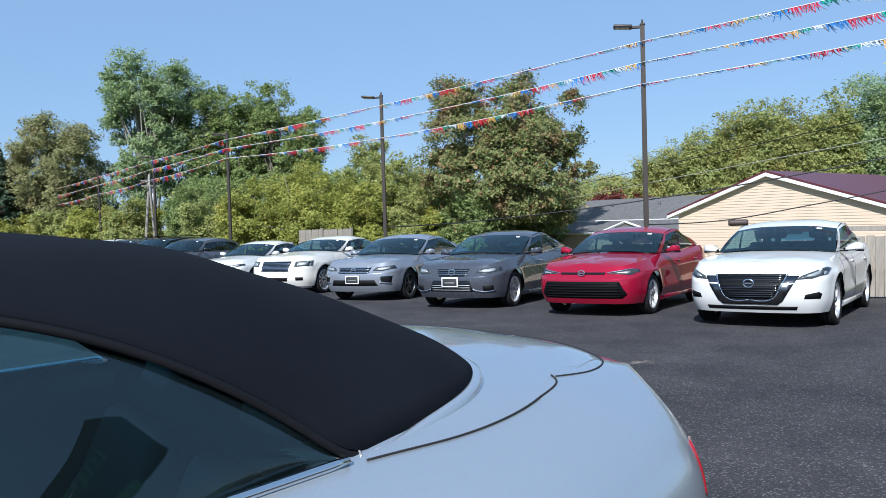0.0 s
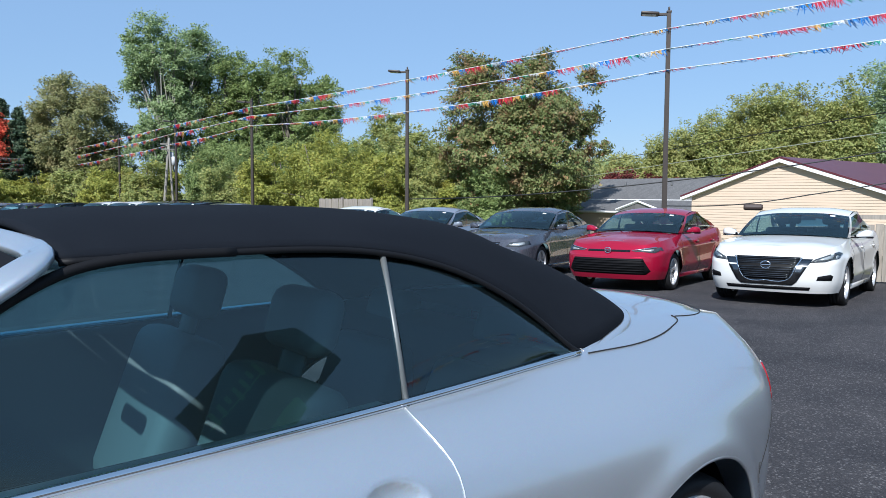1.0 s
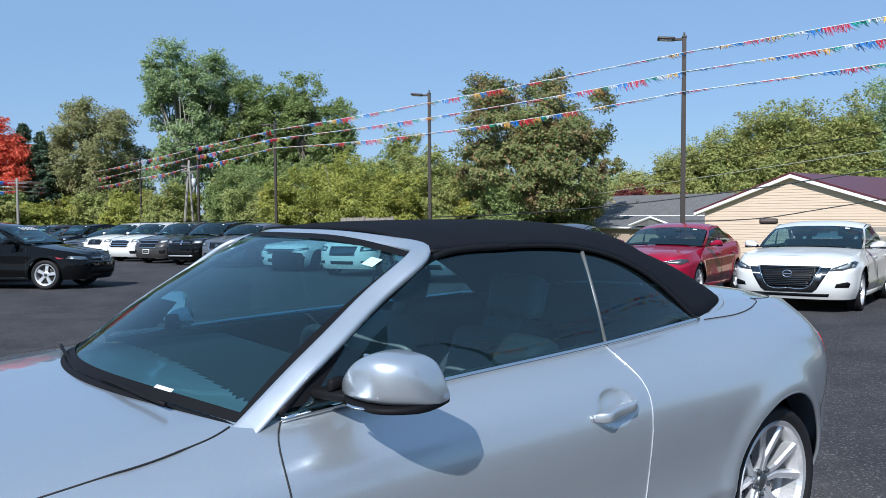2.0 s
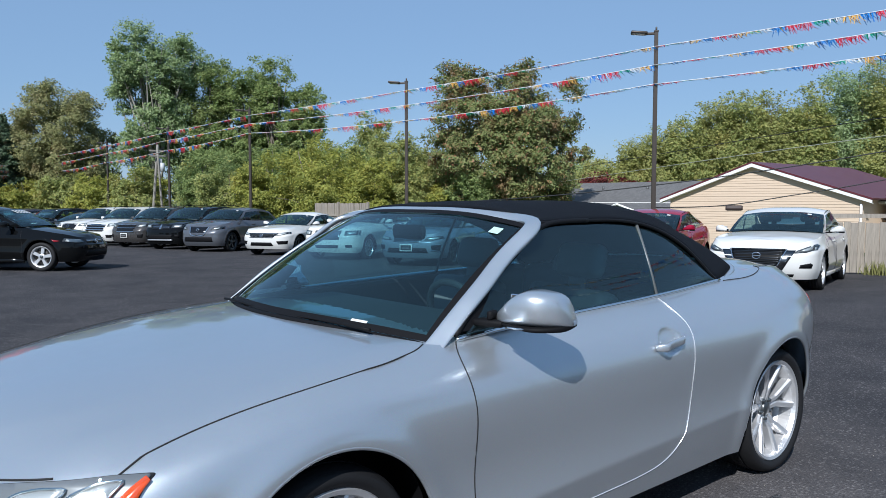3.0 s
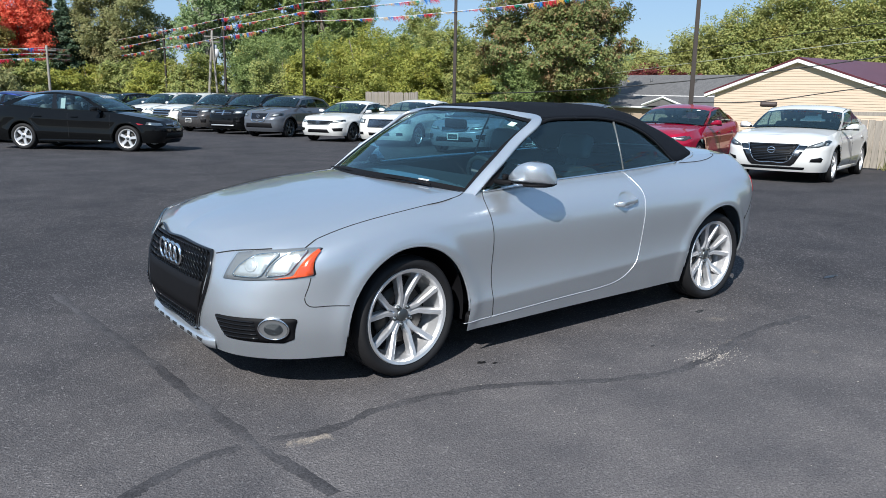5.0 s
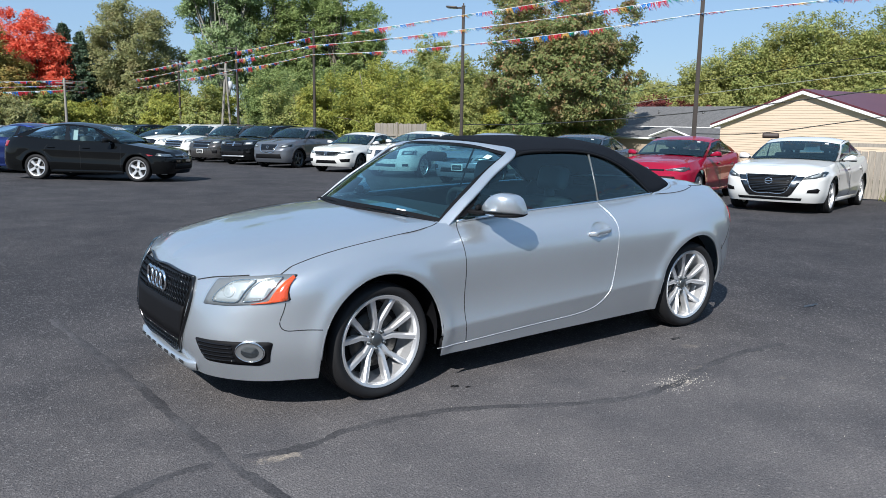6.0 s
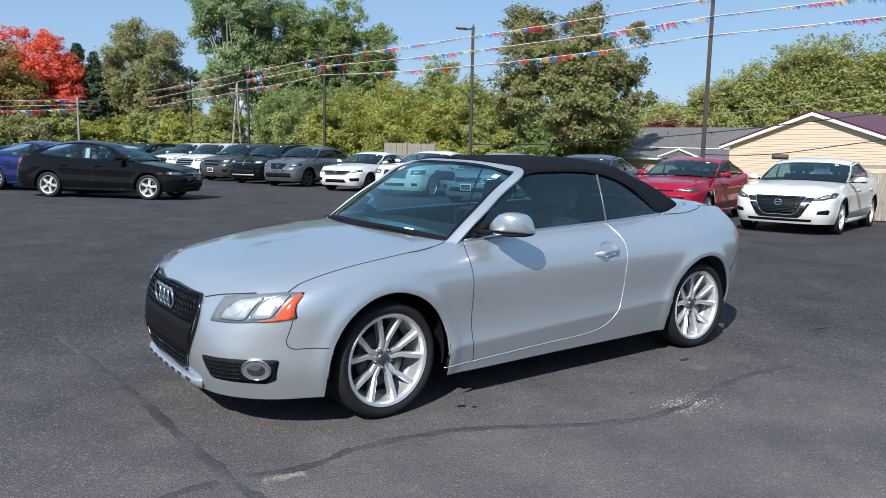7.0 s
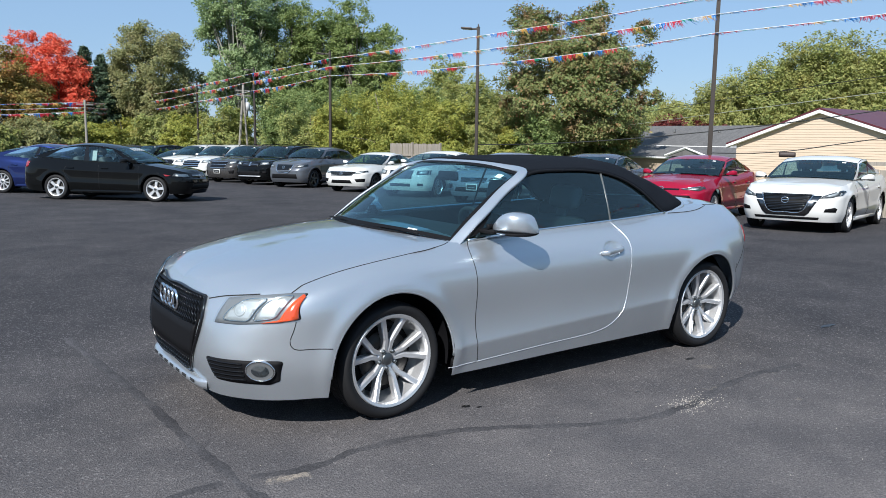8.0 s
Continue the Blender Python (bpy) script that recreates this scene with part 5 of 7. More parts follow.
car_at("sedan_car", "red four-door sedan with wide black lower grille", 9.66, 6.23, 17.5, **{**SEDAN, "L": 4.63, "W": 1.78, "wb": 2.70, "fo": .93, "r": .32, "H": 1.435, "paint": RED, "wheel": "twin", "tail": (4.0, 1.08), "roof": (2.05, 3.25), "cowl": (1.35, .985), "hood": .77, "glass": SIDEGLASS,
    "lamp": [(.46, .672), (.62, .712), (.90, .752), (.935, .70), (.84, .655), (.66, .672)], "bowl": .45, "face": [("upper_grille", [(-.42, .70), (.42, .70), (.42, .665), (-.42, .665)], GLOSSBLACK, .004), ("grille", [(-.68, .56), (.68, .56), (.80, .36), (.72, .30), (-.72, .30), (-.80, .36)], MESHGRILLE, .005)],
    "emblem": (.69, .055), "bars": [((-.7, .7), (.33, .37, .41, .45, .49, .53), .007, BLACKPLASTIC)], "brow": [[(.45, .69), (.62, .715), (.85, .75)]], "brow_r": .008})
car_at("sedan_car", "dark grey luxury sedan with spindle grille and dealer plate", 9.30, 9.00, 23, **{**SEDAN, "L": 4.85, "wb": 2.85, "fo": .90, "paint": GREY, "wheel": "mesh", "bright": True, "hood": .78,
    "lamp": [(.50, .66), (.58, .735), (.90, .765), (.93, .70), (.75, .65)], "face": [("upper_grille", [(-.36, .735), (.36, .735), (.28, .60), (-.28, .60)], GLOSSBLACK, .004), ("lower_grille", [(-.40, .53), (.40, .53), (.48, .33), (-.48, .33)], GLOSSBLACK, .004)],
    "fog": [[(.66, .43), (.84, .44), (.84, .34), (.66, .34)]], "brow": [[(.46, .37), (.65, .33), (.86, .35)]], "emblem": (.68, .07), "plate": .50, "bars": [((-.34, .34), (.63, .66, .70), .007, CHROME), ((-.42, .42), (.36, .40, .44), .006, ALLOY)]})
car_at("sedan_car", "silver-grey sedan with chrome grille and dealer plate", 9.25, 12.25, 26, **{**SEDAN, "L": 4.89, "W": 1.85, "paint": LIGHTGREY, "wheel": "twin", "alloy": DARKALLOY, "glass": DARKTINT, "bright": True, "hood": .80,
    "lamp": [(.48, .655), (.55, .725), (.90, .765), (.94, .70), (.70, .65)], "face": [("grille", [(-.44, .73), (.44, .73), (.38, .60), (-.38, .60)], GLOSSBLACK, .004), ("lower_grille", [(-.55, .46), (.55, .46), (.62, .34), (-.62, .34)], BLACKPLASTIC, .004)],
    "fog": [[(.68, .52), (.90, .53), (.88, .40), (.70, .43)]], "brow": [[(.70, .54), (.90, .545)], [(.66, .41), (.88, .385)]], "brow_r": .014, "emblem": (.665, .065), "plate": .47, "bars": [((-.42, .42), (.615, .715), .014, CHROME), ((-.40, .40), (.65, .68), .007, CHROME)]})
car_at("sedan_car", "large white sedan with upright chrome mesh grille", 9.28, 16.0, 26, **{**SEDAN, "L": 5.04, "W": 1.90, "H": 1.485, "wb": 3.05, "fo": .88, "r": .345, "paint": CREAM, "wheel": "ten", "bright": True, "hood": .88, "cowl": (1.60, 1.07), "belt": 1.04, "roof": (2.25, 3.55), "tail": (4.25, 1.13), "deck": 1.08, "glass": SIDEGLASS,
    "lamp": [(.58, .70), (.58, .83), (.93, .85), (.95, .72)], "face": [("grille", [(-.46, .84), (.46, .84), (.42, .58), (-.42, .58)], GLOSSBLACK, .006), ("lower_grille", [(-.40, .43), (.40, .43), (.38, .34), (-.38, .34)], BLACKPLASTIC, .004)],
    "bars": [((-.44, .44), (.60, .63, .66, .69, .72, .75, .78, .82), .010, CHROME)], "fog": [[(.62, .44), (.80, .44), (.80, .36), (.62, .36)]]})
car_at("sedan_car", "white compact sedan with dark wing-shaped grille", 9.0, 19.4, 27, **{**SEDAN, "L": 4.63, "W": 1.80, "wb": 2.70, "fo": .90, "r": .32, "H": 1.415, "paint": WHITE, "wheel": "twin", "alloy": DARKALLOY, "roof": (2.05, 3.2), "tail": (4.1, 1.06), "cowl": (1.40, .97), "hood": .77,
    "lamp": [(.46, .63), (.54, .70), (.92, .755), (.94, .70), (.72, .645)], "face": [("grille", [(-.60, .715), (.60, .715), (.46, .56), (-.46, .56)], GLOSSBLACK, .004), ("lower_grille", [(-.42, .42), (.42, .42), (.48, .31), (-.48, .31)], BLACKPLASTIC, .004)],
    "fog": [[(.60, .46), (.92, .48), (.90, .37), (.66, .36)]], "emblem": (.635, .06), "bars": [((-.56, .56), (.70,), .014, CHROME), ((-.5, .5), (.58, .62, .66), .008, DARKALLOY)]})
car_at("suv_car", "grey compact crossover with black cladding", 8.45, 23.0, 30, **{**SUV, "L": 4.30, "W": 1.76, "H": 1.60, "wb": 2.62, "fo": .85, "r": .345, "paint": MIDGREY, "clad": True, "wheel": "five", "alloy": DARKALLOY, "mirror": GLOSSBLACK, "tail": (4.12, 1.10), "roof": (1.82, 3.60), "bowl": .5,
    "lamp": [(.52, .76), (.60, .86), (.92, .90), (.94, .82), (.74, .76)], "face": [("grille", [(-.42, .88), (.42, .88), (.30, .62), (-.30, .62)], GLOSSBLACK, .004), ("lower_grille", [(-.62, .52), (.62, .52), (.66, .36), (-.66, .36)], BLACKPLASTIC, .004)],
    "brow": [[(.44, .88), (.38, .74), (.30, .60), (0, .595)]], "brow_r": .020, "emblem": (.77, .06)})
car_at("suv_car", "black midsize crossover with roof rails", 8.15, 25.75, 28, **{**SUV, "L": 4.88, "wb": 2.89, "paint": BLACK, "rails": True, "wheel": "five", "tail": (4.70, 1.12), "roof": (1.95, 4.3),
    "lamp": [(.50, .80), (.52, .93), (.90, .95), (.94, .82)], "face": [("grille", [(-.46, .93), (.46, .93), (.42, .74), (-.42, .74)], GLOSSBLACK, .004), ("lower_grille", [(-.60, .55), (.60, .55), (.55, .40), (-.55, .40)], BLACKPLASTIC, .004)],
    "fog": [[(.68, .56), (.84, .56), (.84, .46), (.68, .46)]], "bars": [((-.42, .42), (.83,), .022, CHROME), ((-.6, .6), (.36,), .03, ALLOY)], "brow": [[(.02, .92), (.02, .75)]], "brow_r": .02})
car_at("suv_car", "dark bronze crossover with split grille and plate", 7.80, 28.5, 28, **{**SUV, "L": 4.77, "wb": 2.85, "paint": BRONZE, "wheel": "five", "tail": (4.6, 1.12), "roof": (1.95, 4.2), "rails": True,
    "lamp": [(.52, .78), (.55, .91), (.90, .95), (.94, .84)], "face": [("grille", [(-.50, .90), (.50, .90), (.44, .62), (-.44, .62)], GLOSSBLACK, .004)], "bars": [((-.48, .48), (.77, .89, .63), .018, CHROME)], "plate": .48, "fog": [[(.62, .52), (.84, .54), (.82, .40), (.64, .40)]]})
car_at("suv_car", "white crossover with broad chrome-barred grille", 7.45, 31.2, 28, **{**SUV, "L": 4.72, "W": 1.92, "wb": 2.82, "paint": WHITE, "wheel": "five", "tail": (4.5, 1.12), "roof": (1.95, 4.1),
    "lamp": [(.60, .80), (.62, .93), (.92, .96), (.95, .84)], "face": [("grille", [(-.54, .92), (.54, .92), (.46, .60), (-.46, .60)], GLOSSBLACK, .004)], "bars": [((-.52, .52), (.66, .76, .86), .030, CHROME)], "fog": [[(.60, .46), (.85, .46), (.82, .34), (.62, .34)]]})
car_at("suv_car", "white crossover with black grille", 7.10, 33.8, 28, **{**SUV, "paint": WHITE, "wheel": "ten", "rails": True,
    "lamp": [(.52, .80), (.58, .90), (.92, .95), (.94, .84)], "face": [("grille", [(-.46, .92), (.46, .92), (.40, .68), (-.40, .68)], GLOSSBLACK, .004), ("lower_grille", [(-.55, .50), (.55, .50), (.5, .38), (-.5, .38)], BLACKPLASTIC, .004)], "emblem": (.80, .07)})
far_face = dict(lamp=[(.52, .70), (.58, .78), (.92, .80), (.94, .72)], face=[("grille", [(-.46, .76), (.46, .76), (.40, .58), (-.40, .58)], GLOSSBLACK, .004)], bars=[((-.42, .42), (.70,), .014, CHROME)])
suv_face = dict(lamp=[(.52, .80), (.58, .92), (.92, .95), (.94, .84)], face=[("grille", [(-.46, .92), (.46, .92), (.40, .66), (-.40, .66)], GLOSSBLACK, .004)], bars=[((-.42, .42), (.80,), .016, CHROME)])
for k, (nm, lab, base_, pnt) in enumerate([("sedan_car", "dark grey sedan far down the row", SEDAN, GREY), ("suv_car", "black crossover far down the row", SUV, BLACK), ("sedan_car", "silver-grey sedan far down the row", SEDAN, LIGHTGREY),
                                           ("suv_car", "dark grey crossover far down the row", SUV, GREY), ("sedan_car", "white sedan far down the row", SEDAN, WHITE), ("suv_car", "grey crossover far down the row", SUV, LIGHTGREY)]):
    car_at(nm, lab, 6.75 - .36 * k, 36.6 + 2.75 * k, 28, **{**base_, **(suv_face if base_ is SUV else far_face), "paint": pnt})
# cars on the other side of the lot
side_face = dict(lamp=[(.48, .64), (.55, .71), (.90, .745), (.93, .67), (.72, .63)], face=[("grille", [(-.45, .70), (.45, .70), (.42, .62), (-.42, .62)], GLOSSBLACK, .004), ("lower_grille", [(-.55, .46), (.55, .46), (.6, .33), (-.6, .33)], BLACKPLASTIC, .004)], emblem=(.66, .06), bars=[((-.42, .42), (.66,), .008, CHROME)])
car_at("sedan_car", "black four-door sedan with silver five-spoke wheels", 3.02, 15.75, 139, **{**SEDAN, "paper": True, "price": True, "L": 4.63, "W": 1.78, "wb": 2.65, "fo": .90, "r": .32, "H": 1.47, "paint": BLACK, "wheel": "five", "tail": (4.22, 1.09), "roof": (1.98, 3.52), "cowl": (1.30, .985), "glass": SIDEGLASS, "dlo": (3, 35, 1, 9), **side_face, "lamp": [(.56, .63), (.60, .70), (.90, .725), (.95, .66), (.80, .625)], "bowl": .86, "corner": True})
car_at("sedan_car", "dark blue hatchback-roofed sedan", 2.33, 19.35, 139, **{**SEDAN, "L": 4.55, "W": 1.80, "paint": BLUE, "wheel": "ten", "tail": (4.2, 1.10), "roof": (2.05, 3.2), "glass": SIDEGLASS, **side_face})
car_at("sedan_car", "silver-grey sedan behind a blue one", -.2, 22.9, 139, **{**SEDAN, "paint": LIGHTGREY, "wheel": "ten", "glass": SIDEGLASS, **side_face})
car_at("sedan_car", "white sedan behind a grey one", -2.6, 25.8, 139, **{**SEDAN, "paint": WHITE, "wheel": "ten", "glass": SIDEGLASS, **side_face})
car_at("suv_car", "black crossover at the end of the row", 11.2, .35, 12, **{**SUV, "paint": BLACK, "wheel": "five", "mirror": GLOSSBLACK, **suv_face})


# ---- poles, streamers, wires ----
POLE = mat("dark_bronze_pole", (0.045, 0.036, 0.030), 0.45, 0.3)
LAMPGLASS = mat("lamp_panel", (0.5, 0.5, 0.48), 0.3)
WOODPOLE = mat("weathered_pole", (0.22, 0.205, 0.18), 0.85)
ROPE = mat("white_rope", (0.80, 0.80, 0.78), 0.6)
WIRE = mat("black_cable", (0.012, 0.012, 0.012), 0.6)
PALEWIRE = mat("weathered_cable", (0.42, 0.42, 0.34), 0.6)
TINSEL = [mat(n, c, 0.35, 0.2) for n, c in (("tinsel_red", (0.62, 0.025, 0.05)), ("tinsel_blue", (0.015, 0.19, 0.62)), ("tinsel_silver", (0.72, 0.72, 0.70)), ("tinsel_green", (0.01, 0.33, 0.20)), ("tinsel_gold", (0.74, 0.42, 0.10)), ("tinsel_white", (0.78, 0.80, 0.80)))]


def area_light(x, y, top, turn):
    """A square lot lamp on its tapered pole."""
    z0 = ground_z(x, y)
    lamp = thing("lot_light", "dark bronze square pole with a flat area lamp head", "lamp post", pose(x, y, z0, 0, 0, turn), "lot lights")
    h = top - z0
    bm = bmesh.new()
    bmesh.ops.create_cone(bm, cap_ends=True, segments=4, radius1=.095, radius2=.075, depth=h)
    bmesh.ops.rotate(bm, cent=(0, 0, 0), matrix=Matrix.Rotation(math.pi / 4, 3, "Z"), verts=bm.verts)
    bmesh.ops.translate(bm, vec=(0, 0, h / 2), verts=bm.verts)
    bmesh.ops.bevel(bm, geom=[e for e in bm.edges if abs(e.verts[0].co.z - e.verts[1].co.z) > 1], offset=.012, segments=2, affect="EDGES")
    part("pole", bm, POLE, lamp, smooth=False)
    part("base_plate", box(0, 0, .03, .32, .32, .06, .01), POLE, lamp, smooth=False)
    part("cap", box(0, 0, h + .01, .13, .13, .05, .01), POLE, lamp, smooth=False)
    part("sensor", box(0, 0, h + .08, .05, .05, .12, .015), POLE, lamp)
    part("arm", box(-.16, 0, h - .05, .26, .06, .07, .012), POLE, lamp, smooth=False)
    head = part("lamp_head", box(0, 0, 0, .46, .30, .075, .025, 2), POLE, lamp, m=pose(-.48, 0, h - .02, 0, 5, 0))
    part("lamp_panel", box(-.02, 0, -.04, .34, .24, .012, .003), LAMPGLASS, head, smooth=False)
    return lamp


POLES = [(16.94, -1.1), (16.68, 10.1), (16.38, 21.28), (15.28, 32.4), (15.58, 43.6), (15.5, 54.8), (15.0, 66.0), (15.2, 77.2)]
POLE_TOP = [6.25, 6.22, 6.05, 5.85, 5.75, 5.5, 5.2, 5.1]
ROPES = [(5.75, 5.35, 4.86), (5.79, 5.27, 4.73), (5.70, 5.13, 4.53), (5.56, 5.15, 4.70), (5.50, 5.01, 4.41), (5.27, 4.72, 4.09), (4.97, 4.39, 3.71), (4.73, 4.23, 3.79)]
for (x, y), zt in zip(POLES, POLE_TOP):
    area_light(x, y, zt, -50)


def utility_pole(x, y, zt, lean, name_label, r=.14, drum=True):
    z0 = ground_z(x, y)
    up = thing("utility_pole", name_label, "utility pole", pose(x, y, z0))
    h = zt - z0
    part("post", tube([(lean * t, 0, h * t) for t in np.linspace(0, 1, 8)], np.linspace(r * 1.15, r * .8, 8), 10), WOODPOLE, up)
    part("crossbar", box(lean * .93, 0, h * .93, 1.1, .09, .11, .01), WOODPOLE, up)
    if drum:
        part("transformer", lathe([(-.30, .0), (-.30, .16), (.28, .16), (.32, .0)], 16), mat_drum, up, m=pose(lean * .8 + .26, 0, h * .8, 90, 0, 0))
    return up


mat_drum = mat("grey_drum", (0.45, 0.46, 0.47), 0.5)
utility_pole(7.55, 54.6, 3.9, 0, "pale wooden utility pole with a crossbar", .09, False)
utility_pole(17.45, 51.8, 5.3, .55, "pale leaning utility pole with a drum", .10)
utility_pole(18.25, 51.6, 4.9, -.35, "pale leaning utility pole beside another", .08)


def streamer(a, b, sag, seed, fine):
    """A fringe streamer from a to b: rope and hanging tinsel in coloured stretches."""
    rnd = random.Random(seed)
    a, b = Vector(a), Vector(b)
    length = (b - a).length
    st = thing("fringe_streamer", "rope with red, blue, green, gold and silver tinsel fringe", "streamer", group="fringe streamers over the lot")

    def at(t):
        p = a.lerp(b, t)
        p.z -= sag * 4 * t * (1 - t)
        return p

    part("rope", tube([at(t) for t in np.linspace(0, 1, 24)], .008, 5), ROPE, st)
    cols = {}
    step = .020 if fine else .036
    along = (b - a).normalized()
    across = along.cross(Vector((0, 0, 1))).normalized()
    n = int(length / step)
    # one round of the fringe: colour, metres
    turn_ = [(0, .72), (1, .36), (4, .34), (2, .36), (3, .38), (0, .62), (1, .40), (5, .30), (3, .26), (4, .30)]
    ends_ = np.cumsum([w for _, w in turn_])
    shift_ = rnd.uniform(0, ends_[-1])
    gust = rnd.uniform(0, 6)
    for k in range(n):
        t = (k + .5) / n
        u = (t * length + shift_) % ends_[-1]
        bl = int(np.searchsorted(ends_, u))
        c = turn_[min(bl, len(turn_) - 1)][0] if rnd.random() < .95 else rnd.randrange(6)
        ln = rnd.uniform(.06, .20) * (.6 if c in (2, 3, 5) else 1) * (.62 + .42 * math.sin(t * length * .55 + gust)) * (1.2 if fine else 1.5)
        p = at(t)
        lean = along * rnd.gauss(-.055, .05) + across * rnd.gauss(.03, .05)
        w = along * (.011 if fine else .022)
        q = p + lean * .6 + Vector((0, 0, -ln * .55))
        e = p + lean * 1.6 + Vector((0, 0, -ln))
        v, f = cols.setdefault(c, ([], []))
        o = len(v)
        v += [p - w, p + w, q + w * .9, q - w * .9, e + w * .4, e - w * .4]
        f += [(o, o + 1, o + 2, o + 3), (o + 3, o + 2, o + 4, o + 5)]
    for c, (v, f) in cols.items():
        tagged(part("fringe", (v, f), TINSEL[c], st, smooth=False), kind="stuff")


for k in range(len(POLES) - 1):
    for j in range(3):
        (xa, ya), (xb, yb_) = POLES[k], POLES[k + 1]
        streamer((xa - .1, ya, ROPES[k][j]), (xb - .1, yb_, ROPES[k + 1][j]), .03 + .02 * j, k * 3 + j, k < 3)
# the row goes on behind the camera's side of the lot
area_light(12.0, -13.3, 6.1, 40)
for j in range(3):
    streamer((12.0, -13.3, 6.0 - .5 * j), (16.84, -1.1, ROPES[0][j]), .1, 60 + j, False)
for j, zu in enumerate((3.74, 3.39, 3.08)):
    streamer((15.1, 77.2, ROPES[7][j]), (7.55, 54.6, zu), .12, 40 + j, False)
    streamer((7.55, 54.6, zu), (-8, 54.0, zu - .62), .15, 50 + j, False)


def cable(points, r, material, n=40):
    ob = tagged(new("overhead_cable", mesh_of("overhead_cable", *tube(curve(points, n), r, 5), material)), "thin overhead cable sagging across the lot", "cable", "overhead cables")
    return ob


# ---- house, long shed, fence ----
SIDING = mat("cream_siding", (0.60, 0.475, 0.375), 0.6)
_v = where(SIDING)
link(SIDING, mixc(SIDING, noise_of(SIDING, _v, 1.4, 4), (0.55, 0.425, 0.31), (0.61, 0.48, 0.36)), bsdf(SIDING).inputs["Base Color"])
METALROOF = mat("maroon_metal_roof", (0.11, 0.022, 0.030), 0.4, 0.2)
_v = where(METALROOF)
link(METALROOF, mixc(METALROOF, noise_of(METALROOF, _v, .9, 5), (0.095, 0.02, 0.028), (0.14, 0.035, 0.042)), bsdf(METALROOF).inputs["Base Color"])
SHINGLE = mat("grey_shingles", (0.20, 0.20, 0.20), 0.9)
_v = where(SHINGLE)
_n = node(SHINGLE, "ShaderNodeTexBrick", Scale=1.0)
_n.inputs["Color1"].default_value, _n.inputs["Color2"].default_value, _n.inputs["Mortar"].default_value = (0.105, 0.10, 0.098, 1), (0.15, 0.145, 0.14, 1), (0.07, 0.07, 0.07, 1)
_n.inputs["Brick Width"].default_value, _n.inputs["Row Height"].default_value, _n.inputs["Mortar Size"].default_value = .30, .14, .008
link(SHINGLE, _v, _n.inputs["Vector"])
link(SHINGLE, mixc(SHINGLE, math_of(SHINGLE, "MULTIPLY", noise_of(SHINGLE, _v, .5, 5), .5), _n.outputs["Color"], (0.10, 0.097, 0.095)), bsdf(SHINGLE).inputs["Base Color"])
WHITETRIM = mat("white_trim", (0.76, 0.76, 0.75), 0.5)
OLDWOOD = mat("weathered_boards", (0.27, 0.235, 0.19), 0.9)
_v = where(OLDWOOD, (14, 14, 1.2))
_oi = node(OLDWOOD, "ShaderNodeObjectInfo")
_c = ramp(OLDWOOD, noise_of(OLDWOOD, _v, 3.0, 6, .65), [(0.3, (0.17, 0.145, 0.115)), (0.7, (0.36, 0.32, 0.265))])
link(OLDWOOD, mixc(OLDWOOD, math_of(OLDWOOD, "MULTIPLY", _oi.outputs["Random"], .5), _c, (0.22, 0.20, 0.175)), bsdf(OLDWOOD).inputs["Base Color"])


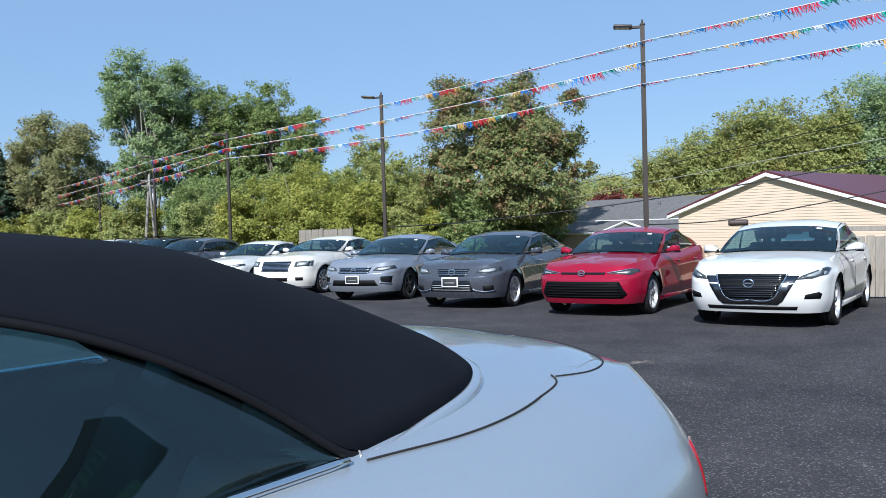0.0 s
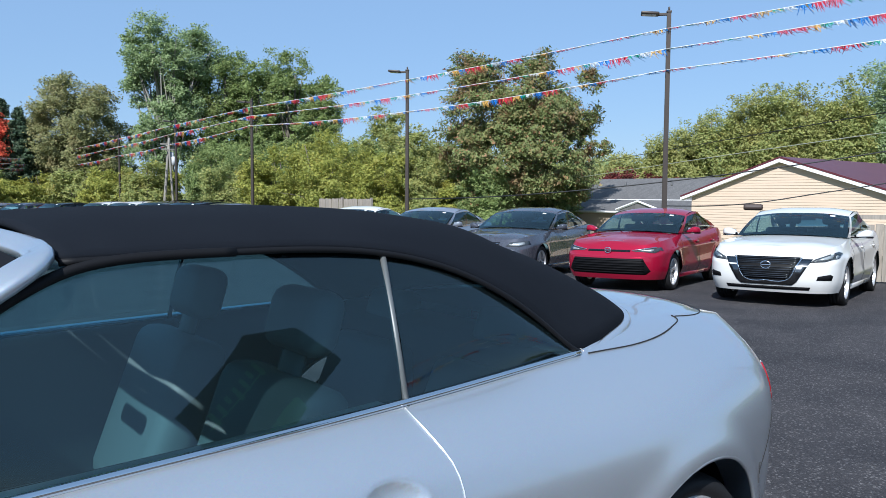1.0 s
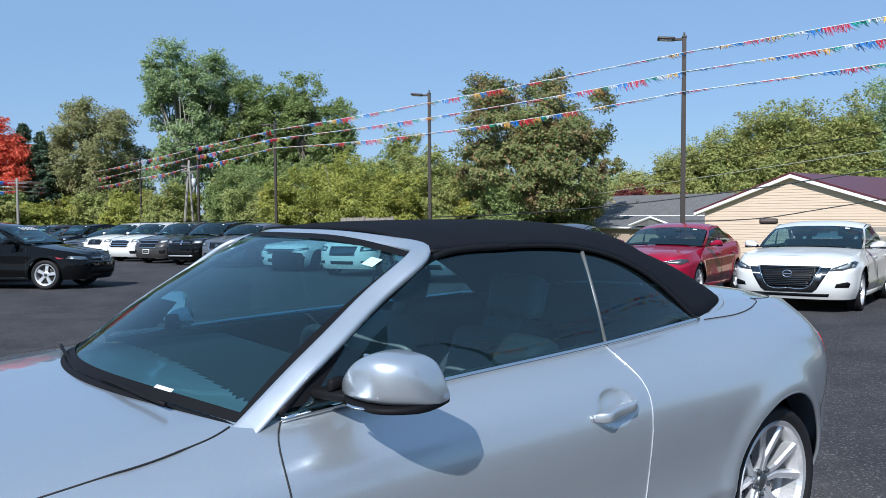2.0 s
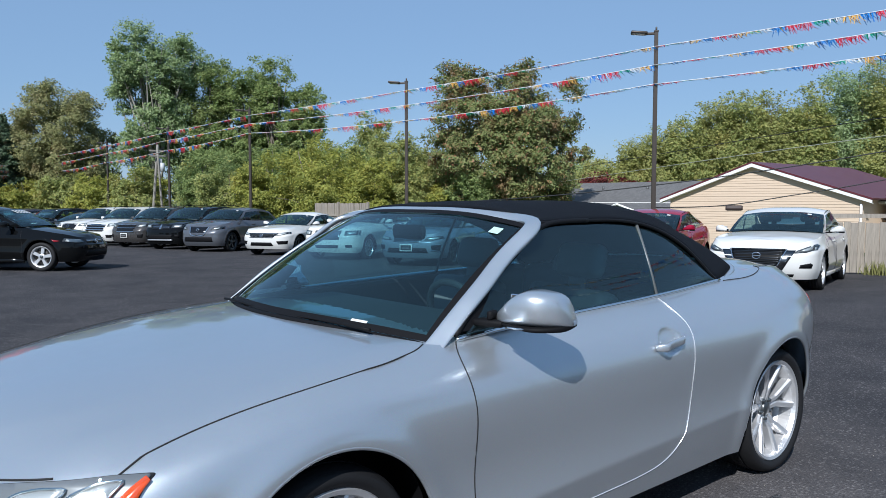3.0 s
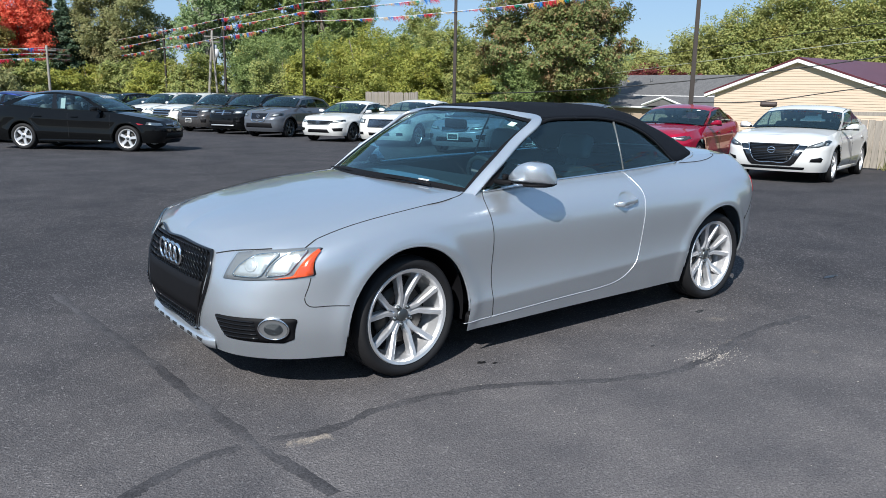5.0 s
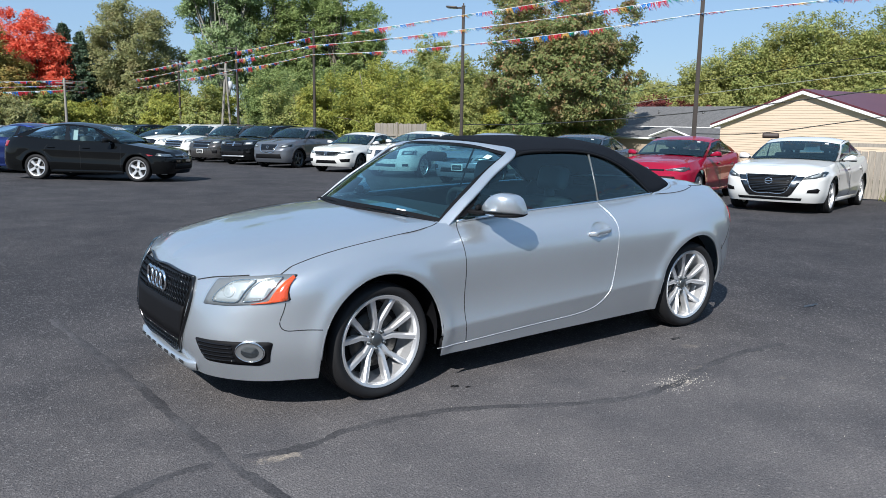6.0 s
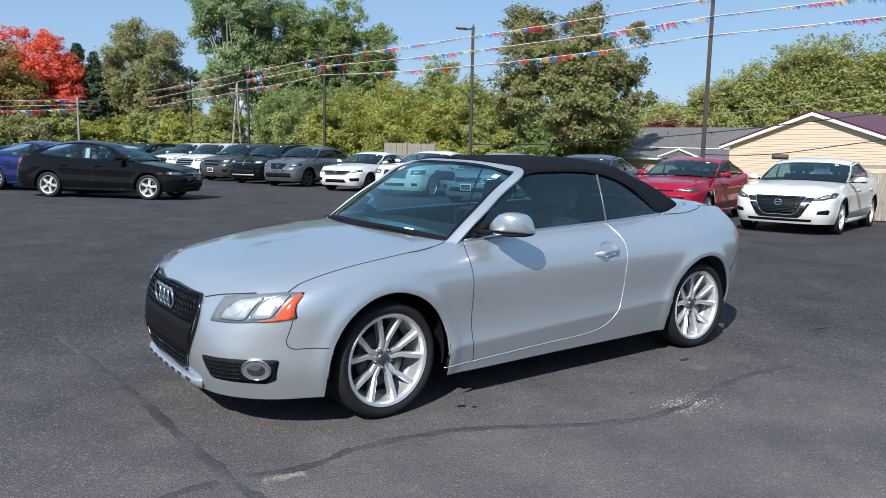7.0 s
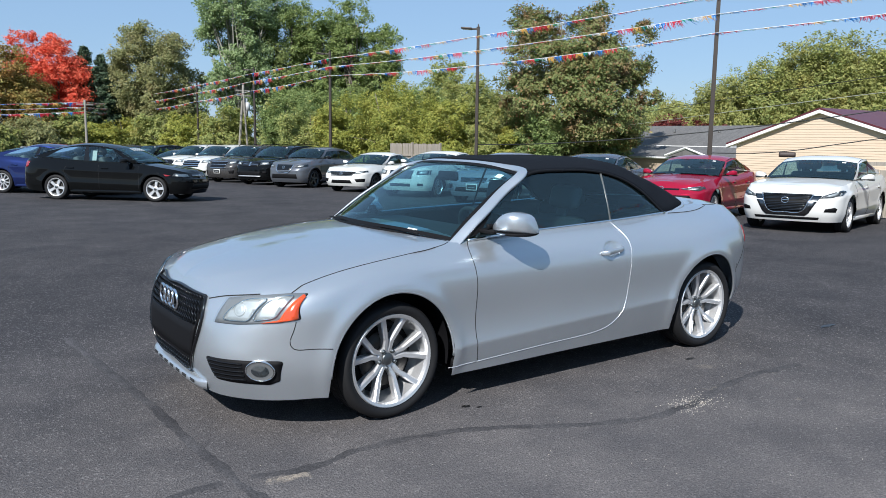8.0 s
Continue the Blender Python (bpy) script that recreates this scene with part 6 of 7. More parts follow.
def house():
    """The cream gabled house: clapboard gable to the lot, maroon metal roof, a lower wing to the south."""
    x, yp, ye0, ye1, zp, ze, zg = 27.5, 12.62, 16.75, 8.15, 2.86, 1.42, -.75
    hs = thing("house", "cream clapboard house with maroon metal roof and white eaves", "house", pose(0, 0, 0))
    wall = part("gable_wall", ([(x, ye0 - .3, zg), (x, ye1 + .3, zg), (x, ye1 + .3, ze), (x, yp, zp - .06), (x, ye0 - .3, ze), (x + 9, ye0 - .3, zg), (x + 9, ye1 + .3, zg), (x + 9, ye1 + .3, ze), (x + 9, yp, zp - .06), (x + 9, ye0 - .3, ze)],
                               [(0, 1, 2, 3, 4), (1, 6, 7, 2), (5, 0, 4, 9), (6, 5, 9, 8, 7)]), SIDING, hs, smooth=False)
    z = zg
    pitch = .105
    sh = {}
    while z < zp - .15:
        # half-width of the gable at this height
        ya, yb_ = (ye0 - .3, ye1 + .3) if z < ze else (ye0 - .3 + (yp - ye0 + .3) * (z - ze) / (zp - ze), ye1 + .3 + (yp - ye1 - .3) * (z - ze) / (zp - ze))
        v = [(x - .003, ya, z + pitch), (x - .003, yb_, z + pitch), (x - .017, yb_, z), (x - .017, ya, z), (x, ya, z), (x, yb_, z)]
        part("clapboard", (v, [(0, 1, 2, 3), (3, 2, 5, 4)]), SIDING, wall, smooth=False)
        z += pitch
    over = .22
    for nm, ye in (("roof_slope", ye0), ("roof_slope", ye1)):
        s = 1 if ye > yp else -1
        sl = (ze - zp) / abs(ye - yp)
        yo, zo = ye + s * .1, ze + sl * .1
        v = [(x - over, yp, zp + .04), (x + 9.4, yp, zp + .04), (x + 9.4, yo, zo + .04), (x - over, yo, zo + .04)]
        rf = part(nm, solid(v, [(0, 1, 2, 3) if s < 0 else (3, 2, 1, 0)], .06), METALROOF, hs, smooth=False)
        for k in range(24):
            xx = x - over + .02 + k * .41
            part("roof_rib", tube([(xx, yp, zp + .055), (xx, yo, zo + .055)], .018, 4), METALROOF, rf, smooth=False)
        v = [(x - over - .02, yp, zp + .02), (x - over - .02, yo, zo + .02), (x - over - .02, yo, zo - .09), (x - over - .02, yp, zp - .11), (x - over + .04, yp, zp + .02), (x - over + .04, yo, zo + .02), (x - over + .04, yo, zo - .09), (x - over + .04, yp, zp - .11)]
        part("barge_board", (v, [(0, 1, 2, 3), (7, 6, 5, 4), (0, 4, 5, 1), (3, 2, 6, 7), (1, 5, 6, 2)]), WHITETRIM, hs, smooth=False)
        v = [(x - over, yp, zp - .10), (x, yp, zp - .10), (x, yo, zo - .10), (x - over, yo, zo - .10)]
        part("soffit", (v, [(0, 1, 2, 3)]), WHITETRIM, hs, smooth=False)
    # wing to the south, set back, under its own ridge
    y2 = ye1 - 9.5
    part("wing_wall", box(x + 5.0, (ye1 + y2) / 2, (zg + ze - .12) / 2, 6.4, ye1 - y2, ze - .12 - zg, 0), SIDING, hs, smooth=False)
    v = [(x + 1.35, ye1 + .2, ze - .05), (x + 1.35, y2, ze - .05), (x + 5.2, y2, ze + 1.15), (x + 5.2, ye1 + .2, ze + 1.15)]
    part("wing_roof", solid(v, [(3, 2, 1, 0)], .06), METALROOF, hs, smooth=False)
    part("gutter", tube([(x + 1.3, ye1 + .2, ze - .1), (x + 1.3, y2, ze - .1)], .07, 8), WHITETRIM, hs)
    part("downspout", tube([(x - .05, ye1 + .32, ze - .15), (x - .05, ye1 + .32, zg)], .045, 6), WHITETRIM, hs)
    wn_ = part("window", box(x + 1.78, ye1 - 1.7, .62, .06, .9, .9, .01), mat_blind, hs, smooth=False)
    part("window_frame", tube([(x + 1.74, ye1 - 1.25, .17), (x + 1.74, ye1 - 2.15, .17), (x + 1.74, ye1 - 2.15, 1.07), (x + 1.74, ye1 - 1.25, 1.07)], .03, 4, closed=True), WHITETRIM, wn_)


mat_blind = mat("window_blind", (0.60, 0.58, 0.52), 0.5)
house()


def long_shed():
    """The long low building under grey shingles behind the row."""
    sh = thing("long_shed", "long low building with grey shingle roof and roof vents", "building")
    xr, xe, y0, y1, zr, ze = 40.0, 36.2, 17.0, 36.5, 2.56, 1.25
    part("wall", box((xe + .3 + xr + 3.6) / 2, (y0 + y1) / 2, .0, xr + 3.6 - xe, y1 - y0 - .5, 2.4, 0), WHITETRIM, sh, smooth=False)
    rf = part("roof_slope", solid([(xe, y0, ze), (xe, y1, ze), (xr, y1, zr), (xr, y0, zr)], [(3, 2, 1, 0)], .1), SHINGLE, sh, smooth=False)
    part("roof_slope", solid([(xr, y0, zr), (xr, y1, zr), (xr + 3.8, y1, ze), (xr + 3.8, y0, ze)], [(3, 2, 1, 0)], .1), SHINGLE, sh, smooth=False)
    part("fascia", box(xe - .02, (y0 + y1) / 2, ze - .10, .05, y1 - y0, .22, 0), WHITETRIM, sh, smooth=False)
    for y, h, r in ((31.9, .55, .10), (31.3, .50, .08), (28.6, .25, .07), (25.2, .22, .07)):
        part("roof_vent", tube([(38.6, y, 1.95), (38.6, y, 2.05 + h)] + ([(38.5, y + .22, 2.12 + h)] if r > .09 else []), r, 8), mat_vent, rf)
    # lower lean-to in front, with white gutter
    part("lean_to_roof", solid([(33.2, 18.6, .62), (33.2, 29.5, .62), (36.0, 29.5, 1.22), (36.0, 18.6, 1.22)], [(3, 2, 1, 0)], .08), SHINGLE, sh, smooth=False)
    part("gutter", tube([(33.15, 18.6, .56), (33.15, 29.5, .56)], .07, 6), WHITETRIM, sh)
    gx_ = 32.9
    for a_, b_ in (((gx_, 24.75, .70), (gx_, 23.33, 1.16)), ((gx_, 23.33, 1.16), (gx_, 21.85, .70))):
        part("porch_barge_board", tube([a_, b_], .065, 4), WHITETRIM, sh, smooth=False)
    part("porch_gable", ([(gx_ + .04, 24.6, .68), (gx_ + .04, 22.0, .68), (gx_ + .04, 23.33, 1.12), (gx_ + 1.8, 24.6, .68), (gx_ + 1.8, 22.0, .68), (gx_ + 1.8, 23.33, 1.12)], [(0, 1, 2), (0, 2, 5, 3), (2, 1, 4, 5)]), SHINGLE, sh, smooth=False)
    part("lean_to_wall", box(34.7, 24.05, -.30, 2.6, 10.6, 1.7, 0), mat_brickish, sh, smooth=False)


mat_vent = mat("galvanised_vent", (0.10, 0.10, 0.10), 0.5, 0.4)
mat_brickish = mat("tan_block", (0.36, 0.28, 0.21), 0.8)
long_shed()


def fence(a, b, top, label, base=None):
    """A board fence between two places: posts, rails and single boards."""
    a, b = Vector(a), Vector(b)
    ln = (b - a).length
    d = (b - a) / ln
    ang = math.degrees(math.atan2(d.y, d.x))
    fn = thing("board_fence", label, "fence", pose(a.x, a.y, 0, 0, 0, ang))
    rnd = random.Random(int(ln * 100))
    n = int(ln / .145)
    me = None
    for k in range(n):
        s = (k + .5) * ln / n
        gz = ground_z(a.x + d.x * s, a.y + d.y * s)
        if me is None:
            bm = box(0, 0, .5, .138, .018, 1.0, 0)
            me = bpy.data.meshes.new("board")
            bm.to_mesh(me)
            bm.free()
            me.materials.append(OLDWOOD)
        h = top - gz + rnd.uniform(-.02, .02)
        part("board", me, OLDWOOD, fn, m=pose(s, rnd.uniform(-.006, .006), gz + .03, 0, rnd.gauss(0, .5), 0) @ Matrix.Diagonal((1, 1, h - .03, 1)))
    for k in range(int(ln / 2.4) + 1):
        s = min(ln, k * 2.4)
        gz = ground_z(a.x + d.x * s, a.y + d.y * s)
        part("post", box(s, .07, (gz + top + .06) / 2, .10, .10, top + .06 - gz, .006), OLDWOOD, fn, smooth=False)
    for z in (.35, 1.3):
        part("rail", box(ln / 2, .035, ground_z(a.x, a.y) + z, ln, .04, .09, 0), OLDWOOD, fn, smooth=False)


fence((15.05, 4.95), (19.6, -2.2), .92, "weathered grey board fence, boards upright")
fence((15.05, 4.95), (15.9, 6.1), 1.02, "weathered grey board fence running back behind the cars")
fence((18.2, 26.4), (18.1, 31.0), 1.25, "weathered grey board fence behind the parked row")
WEED = mat("dry_weeds", (0.16, 0.16, 0.05), 0.9)


def weeds(name, label, places, h, w, seed, material):
    rnd = random.Random(seed)
    v, f = [], []
    for x, y, sp, n in places:
        for _ in range(n):
            px, py = rnd.gauss(x, sp), rnd.gauss(y, sp)
            z = ground_z(px, py)
            a, hh, ww = rnd.uniform(0, 6.28), h * rnd.uniform(.4, 1.2), w * rnd.uniform(.6, 1.3)
            lx, ly = rnd.gauss(0, .25) * hh, rnd.gauss(0, .25) * hh
            dx, dy = ww * math.cos(a), ww * math.sin(a)
            o = len(v)
            v += [(px - dx, py - dy, z), (px + dx, py + dy, z), (px + lx * .4 + dx * .7, py + ly * .4 + dy * .7, z + hh * .6), (px + lx * .4 - dx * .7, py + ly * .4 - dy * .7, z + hh * .6), (px + lx, py + ly, z + hh)]
            f += [(o, o + 1, o + 2, o + 3), (o + 3, o + 2, o + 4)]
    tagged(new(name, mesh_of(name, v, f, material, False)), label, "grass", kind="stuff")


weeds("weed_tufts", "yellow-green weed tufts along the fence foot", [(15.7, 3.7, .16, 160), (16.7, 2.1, .18, 180), (15.2, 4.5, .12, 70)], .28, .012, 5, WEED)

# cables over the lot's far side
cable([(14, -2.7, 3.55), (19.44, 6.53, 3.43), (27.2, 19.7, 3.16), (64, 82.5, 1.95)], .012, WIRE)
cable([(15.5, -2.5, 3.25), (21.26, 7.35, 3.09), (28, 20.5, 2.6), (66, 84, 1.25)], .012, PALEWIRE)
cable([(23.0, 1.5, 3.6), (20.9, 7.1, 2.55), (18.8, 10.8, 1.95), (16.42, 15.6, 1.45), (16.42, 21.2, 1.3)], .018, WIRE)
low_cable = cable([(19.8, 2.4, 2.5), (18.21, 5.79, 1.69), (17.68, 6.84, 1.49), (17.17, 7.77, 1.31), (16.66, 10.0, 1.20)], .014, WIRE)
part("splice_case", lathe([(-.22, 0), (-.22, .06), (-.17, .075), (.17, .075), (.22, .06), (.22, 0)], 16), mat("splice_case", (0.05, 0.035, 0.03), 0.6), low_cable, "dark cylindrical splice case", m=pose(17.13, 7.85, 1.20, 0, 0, 30))

# ---- trees ----
BARK = mat("bark", (0.16, 0.13, 0.10), 0.95)
_v = where(BARK, (6, 6, 1))
link(BARK, ramp(BARK, noise_of(BARK, _v, 4, 5), [(0.3, (0.08, 0.065, 0.05)), (0.7, (0.24, 0.21, 0.17))]), bsdf(BARK).inputs["Base Color"])
PALEBARK = mat("pale_bark", (0.27, 0.255, 0.22), 0.9)


def leaf_mat(name, stops, trans=0.32, patch=None, share=(.50, .62)):
    """Leaves: each leaf its own tone, whole boughs paler or turned, some light passing through."""
    m = mat(name, (0.08, 0.12, 0.03), 0.55, spec=0.25)
    g = node(m, "ShaderNodeNewGeometry")
    c = ramp(m, g.outputs["Random Per Island"], stops)
    pos = where(m, world_space=True)
    c = mixc(m, math_of(m, "MULTIPLY", noise_of(m, pos, .55, 3), .35), c, stops[-2][1])
    if patch:
        turned = ramp(m, noise_of(m, pos, .62, 4, .65), [(share[0], (0, 0, 0)), (share[1], (1, 1, 1))])
        c = mixc(m, math_of(m, "MULTIPLY", turned, .75), c, patch)
    link(m, c, bsdf(m).inputs["Base Color"])
    nt = m.node_tree
    tr = node(m, "ShaderNodeBsdfTranslucent")
    link(m, c, tr.inputs[0])
    mx = node(m, "ShaderNodeMixShader")
    mx.inputs[0].default_value = trans
    link(m, bsdf(m).outputs[0], mx.inputs[1])
    link(m, tr.outputs[0], mx.inputs[2])
    link(m, mx.outputs[0], nt.nodes["Material Output"].inputs[0])
    return m


L_COTTON = leaf_mat("leaves_grey_green", [(0, (0.200, 0.275, 0.125)), (.6, (0.310, 0.400, 0.185)), (1, (0.450, 0.530, 0.300))], .45)
L_DARK = leaf_mat("leaves_dark_green", [(0, (0.160, 0.228, 0.082)), (.6, (0.275, 0.348, 0.126)), (1, (0.385, 0.435, 0.170))], .48, patch=(0.28, 0.31, 0.12), share=(.52, .68))
L_OAK = leaf_mat("leaves_olive_brown", [(0, (0.205, 0.225, 0.100)), (.7, (0.325, 0.335, 0.150)), (1, (0.420, 0.385, 0.180))], .45, patch=(0.30, 0.25, 0.13), share=(.52, .68))
L_YELLOW = leaf_mat("leaves_yellow_green", [(0, (0.235, 0.275, 0.062)), (.6, (0.360, 0.380, 0.090)), (1, (0.520, 0.480, 0.118))], .46, patch=(0.43, 0.37, 0.09), share=(.54, .70))
L_MAPLE = leaf_mat("leaves_turning_maple", [(0, (0.130, 0.185, 0.066)), (.68, (0.235, 0.295, 0.105)), (.88, (0.300, 0.260, 0.110)), (1, (0.420, 0.185, 0.110))], .36, patch=(0.28, 0.160, 0.090), share=(.535, .63))
L_RED = leaf_mat("leaves_scarlet", [(0, (0.640, 0.105, 0.065)), (.6, (0.780, 0.165, 0.095)), (1, (0.860, 0.260, 0.140))], .40)
L_ORANGE = leaf_mat("leaves_orange_brown", [(0, (0.210, 0.190, 0.060)), (.6, (0.330, 0.255, 0.075)), (1, (0.270, 0.270, 0.080))], patch=(0.40, 0.21, 0.07))
L_SPRUCE = leaf_mat("needles", [(0, (0.050, 0.085, 0.052)), (.6, (0.080, 0.125, 0.072)), (1, (0.125, 0.170, 0.095))], .15)
L_MAROON = leaf_mat("leaves_maroon", [(0, (0.105, 0.026, 0.026)), (1, (0.210, 0.052, 0.044))])
L_WOOD = leaf_mat("leaves_woods", [(0, (0.225, 0.280, 0.095)), (.6, (0.350, 0.385, 0.134)), (1, (0.490, 0.455, 0.162))], .44, patch=(0.39, 0.33, 0.10), share=(.54, .68))
# far woods: the haze of distance is mixed into these paler leaf tones
L_FAR = leaf_mat("leaves_far_woods", [(0, (0.260, 0.290, 0.100)), (.6, (0.360, 0.375, 0.130)), (1, (0.460, 0.435, 0.165))], .45, patch=(0.42, 0.35, 0.11), share=(.54, .70))


def leaves(rs, p, out, size):
    """Leaf sheets: single leaves that mostly turn their faces outwards and up."""
    n = len(p)
    nrm = out * .55 + rs.normal(size=(n, 3)) * .55
    nrm[:, 2] += .45
    nrm /= np.linalg.norm(nrm, axis=1)[:, None] + 1e-9
    a = np.cross(nrm, rs.normal(size=(n, 3)))
    a /= np.linalg.norm(a, axis=1)[:, None] + 1e-9
    b = np.cross(nrm, a)
    s = size * rs.uniform(.55, 1.4, size=(n, 1))
    v = np.stack([p - a * s * .5, p + a * s * .12 + b * s * .42, p + a * s * .62 - b * s * .30], 1).reshape(-1, 3)
    f = np.arange(n * 3).reshape(-1, 3)
    return v, f


def fast_mesh(name, v, f, material):
    me = bpy.data.meshes.new(name)
    me.vertices.add(len(v))
    me.vertices.foreach_set("co", np.asarray(v, np.float32).ravel())
    me.loops.add(f.size)
    me.loops.foreach_set("vertex_index", f.astype(np.int32).ravel())
    me.polygons.add(len(f))
    me.polygons.foreach_set("loop_start", np.arange(0, f.size, f.shape[1], dtype=np.int32))
    me.polygons.foreach_set("loop_total", np.full(len(f), f.shape[1], np.int32))
    me.materials.append(material)
    me.update(calc_edges=True)
    return me


def crown_point(rs, shape):
    """A random place in a unit crown (x, y in -1..1, z in 0..1)."""
    while True:
        x, y, z = rs.uniform(-1, 1), rs.uniform(-1, 1), rs.uniform(0, 1)
        w = {"round": math.sqrt(max(0, 1 - (2 * z - 1) ** 2)) ** .8, "tall": .55 + .45 * math.sin(math.pi * (z * .8 + .15)) if z < .93 else .35, "bush": math.sqrt(max(0, 1 - z**2.4)), "oval": float(np.interp(z, [0, .12, .35, .55, .75, .9, 1], [.50, .74, .98, 1.0, .86, .62, .25])), "fan": float(np.interp(z, [0, .2, .5, .8, .93, 1], [.42, .62, .85, 1.0, .85, .45])), "egg": math.sin(math.pi * min(1, z * .88 + .12)) ** .6}[shape]
        if x * x + y * y < w * w:
            return np.array((x, y, z))


def tree(name, label, x, y, top, width, material, shape="round", base=None, n=9000, leaf=.19, seed=1, bark=BARK, trunks=1, bare=.22, boughs=60, gap=1.0):
    """A tree: tapered trunk, limbs that reach into the crown, boughs with twigs and single leaves."""
    rs = np.random.RandomState(seed)
    z0 = ground_z(x, y) if base is None else base
    h = top - z0
    tr = thing(name, label, "tree" if name != "shrub" else "shrub", pose(x, y, z0), "trees round the lot" if name == "tree" else "")
    zb = h * bare
    rad = width / 2
    ph = rs.uniform(0, 6.28, 4)
    br = gap * .62 * (width * width * (h - zb) / boughs) ** (1 / 3)
    pts = []
    for _ in range(boughs):
        p = crown_point(rs, shape)
        rr = math.hypot(p[0], p[1])
        if rr < .5 and rs.uniform() < .5:
            p[:2] *= .75 / max(rr, .15)
        an = math.atan2(p[1], p[0])
        lob = 1 + .12 * math.sin(3 * an + ph[0]) + .09 * math.sin(5 * an + 7 * p[2] + ph[1]) + .07 * math.sin(9 * p[2] + ph[2])
        k = max(.2, 1 - br * .6 / rad)
        pts.append((p[0] * rad * lob * k, p[1] * rad * lob * k, zb + br * .3 + p[2] * max(.3, h - zb - br * .75)))
    pts = np.array(pts)
    radii = rs.uniform(.7, 1.3, len(pts)) * br
    # twigs round each bough, leaves round each twig
    tw = 14
    c = np.repeat(pts, tw, axis=0)
    r = np.repeat(radii, tw)[:, None]
    d = rs.normal(size=c.shape)
    d /= np.linalg.norm(d, axis=1)[:, None]
    q = c + d * r * (.25 + .75 * rs.uniform(size=(len(c), 1)) ** .5) * (1, 1, .82)
    per = max(6, n // len(q))
    q2 = np.repeat(q, per, axis=0)
    p = q2 + rs.normal(size=q2.shape) * np.repeat(r, per, axis=0) * (.21, .21, .15)
    out = p - np.array((0, 0, zb + (h - zb) * .42))
    out /= np.linalg.norm(out, axis=1)[:, None] + 1e-9
    v, f = leaves(rs, p, out, leaf)
    part("crown", fast_mesh("crown", v, f, material), material, tr)
    r0 = max(.06, h * .02)
    for k in range(trunks):
        ox, oy = (0, 0) if trunks == 1 else (rs.uniform(-.5, .5), rs.uniform(-.5, .5))
        ex, ey = ox + rs.normal() * rad * .18, oy + rs.normal() * rad * .18
        path = [(ox + (ex - ox) * t + .12 * math.sin(3 * t + k), oy + (ey - oy) * t, h * .86 * t) for t in np.linspace(0, 1, 9)]
        pc = [tube(path, np.linspace(r0, r0 * .15, 9), 8)]
        for j in range(20):
            tgt = pts[rs.randint(len(pts))]
            t = rs.uniform(.22, .7)
            st = np.array(path[int(t * 8)])
            if tgt[2] < st[2]:
                continue
            mid = (st + tgt) / 2 + rs.normal(size=3) * .2
            pc.append(tube(curve([st, mid, tgt], 7), np.linspace(r0 * .4, r0 * .06, 7), 5))
        part("trunk", merge(*pc), bark, tr)
    return tr


def spruce(label, x, y, top, width, seed):
    """A conifer: straight trunk, whorls of drooping boughs with hanging needle sprays."""
    rs = np.random.RandomState(seed)
    z0 = ground_z(x, y)
    h = top - z0
    tr = thing("tree", label, "tree", pose(x, y, z0), "trees round the lot")
    part("trunk", tube([(0, 0, 0), (.03, 0, h * .5), (0, .02, h)], [h * .018, h * .012, .02], 8), BARK, tr)
    pts, outs, limbs = [], [], []
    z = h * .06
    while z < h * .985:
        up = z / h
        reach = width / 2 * (1 - up) ** .85
        for k in range(5):
            a, ln = rs.uniform(0, 2 * math.pi), reach * rs.uniform(.65, 1.12) + .08
            t = np.linspace(.12, 1, max(5, int(ln * 9)))
            rise = .30 * (up - .35) + rs.normal() * .06
            line = np.stack([np.cos(a) * ln * t, np.sin(a) * ln * t, z + ln * (rise * t - .22 * t**2 + .10 * t**4)], 1)
            limbs.append(tube(line[:: max(1, len(line) // 4)], .018, 3))
            per = 22
            q = np.repeat(line, per, axis=0)
            wob = rs.normal(size=q.shape) * (.16, .16, .05)
            side_ = np.repeat((1.05 - t) * ln * .26 + .05, per)[:, None] * np.array((-np.sin(a), np.cos(a), 0)) * rs.uniform(-1, 1, (len(q), 1))
            q = q + wob * .55 + side_
            q[:, 2] -= rs.uniform(0, .22, len(q))
            pts.append(q)
            outs.append(np.tile((np.cos(a) * .5, np.sin(a) * .5, .5), (len(q), 1)))
        z += .17 + .10 * rs.uniform()
    v, f = leaves(rs, np.concatenate(pts), np.concatenate(outs), .17)
    part("crown", fast_mesh("crown", v, f, L_SPRUCE), L_SPRUCE, tr)
    tagged(part("bough", merge(*limbs), BARK, tr), kind="stuff")


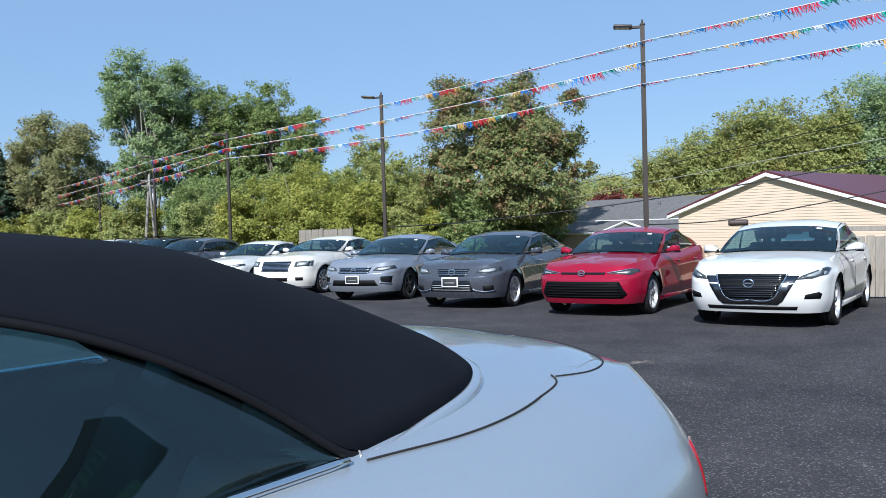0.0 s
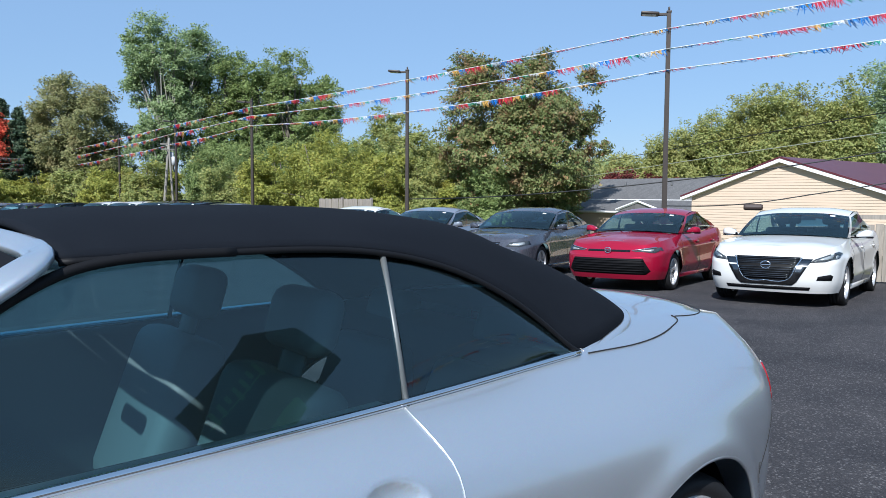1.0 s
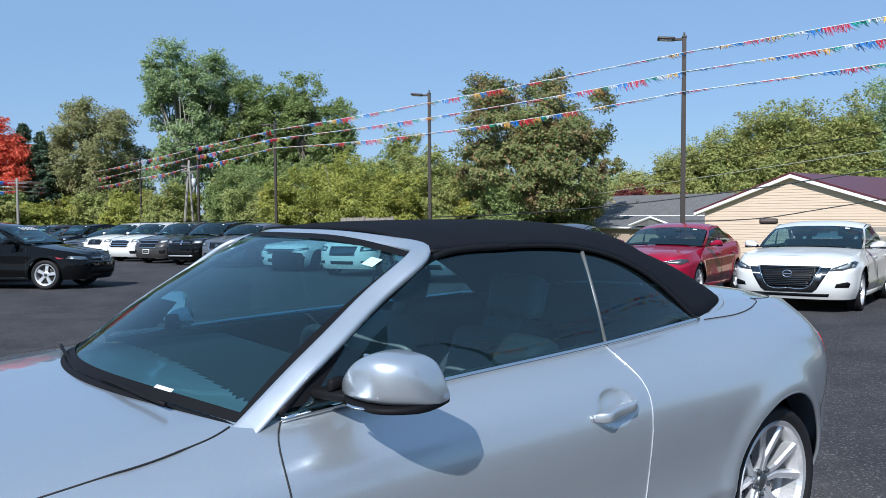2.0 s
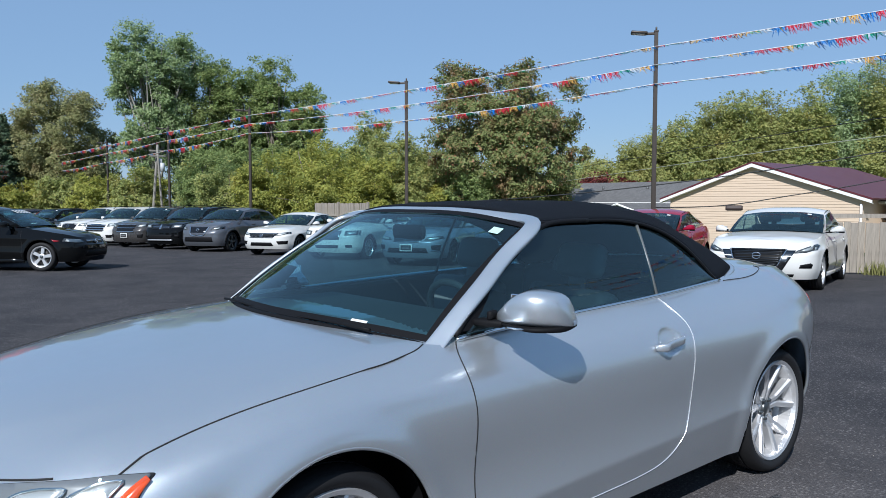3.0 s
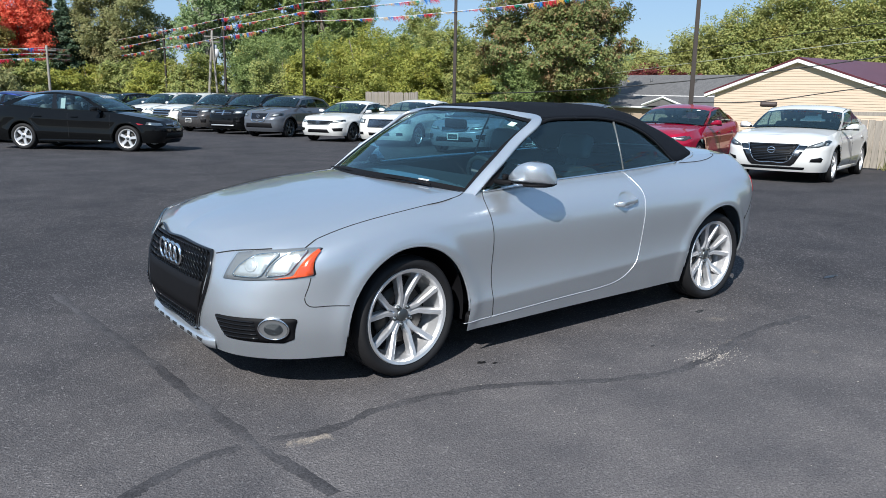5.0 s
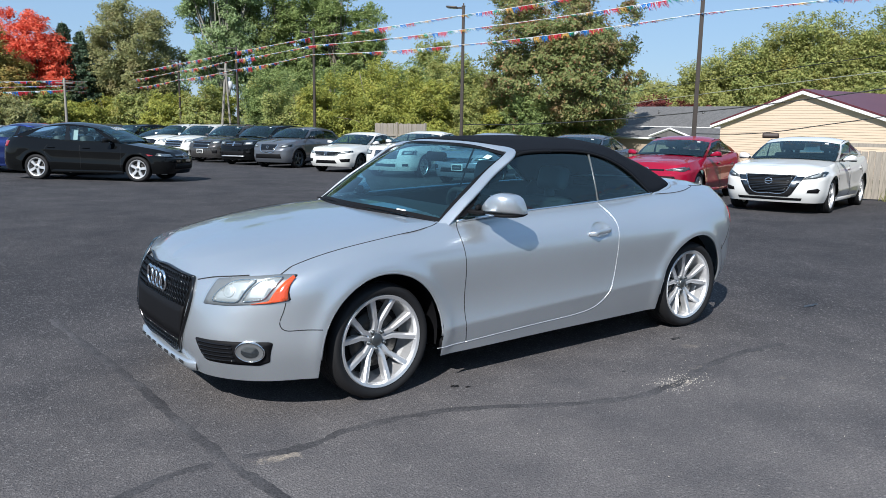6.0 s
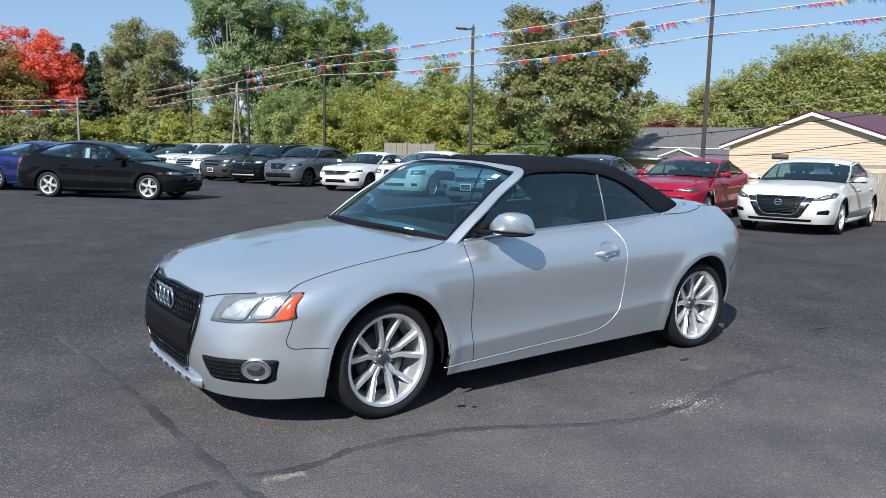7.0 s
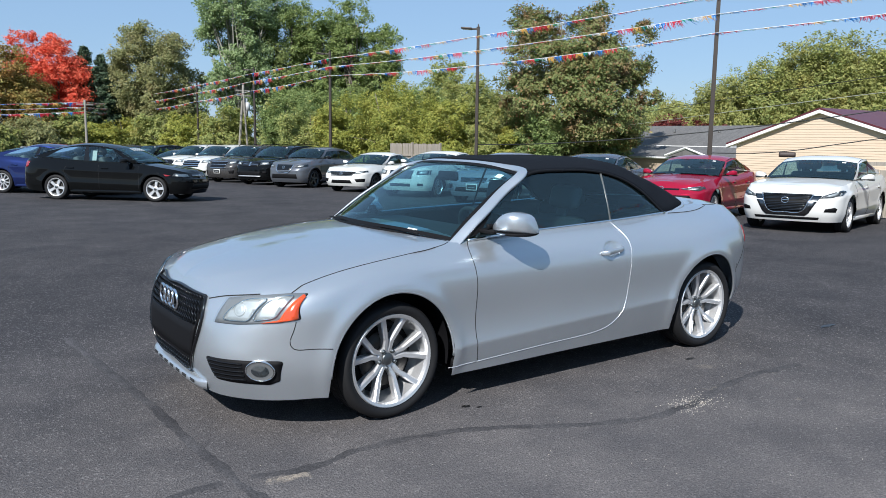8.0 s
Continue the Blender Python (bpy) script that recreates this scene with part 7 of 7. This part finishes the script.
spruce("dark narrow spruce tree at the wood's edge", 10.55, 70.0, 9.3, 6.6, 8)
spruce("dark narrow spruce tree beside another", 11.5, 68.0, 8.5, 5.4, 9)
spruce("dark spruce tree standing behind two others", 13.0, 72.0, 7.6, 6.6, 91)
TALL = [("tall grey-green cottonwood with pale trunks", 20.5, 59.2, 14.9, 7.4, L_COTTON, "fan", 62000, 3, PALEBARK, 3, .30, 130, .80),
        ("tall green tree with open crown", 24.4, 58.5, 13.7, 5.8, L_DARK, "tall", 50000, 4, BARK, 2, .10, 100, .9),
        ("tall green tree with thin open crown", 27.0, 57.0, 12.9, 5.8, L_DARK, "tall", 50000, 41, BARK, 2, .10, 100, .9),
        ("tall dark green tree with open crown", 29.3, 55.5, 13.1, 5.4, L_DARK, "tall", 50000, 5, BARK, 2, .10, 100, .85),
        ("dark green tree with a thinning crown", 31.0, 53.8, 11.9, 4.4, L_DARK, "egg", 34000, 6, BARK, 1, .1, 80, .9),
        ("olive-brown oak with dense round crown", 16.1, 68.3, 11.6, 9.0, L_OAK, "oval", 90000, 7, BARK, 1, .08, 190, .85),
        ("scarlet maple in autumn colour", 7.75, 70.0, 10.9, 7.0, L_RED, "egg", 70000, 10, BARK, 1, .16, 130, .9),
        ("olive-brown tree turning colour", 3.6, 66.0, 8.6, 6.4, L_ORANGE, "round", 44000, 11, BARK, 1, .1, 110, .9),
        ("orange-brown tree turning colour", 5.6, 65.0, 6.4, 4.6, L_ORANGE, "round", 26000, 12, BARK, 1, .06, 80, .95),
        ("dark olive tree below the scarlet one", 8.2, 66.5, 4.4, 4.4, L_DARK, "round", 20000, 121, BARK, 1, .06, 70, 1.0),
        ("broad maple turning red-brown at the edges", 29.7, 29.2, 9.75, 9.6, L_MAPLE, "oval", 150000, 13, BARK, 2, .10, 210, .74),
        ("olive young tree beside a maple", 25.9, 33.9, 5.4, 4.6, L_WOOD, "round", 40000, 14, BARK, 1, .04, 90, .9),
        ("yellow-green young tree behind shrubs", 27.6, 39.0, 7.2, 3.6, L_WOOD, "egg", 30000, 15, BARK, 1, .08, 70, .85),
        ("green tree behind the shrubs", 31.5, 42.5, 6.2, 5.0, L_WOOD, "egg", 30000, 17, BARK, 1, .05, 80, .9),
        ("dark green tree behind the shrubs", 33.5, 47.5, 7.4, 4.4, L_DARK, "egg", 24000, 16, BARK, 1, .1, 70, .9)]
for label, x, y, t, w, m_, sh, n, sd, bk, tk, br_, bo, gp in TALL:
    tree("tree", label, x, y, t, w, m_, sh, n=n, leaf=.150 if y < 45 else .185, seed=sd, bark=bk, trunks=tk, bare=br_, boughs=bo, gap=gp)
for k, (x, y, t, w, m_) in enumerate([(20.2, 34.6, 4.9, 5.4, L_YELLOW), (23.0, 33.2, 4.3, 4.4, L_YELLOW), (18.4, 36.6, 4.0, 4.4, L_YELLOW), (22.0, 36.6, 5.2, 4.6, L_YELLOW), (24.8, 31.6, 3.8, 3.6, L_WOOD), (27.0, 28.8, 3.2, 4.0, L_DARK), (17.6, 40.0, 3.5, 4.4, L_WOOD), (18.4, 44.0, 4.4, 4.6, L_DARK), (25.6, 30.2, 2.4, 2.6, L_YELLOW),
                                        (19.9, 48.0, 4.6, 4.8, L_WOOD), (16.8, 53.5, 3.8, 4.4, L_WOOD), (15.4, 57.5, 3.6, 5.0, L_YELLOW), (14.0, 61.0, 3.9, 5.0, L_WOOD), (12.5, 64.0, 3.4, 5.0, L_YELLOW), (10.0, 63.0, 2.6, 4.6, L_YELLOW), (7.5, 62.0, 2.9, 4.4, L_WOOD), (4.8, 60.5, 3.0, 4.6, L_OAK), (18.6, 56.5, 4.0, 4.6, L_YELLOW),
                                        (2.0, 59.0, 2.9, 4.6, L_WOOD), (-1.5, 58.0, 3.2, 5.0, L_OAK), (22.0, 52.6, 5.6, 5.0, L_DARK), (25.5, 49.5, 5.6, 5.6, L_DARK), (28.5, 45.5, 5.6, 5.2, L_DARK), (31.8, 39.0, 4.6, 4.6, L_WOOD), (34.8, 35.4, 3.6, 4.2, L_WOOD), (33.2, 29.6, 2.2, 3.4, L_DARK)]):
    tree("shrub", {L_YELLOW: "yellow-green broad shrub", L_DARK: "dark green broad shrub", L_WOOD: "green shrub turning yellow", L_OAK: "olive-brown shrub"}[m_] + " at the edge of the lot", x, y, t, w, m_, "bush", n=34000 if y < 45 else 22000, leaf=.125 if y < 45 else .17, seed=30 + k, bare=.0, boughs=95, gap=.85)
# woods beyond the house
for k, (x, y, t, w, m_) in enumerate([(58, 44, 5.2, 8, L_FAR), (61.5, 41, 7.6, 7, L_FAR), (64, 38.4, 9.8, 7, L_WOOD), (66, 35.6, 11.2, 7, L_FAR), (66, 33.2, 11.9, 6, L_WOOD), (67, 31.0, 11.4, 6, L_FAR), (68, 28.6, 11.8, 6, L_WOOD), (71, 25.8, 14.6, 7, L_COTTON), (71, 22, 14.0, 8, L_FAR), (72, 17, 14.4, 10, L_FAR), (72, 8, 14.6, 12, L_OAK),
                                        (72, 0, 14.8, 12, L_FAR), (58, 48, 4.4, 7, L_OAK), (76, 60, 6.3, 10, L_COTTON), (84, 68, 8.0, 11, L_FAR), (78, 74, 7.6, 10, L_WOOD), (72, 82, 8.6, 12, L_FAR), (62, 80, 8.2, 11, L_DARK), (50, 78, 8.2, 12, L_FAR), (38, 76, 8.0, 12, L_DARK), (90, 54, 7.6, 11, L_FAR), (-6, 72, 9.0, 10, L_OAK), (-14, 72, 9, 11, L_DARK)]):
    tree("tree", {L_WOOD: "yellowing broadleaf tree in the woods", L_OAK: "olive-brown tree in the woods", L_FAR: "olive broadleaf tree in the woods, haze in its leaf colour", L_DARK: "dark green tree in the woods", L_COTTON: "grey-green tree in the woods"}[m_], x, y, t, w, m_, "egg", n=52000, leaf=.215, seed=80 + k, bare=.02, boughs=300, gap=1.3)
for k, (x, y) in enumerate([(50.0, 38.2), (52.0, 35.2)]):
    tree("shrub", "maroon-leaved low tree behind the shed", x, y, 3.7, 4.6, L_MAROON, "round", n=12000, leaf=.22, seed=120 + k, bare=.03, boughs=50)

# ---- marks on the asphalt ----
TAR = mat("crack_sealer", (0.045, 0.044, 0.047), 0.8, spec=0.15)
_v = where(TAR)
_c = ramp(TAR, noise_of(TAR, _v, 3.2, 5, .65), [(0.36, (0.040, 0.0385, 0.041)), (0.64, (0.080, 0.077, 0.080))])
_c = mixc(TAR, 1.0, _c, ramp(TAR, noise_of(TAR, _v, 85, 4, .75), [(0.33, (0.50, 0.50, 0.50)), (0.67, (1.50, 1.49, 1.48))]), "MULTIPLY")
link(TAR, _c, bsdf(TAR).inputs["Base Color"])
bump(TAR, noise_of(TAR, _v, 110, 3), .7, .006)


def tar_line(points, width, seed):
    """A poured crack seal: a low, uneven band of tar."""
    rnd = random.Random(seed)
    p = curve([(x, y, 0) for x, y in points], max(20, int(len(points) * 34)))
    tn = np.gradient(p, axis=0)
    tn /= np.linalg.norm(tn, axis=1)[:, None]
    sd = np.stack([-tn[:, 1], tn[:, 0], 0 * tn[:, 0]], 1)
    ws = [width * (.80 + .55 * noise.noise(Vector((k * .055, seed, 0))) + .35 * noise.noise(Vector((k * .31, seed, 4)))) for k in range(len(p))]
    of = [.02 * noise.noise(Vector((k * .06, seed + 9, 0))) + .008 * noise.noise(Vector((k * .37, seed + 9, 2))) for k in range(len(p))]
    v = []
    for k in range(len(p)):
        for e, z in ((-1, .0006), (-.7, .0020), (.7, .0020), (1, .0006)):
            q = p[k] + sd[k] * (of[k] + e * ws[k] / 2)
            v.append((q[0], q[1], ground_z(q[0], q[1]) + z))
    tagged(new("crack_seal", mesh_of("crack_seal", v, grid_faces(len(p), 4), TAR)), "dark band of tar sealing a crack", "crack seal", "sealed cracks in the lot", "structure")


tar_line([(-2.55, 1.9), (-2.50, 1.07), (-2.43, .15), (-2.41, -.53), (-2.37, -1.16), (-2.30, -1.75)], .075, 1)
tar_line([(-2.30, -1.18), (-2.02, -1.24), (-1.81, -1.20), (-1.55, -1.19), (-1.23, -1.24), (-.93, -1.36), (-.55, -1.57), (-.33, -1.65), (-.10, -1.70), (.35, -1.66), (.75, -1.58), (1.04, -1.55), (1.56, -1.59)], .070, 2)
tar_line([(-2.435, -1.165), (-2.68, -1.20), (-3.0, -1.35)], .07, 3)


# ---- hanging sign behind the camera, seen mirrored in the side glass ----
SIGNBLACK = mat("sign_black", (0.008, 0.008, 0.009), 0.5)
SIGNGREEN = mat("sign_dark_green", (0.010, 0.030, 0.018), 0.45)
LETTER = mat("sign_letter_green", (0.22, 0.66, 0.20), 0.5)


def lot_sign():
    """A slanting box sign on a tall post: dark green face with pale lettering, black ends."""
    sg = thing("lot_sign", "large black box sign with dark green face on a tall post", "sign")
    o, u, v, w = Vector((5.7, -10.3, 8.0)), Vector((-1.2, -2.1, -3.3)), Vector((.5, -.55, -2.1)), Vector((.85, .3, .05))

    def slab(a0, a1, b0, b1, c0, c1):
        p = [o + u * a + v * b + w * c for c in (c0, c1) for b in (b0, b1) for a in (a0, a1)]
        return p, [(0, 1, 3, 2), (4, 6, 7, 5), (0, 4, 5, 1), (2, 3, 7, 6), (0, 2, 6, 4), (1, 5, 7, 3)]

    bx = part("sign_box", slab(0, 1, 0, 1, 0, 1.2), SIGNBLACK, sg, smooth=False)
    part("sign_face", slab(.02, .98, .03, .97, -.02, -.004), SIGNGREEN, bx, smooth=False)
    for k in range(7):
        part("letter_bar", slab(.16 + .10 * k, .20 + .10 * k, .40, .40 + (.30, .16, .26)[k % 3], -.034, -.022), LETTER, bx, smooth=False)
    part("letter_bar", slab(.14, .86, .62, .645, -.034, -.022), LETTER, bx, smooth=False)
    part("lower_panel", slab(.35, .85, 1.15, 1.45, .5, .6), LETTER, sg, smooth=False)
    part("post", tube([(6.2, -12.2, ground_z(6.2, -12.2)), (6.2, -12.2, 5.2)], .14, 10), POLE, sg)


lot_sign()


# dark drips and bits on the asphalt beside the silver car
OIL = mat("oil_spot", (0.012, 0.012, 0.013), 0.35)
for k, (x, y, rx_, ry_) in enumerate([(2.86, -1.09, .11, .03), (1.02, -1.08, .055, .022), (-.92, -.98, .03, .02), (-.86, -1.03, .02, .012), (.13, -1.36, .016, .01)]):
    rnd = random.Random(k)
    n = 18
    ring = [(x + rx_ * math.cos(a) * q, y + ry_ * math.sin(a) * q) for a, q in ((2 * math.pi * i / n, rnd.uniform(.55, 1.15)) for i in range(n))]
    v = [(px, py, ground_z(px, py) + .0022) for px, py in ring] + [(x, y, ground_z(x, y) + .0045)]
    tagged(new("oil_spot", mesh_of("oil_spot", v, [(i, (i + 1) % n, n) for i in range(n)], OIL)), "small dark oil spot on the asphalt", "stain", "oil spots", "structure")
PEBBLE = mat("pale_grit", (0.34, 0.31, 0.27), 0.9)
v, f = [], []
rnd = random.Random(77)
for _ in range(420):
    s_ = rnd.uniform(0, 1)
    x, y = (rnd.gauss(.27, .11), rnd.gauss(-1.68, .05)) if s_ < .55 else (rnd.uniform(-3.2, 3.2), rnd.uniform(-4.2, -.95))
    q = rnd.uniform(.0025, .005)
    z = ground_z(x, y)
    o_ = len(v)
    a = rnd.uniform(0, 6.28)
    v += [(x + q * math.cos(a + t), y + q * math.sin(a + t), z) for t in (0, 2.1, 4.2)] + [(x, y, z + q * 1.1)]
    f += [(o_, o_ + 1, o_ + 3), (o_ + 1, o_ + 2, o_ + 3), (o_ + 2, o_, o_ + 3)]
tagged(new("grit", mesh_of("grit", v, f, PEBBLE, False)), "pale grit and sand scattered on the asphalt", "gravel", kind="stuff")
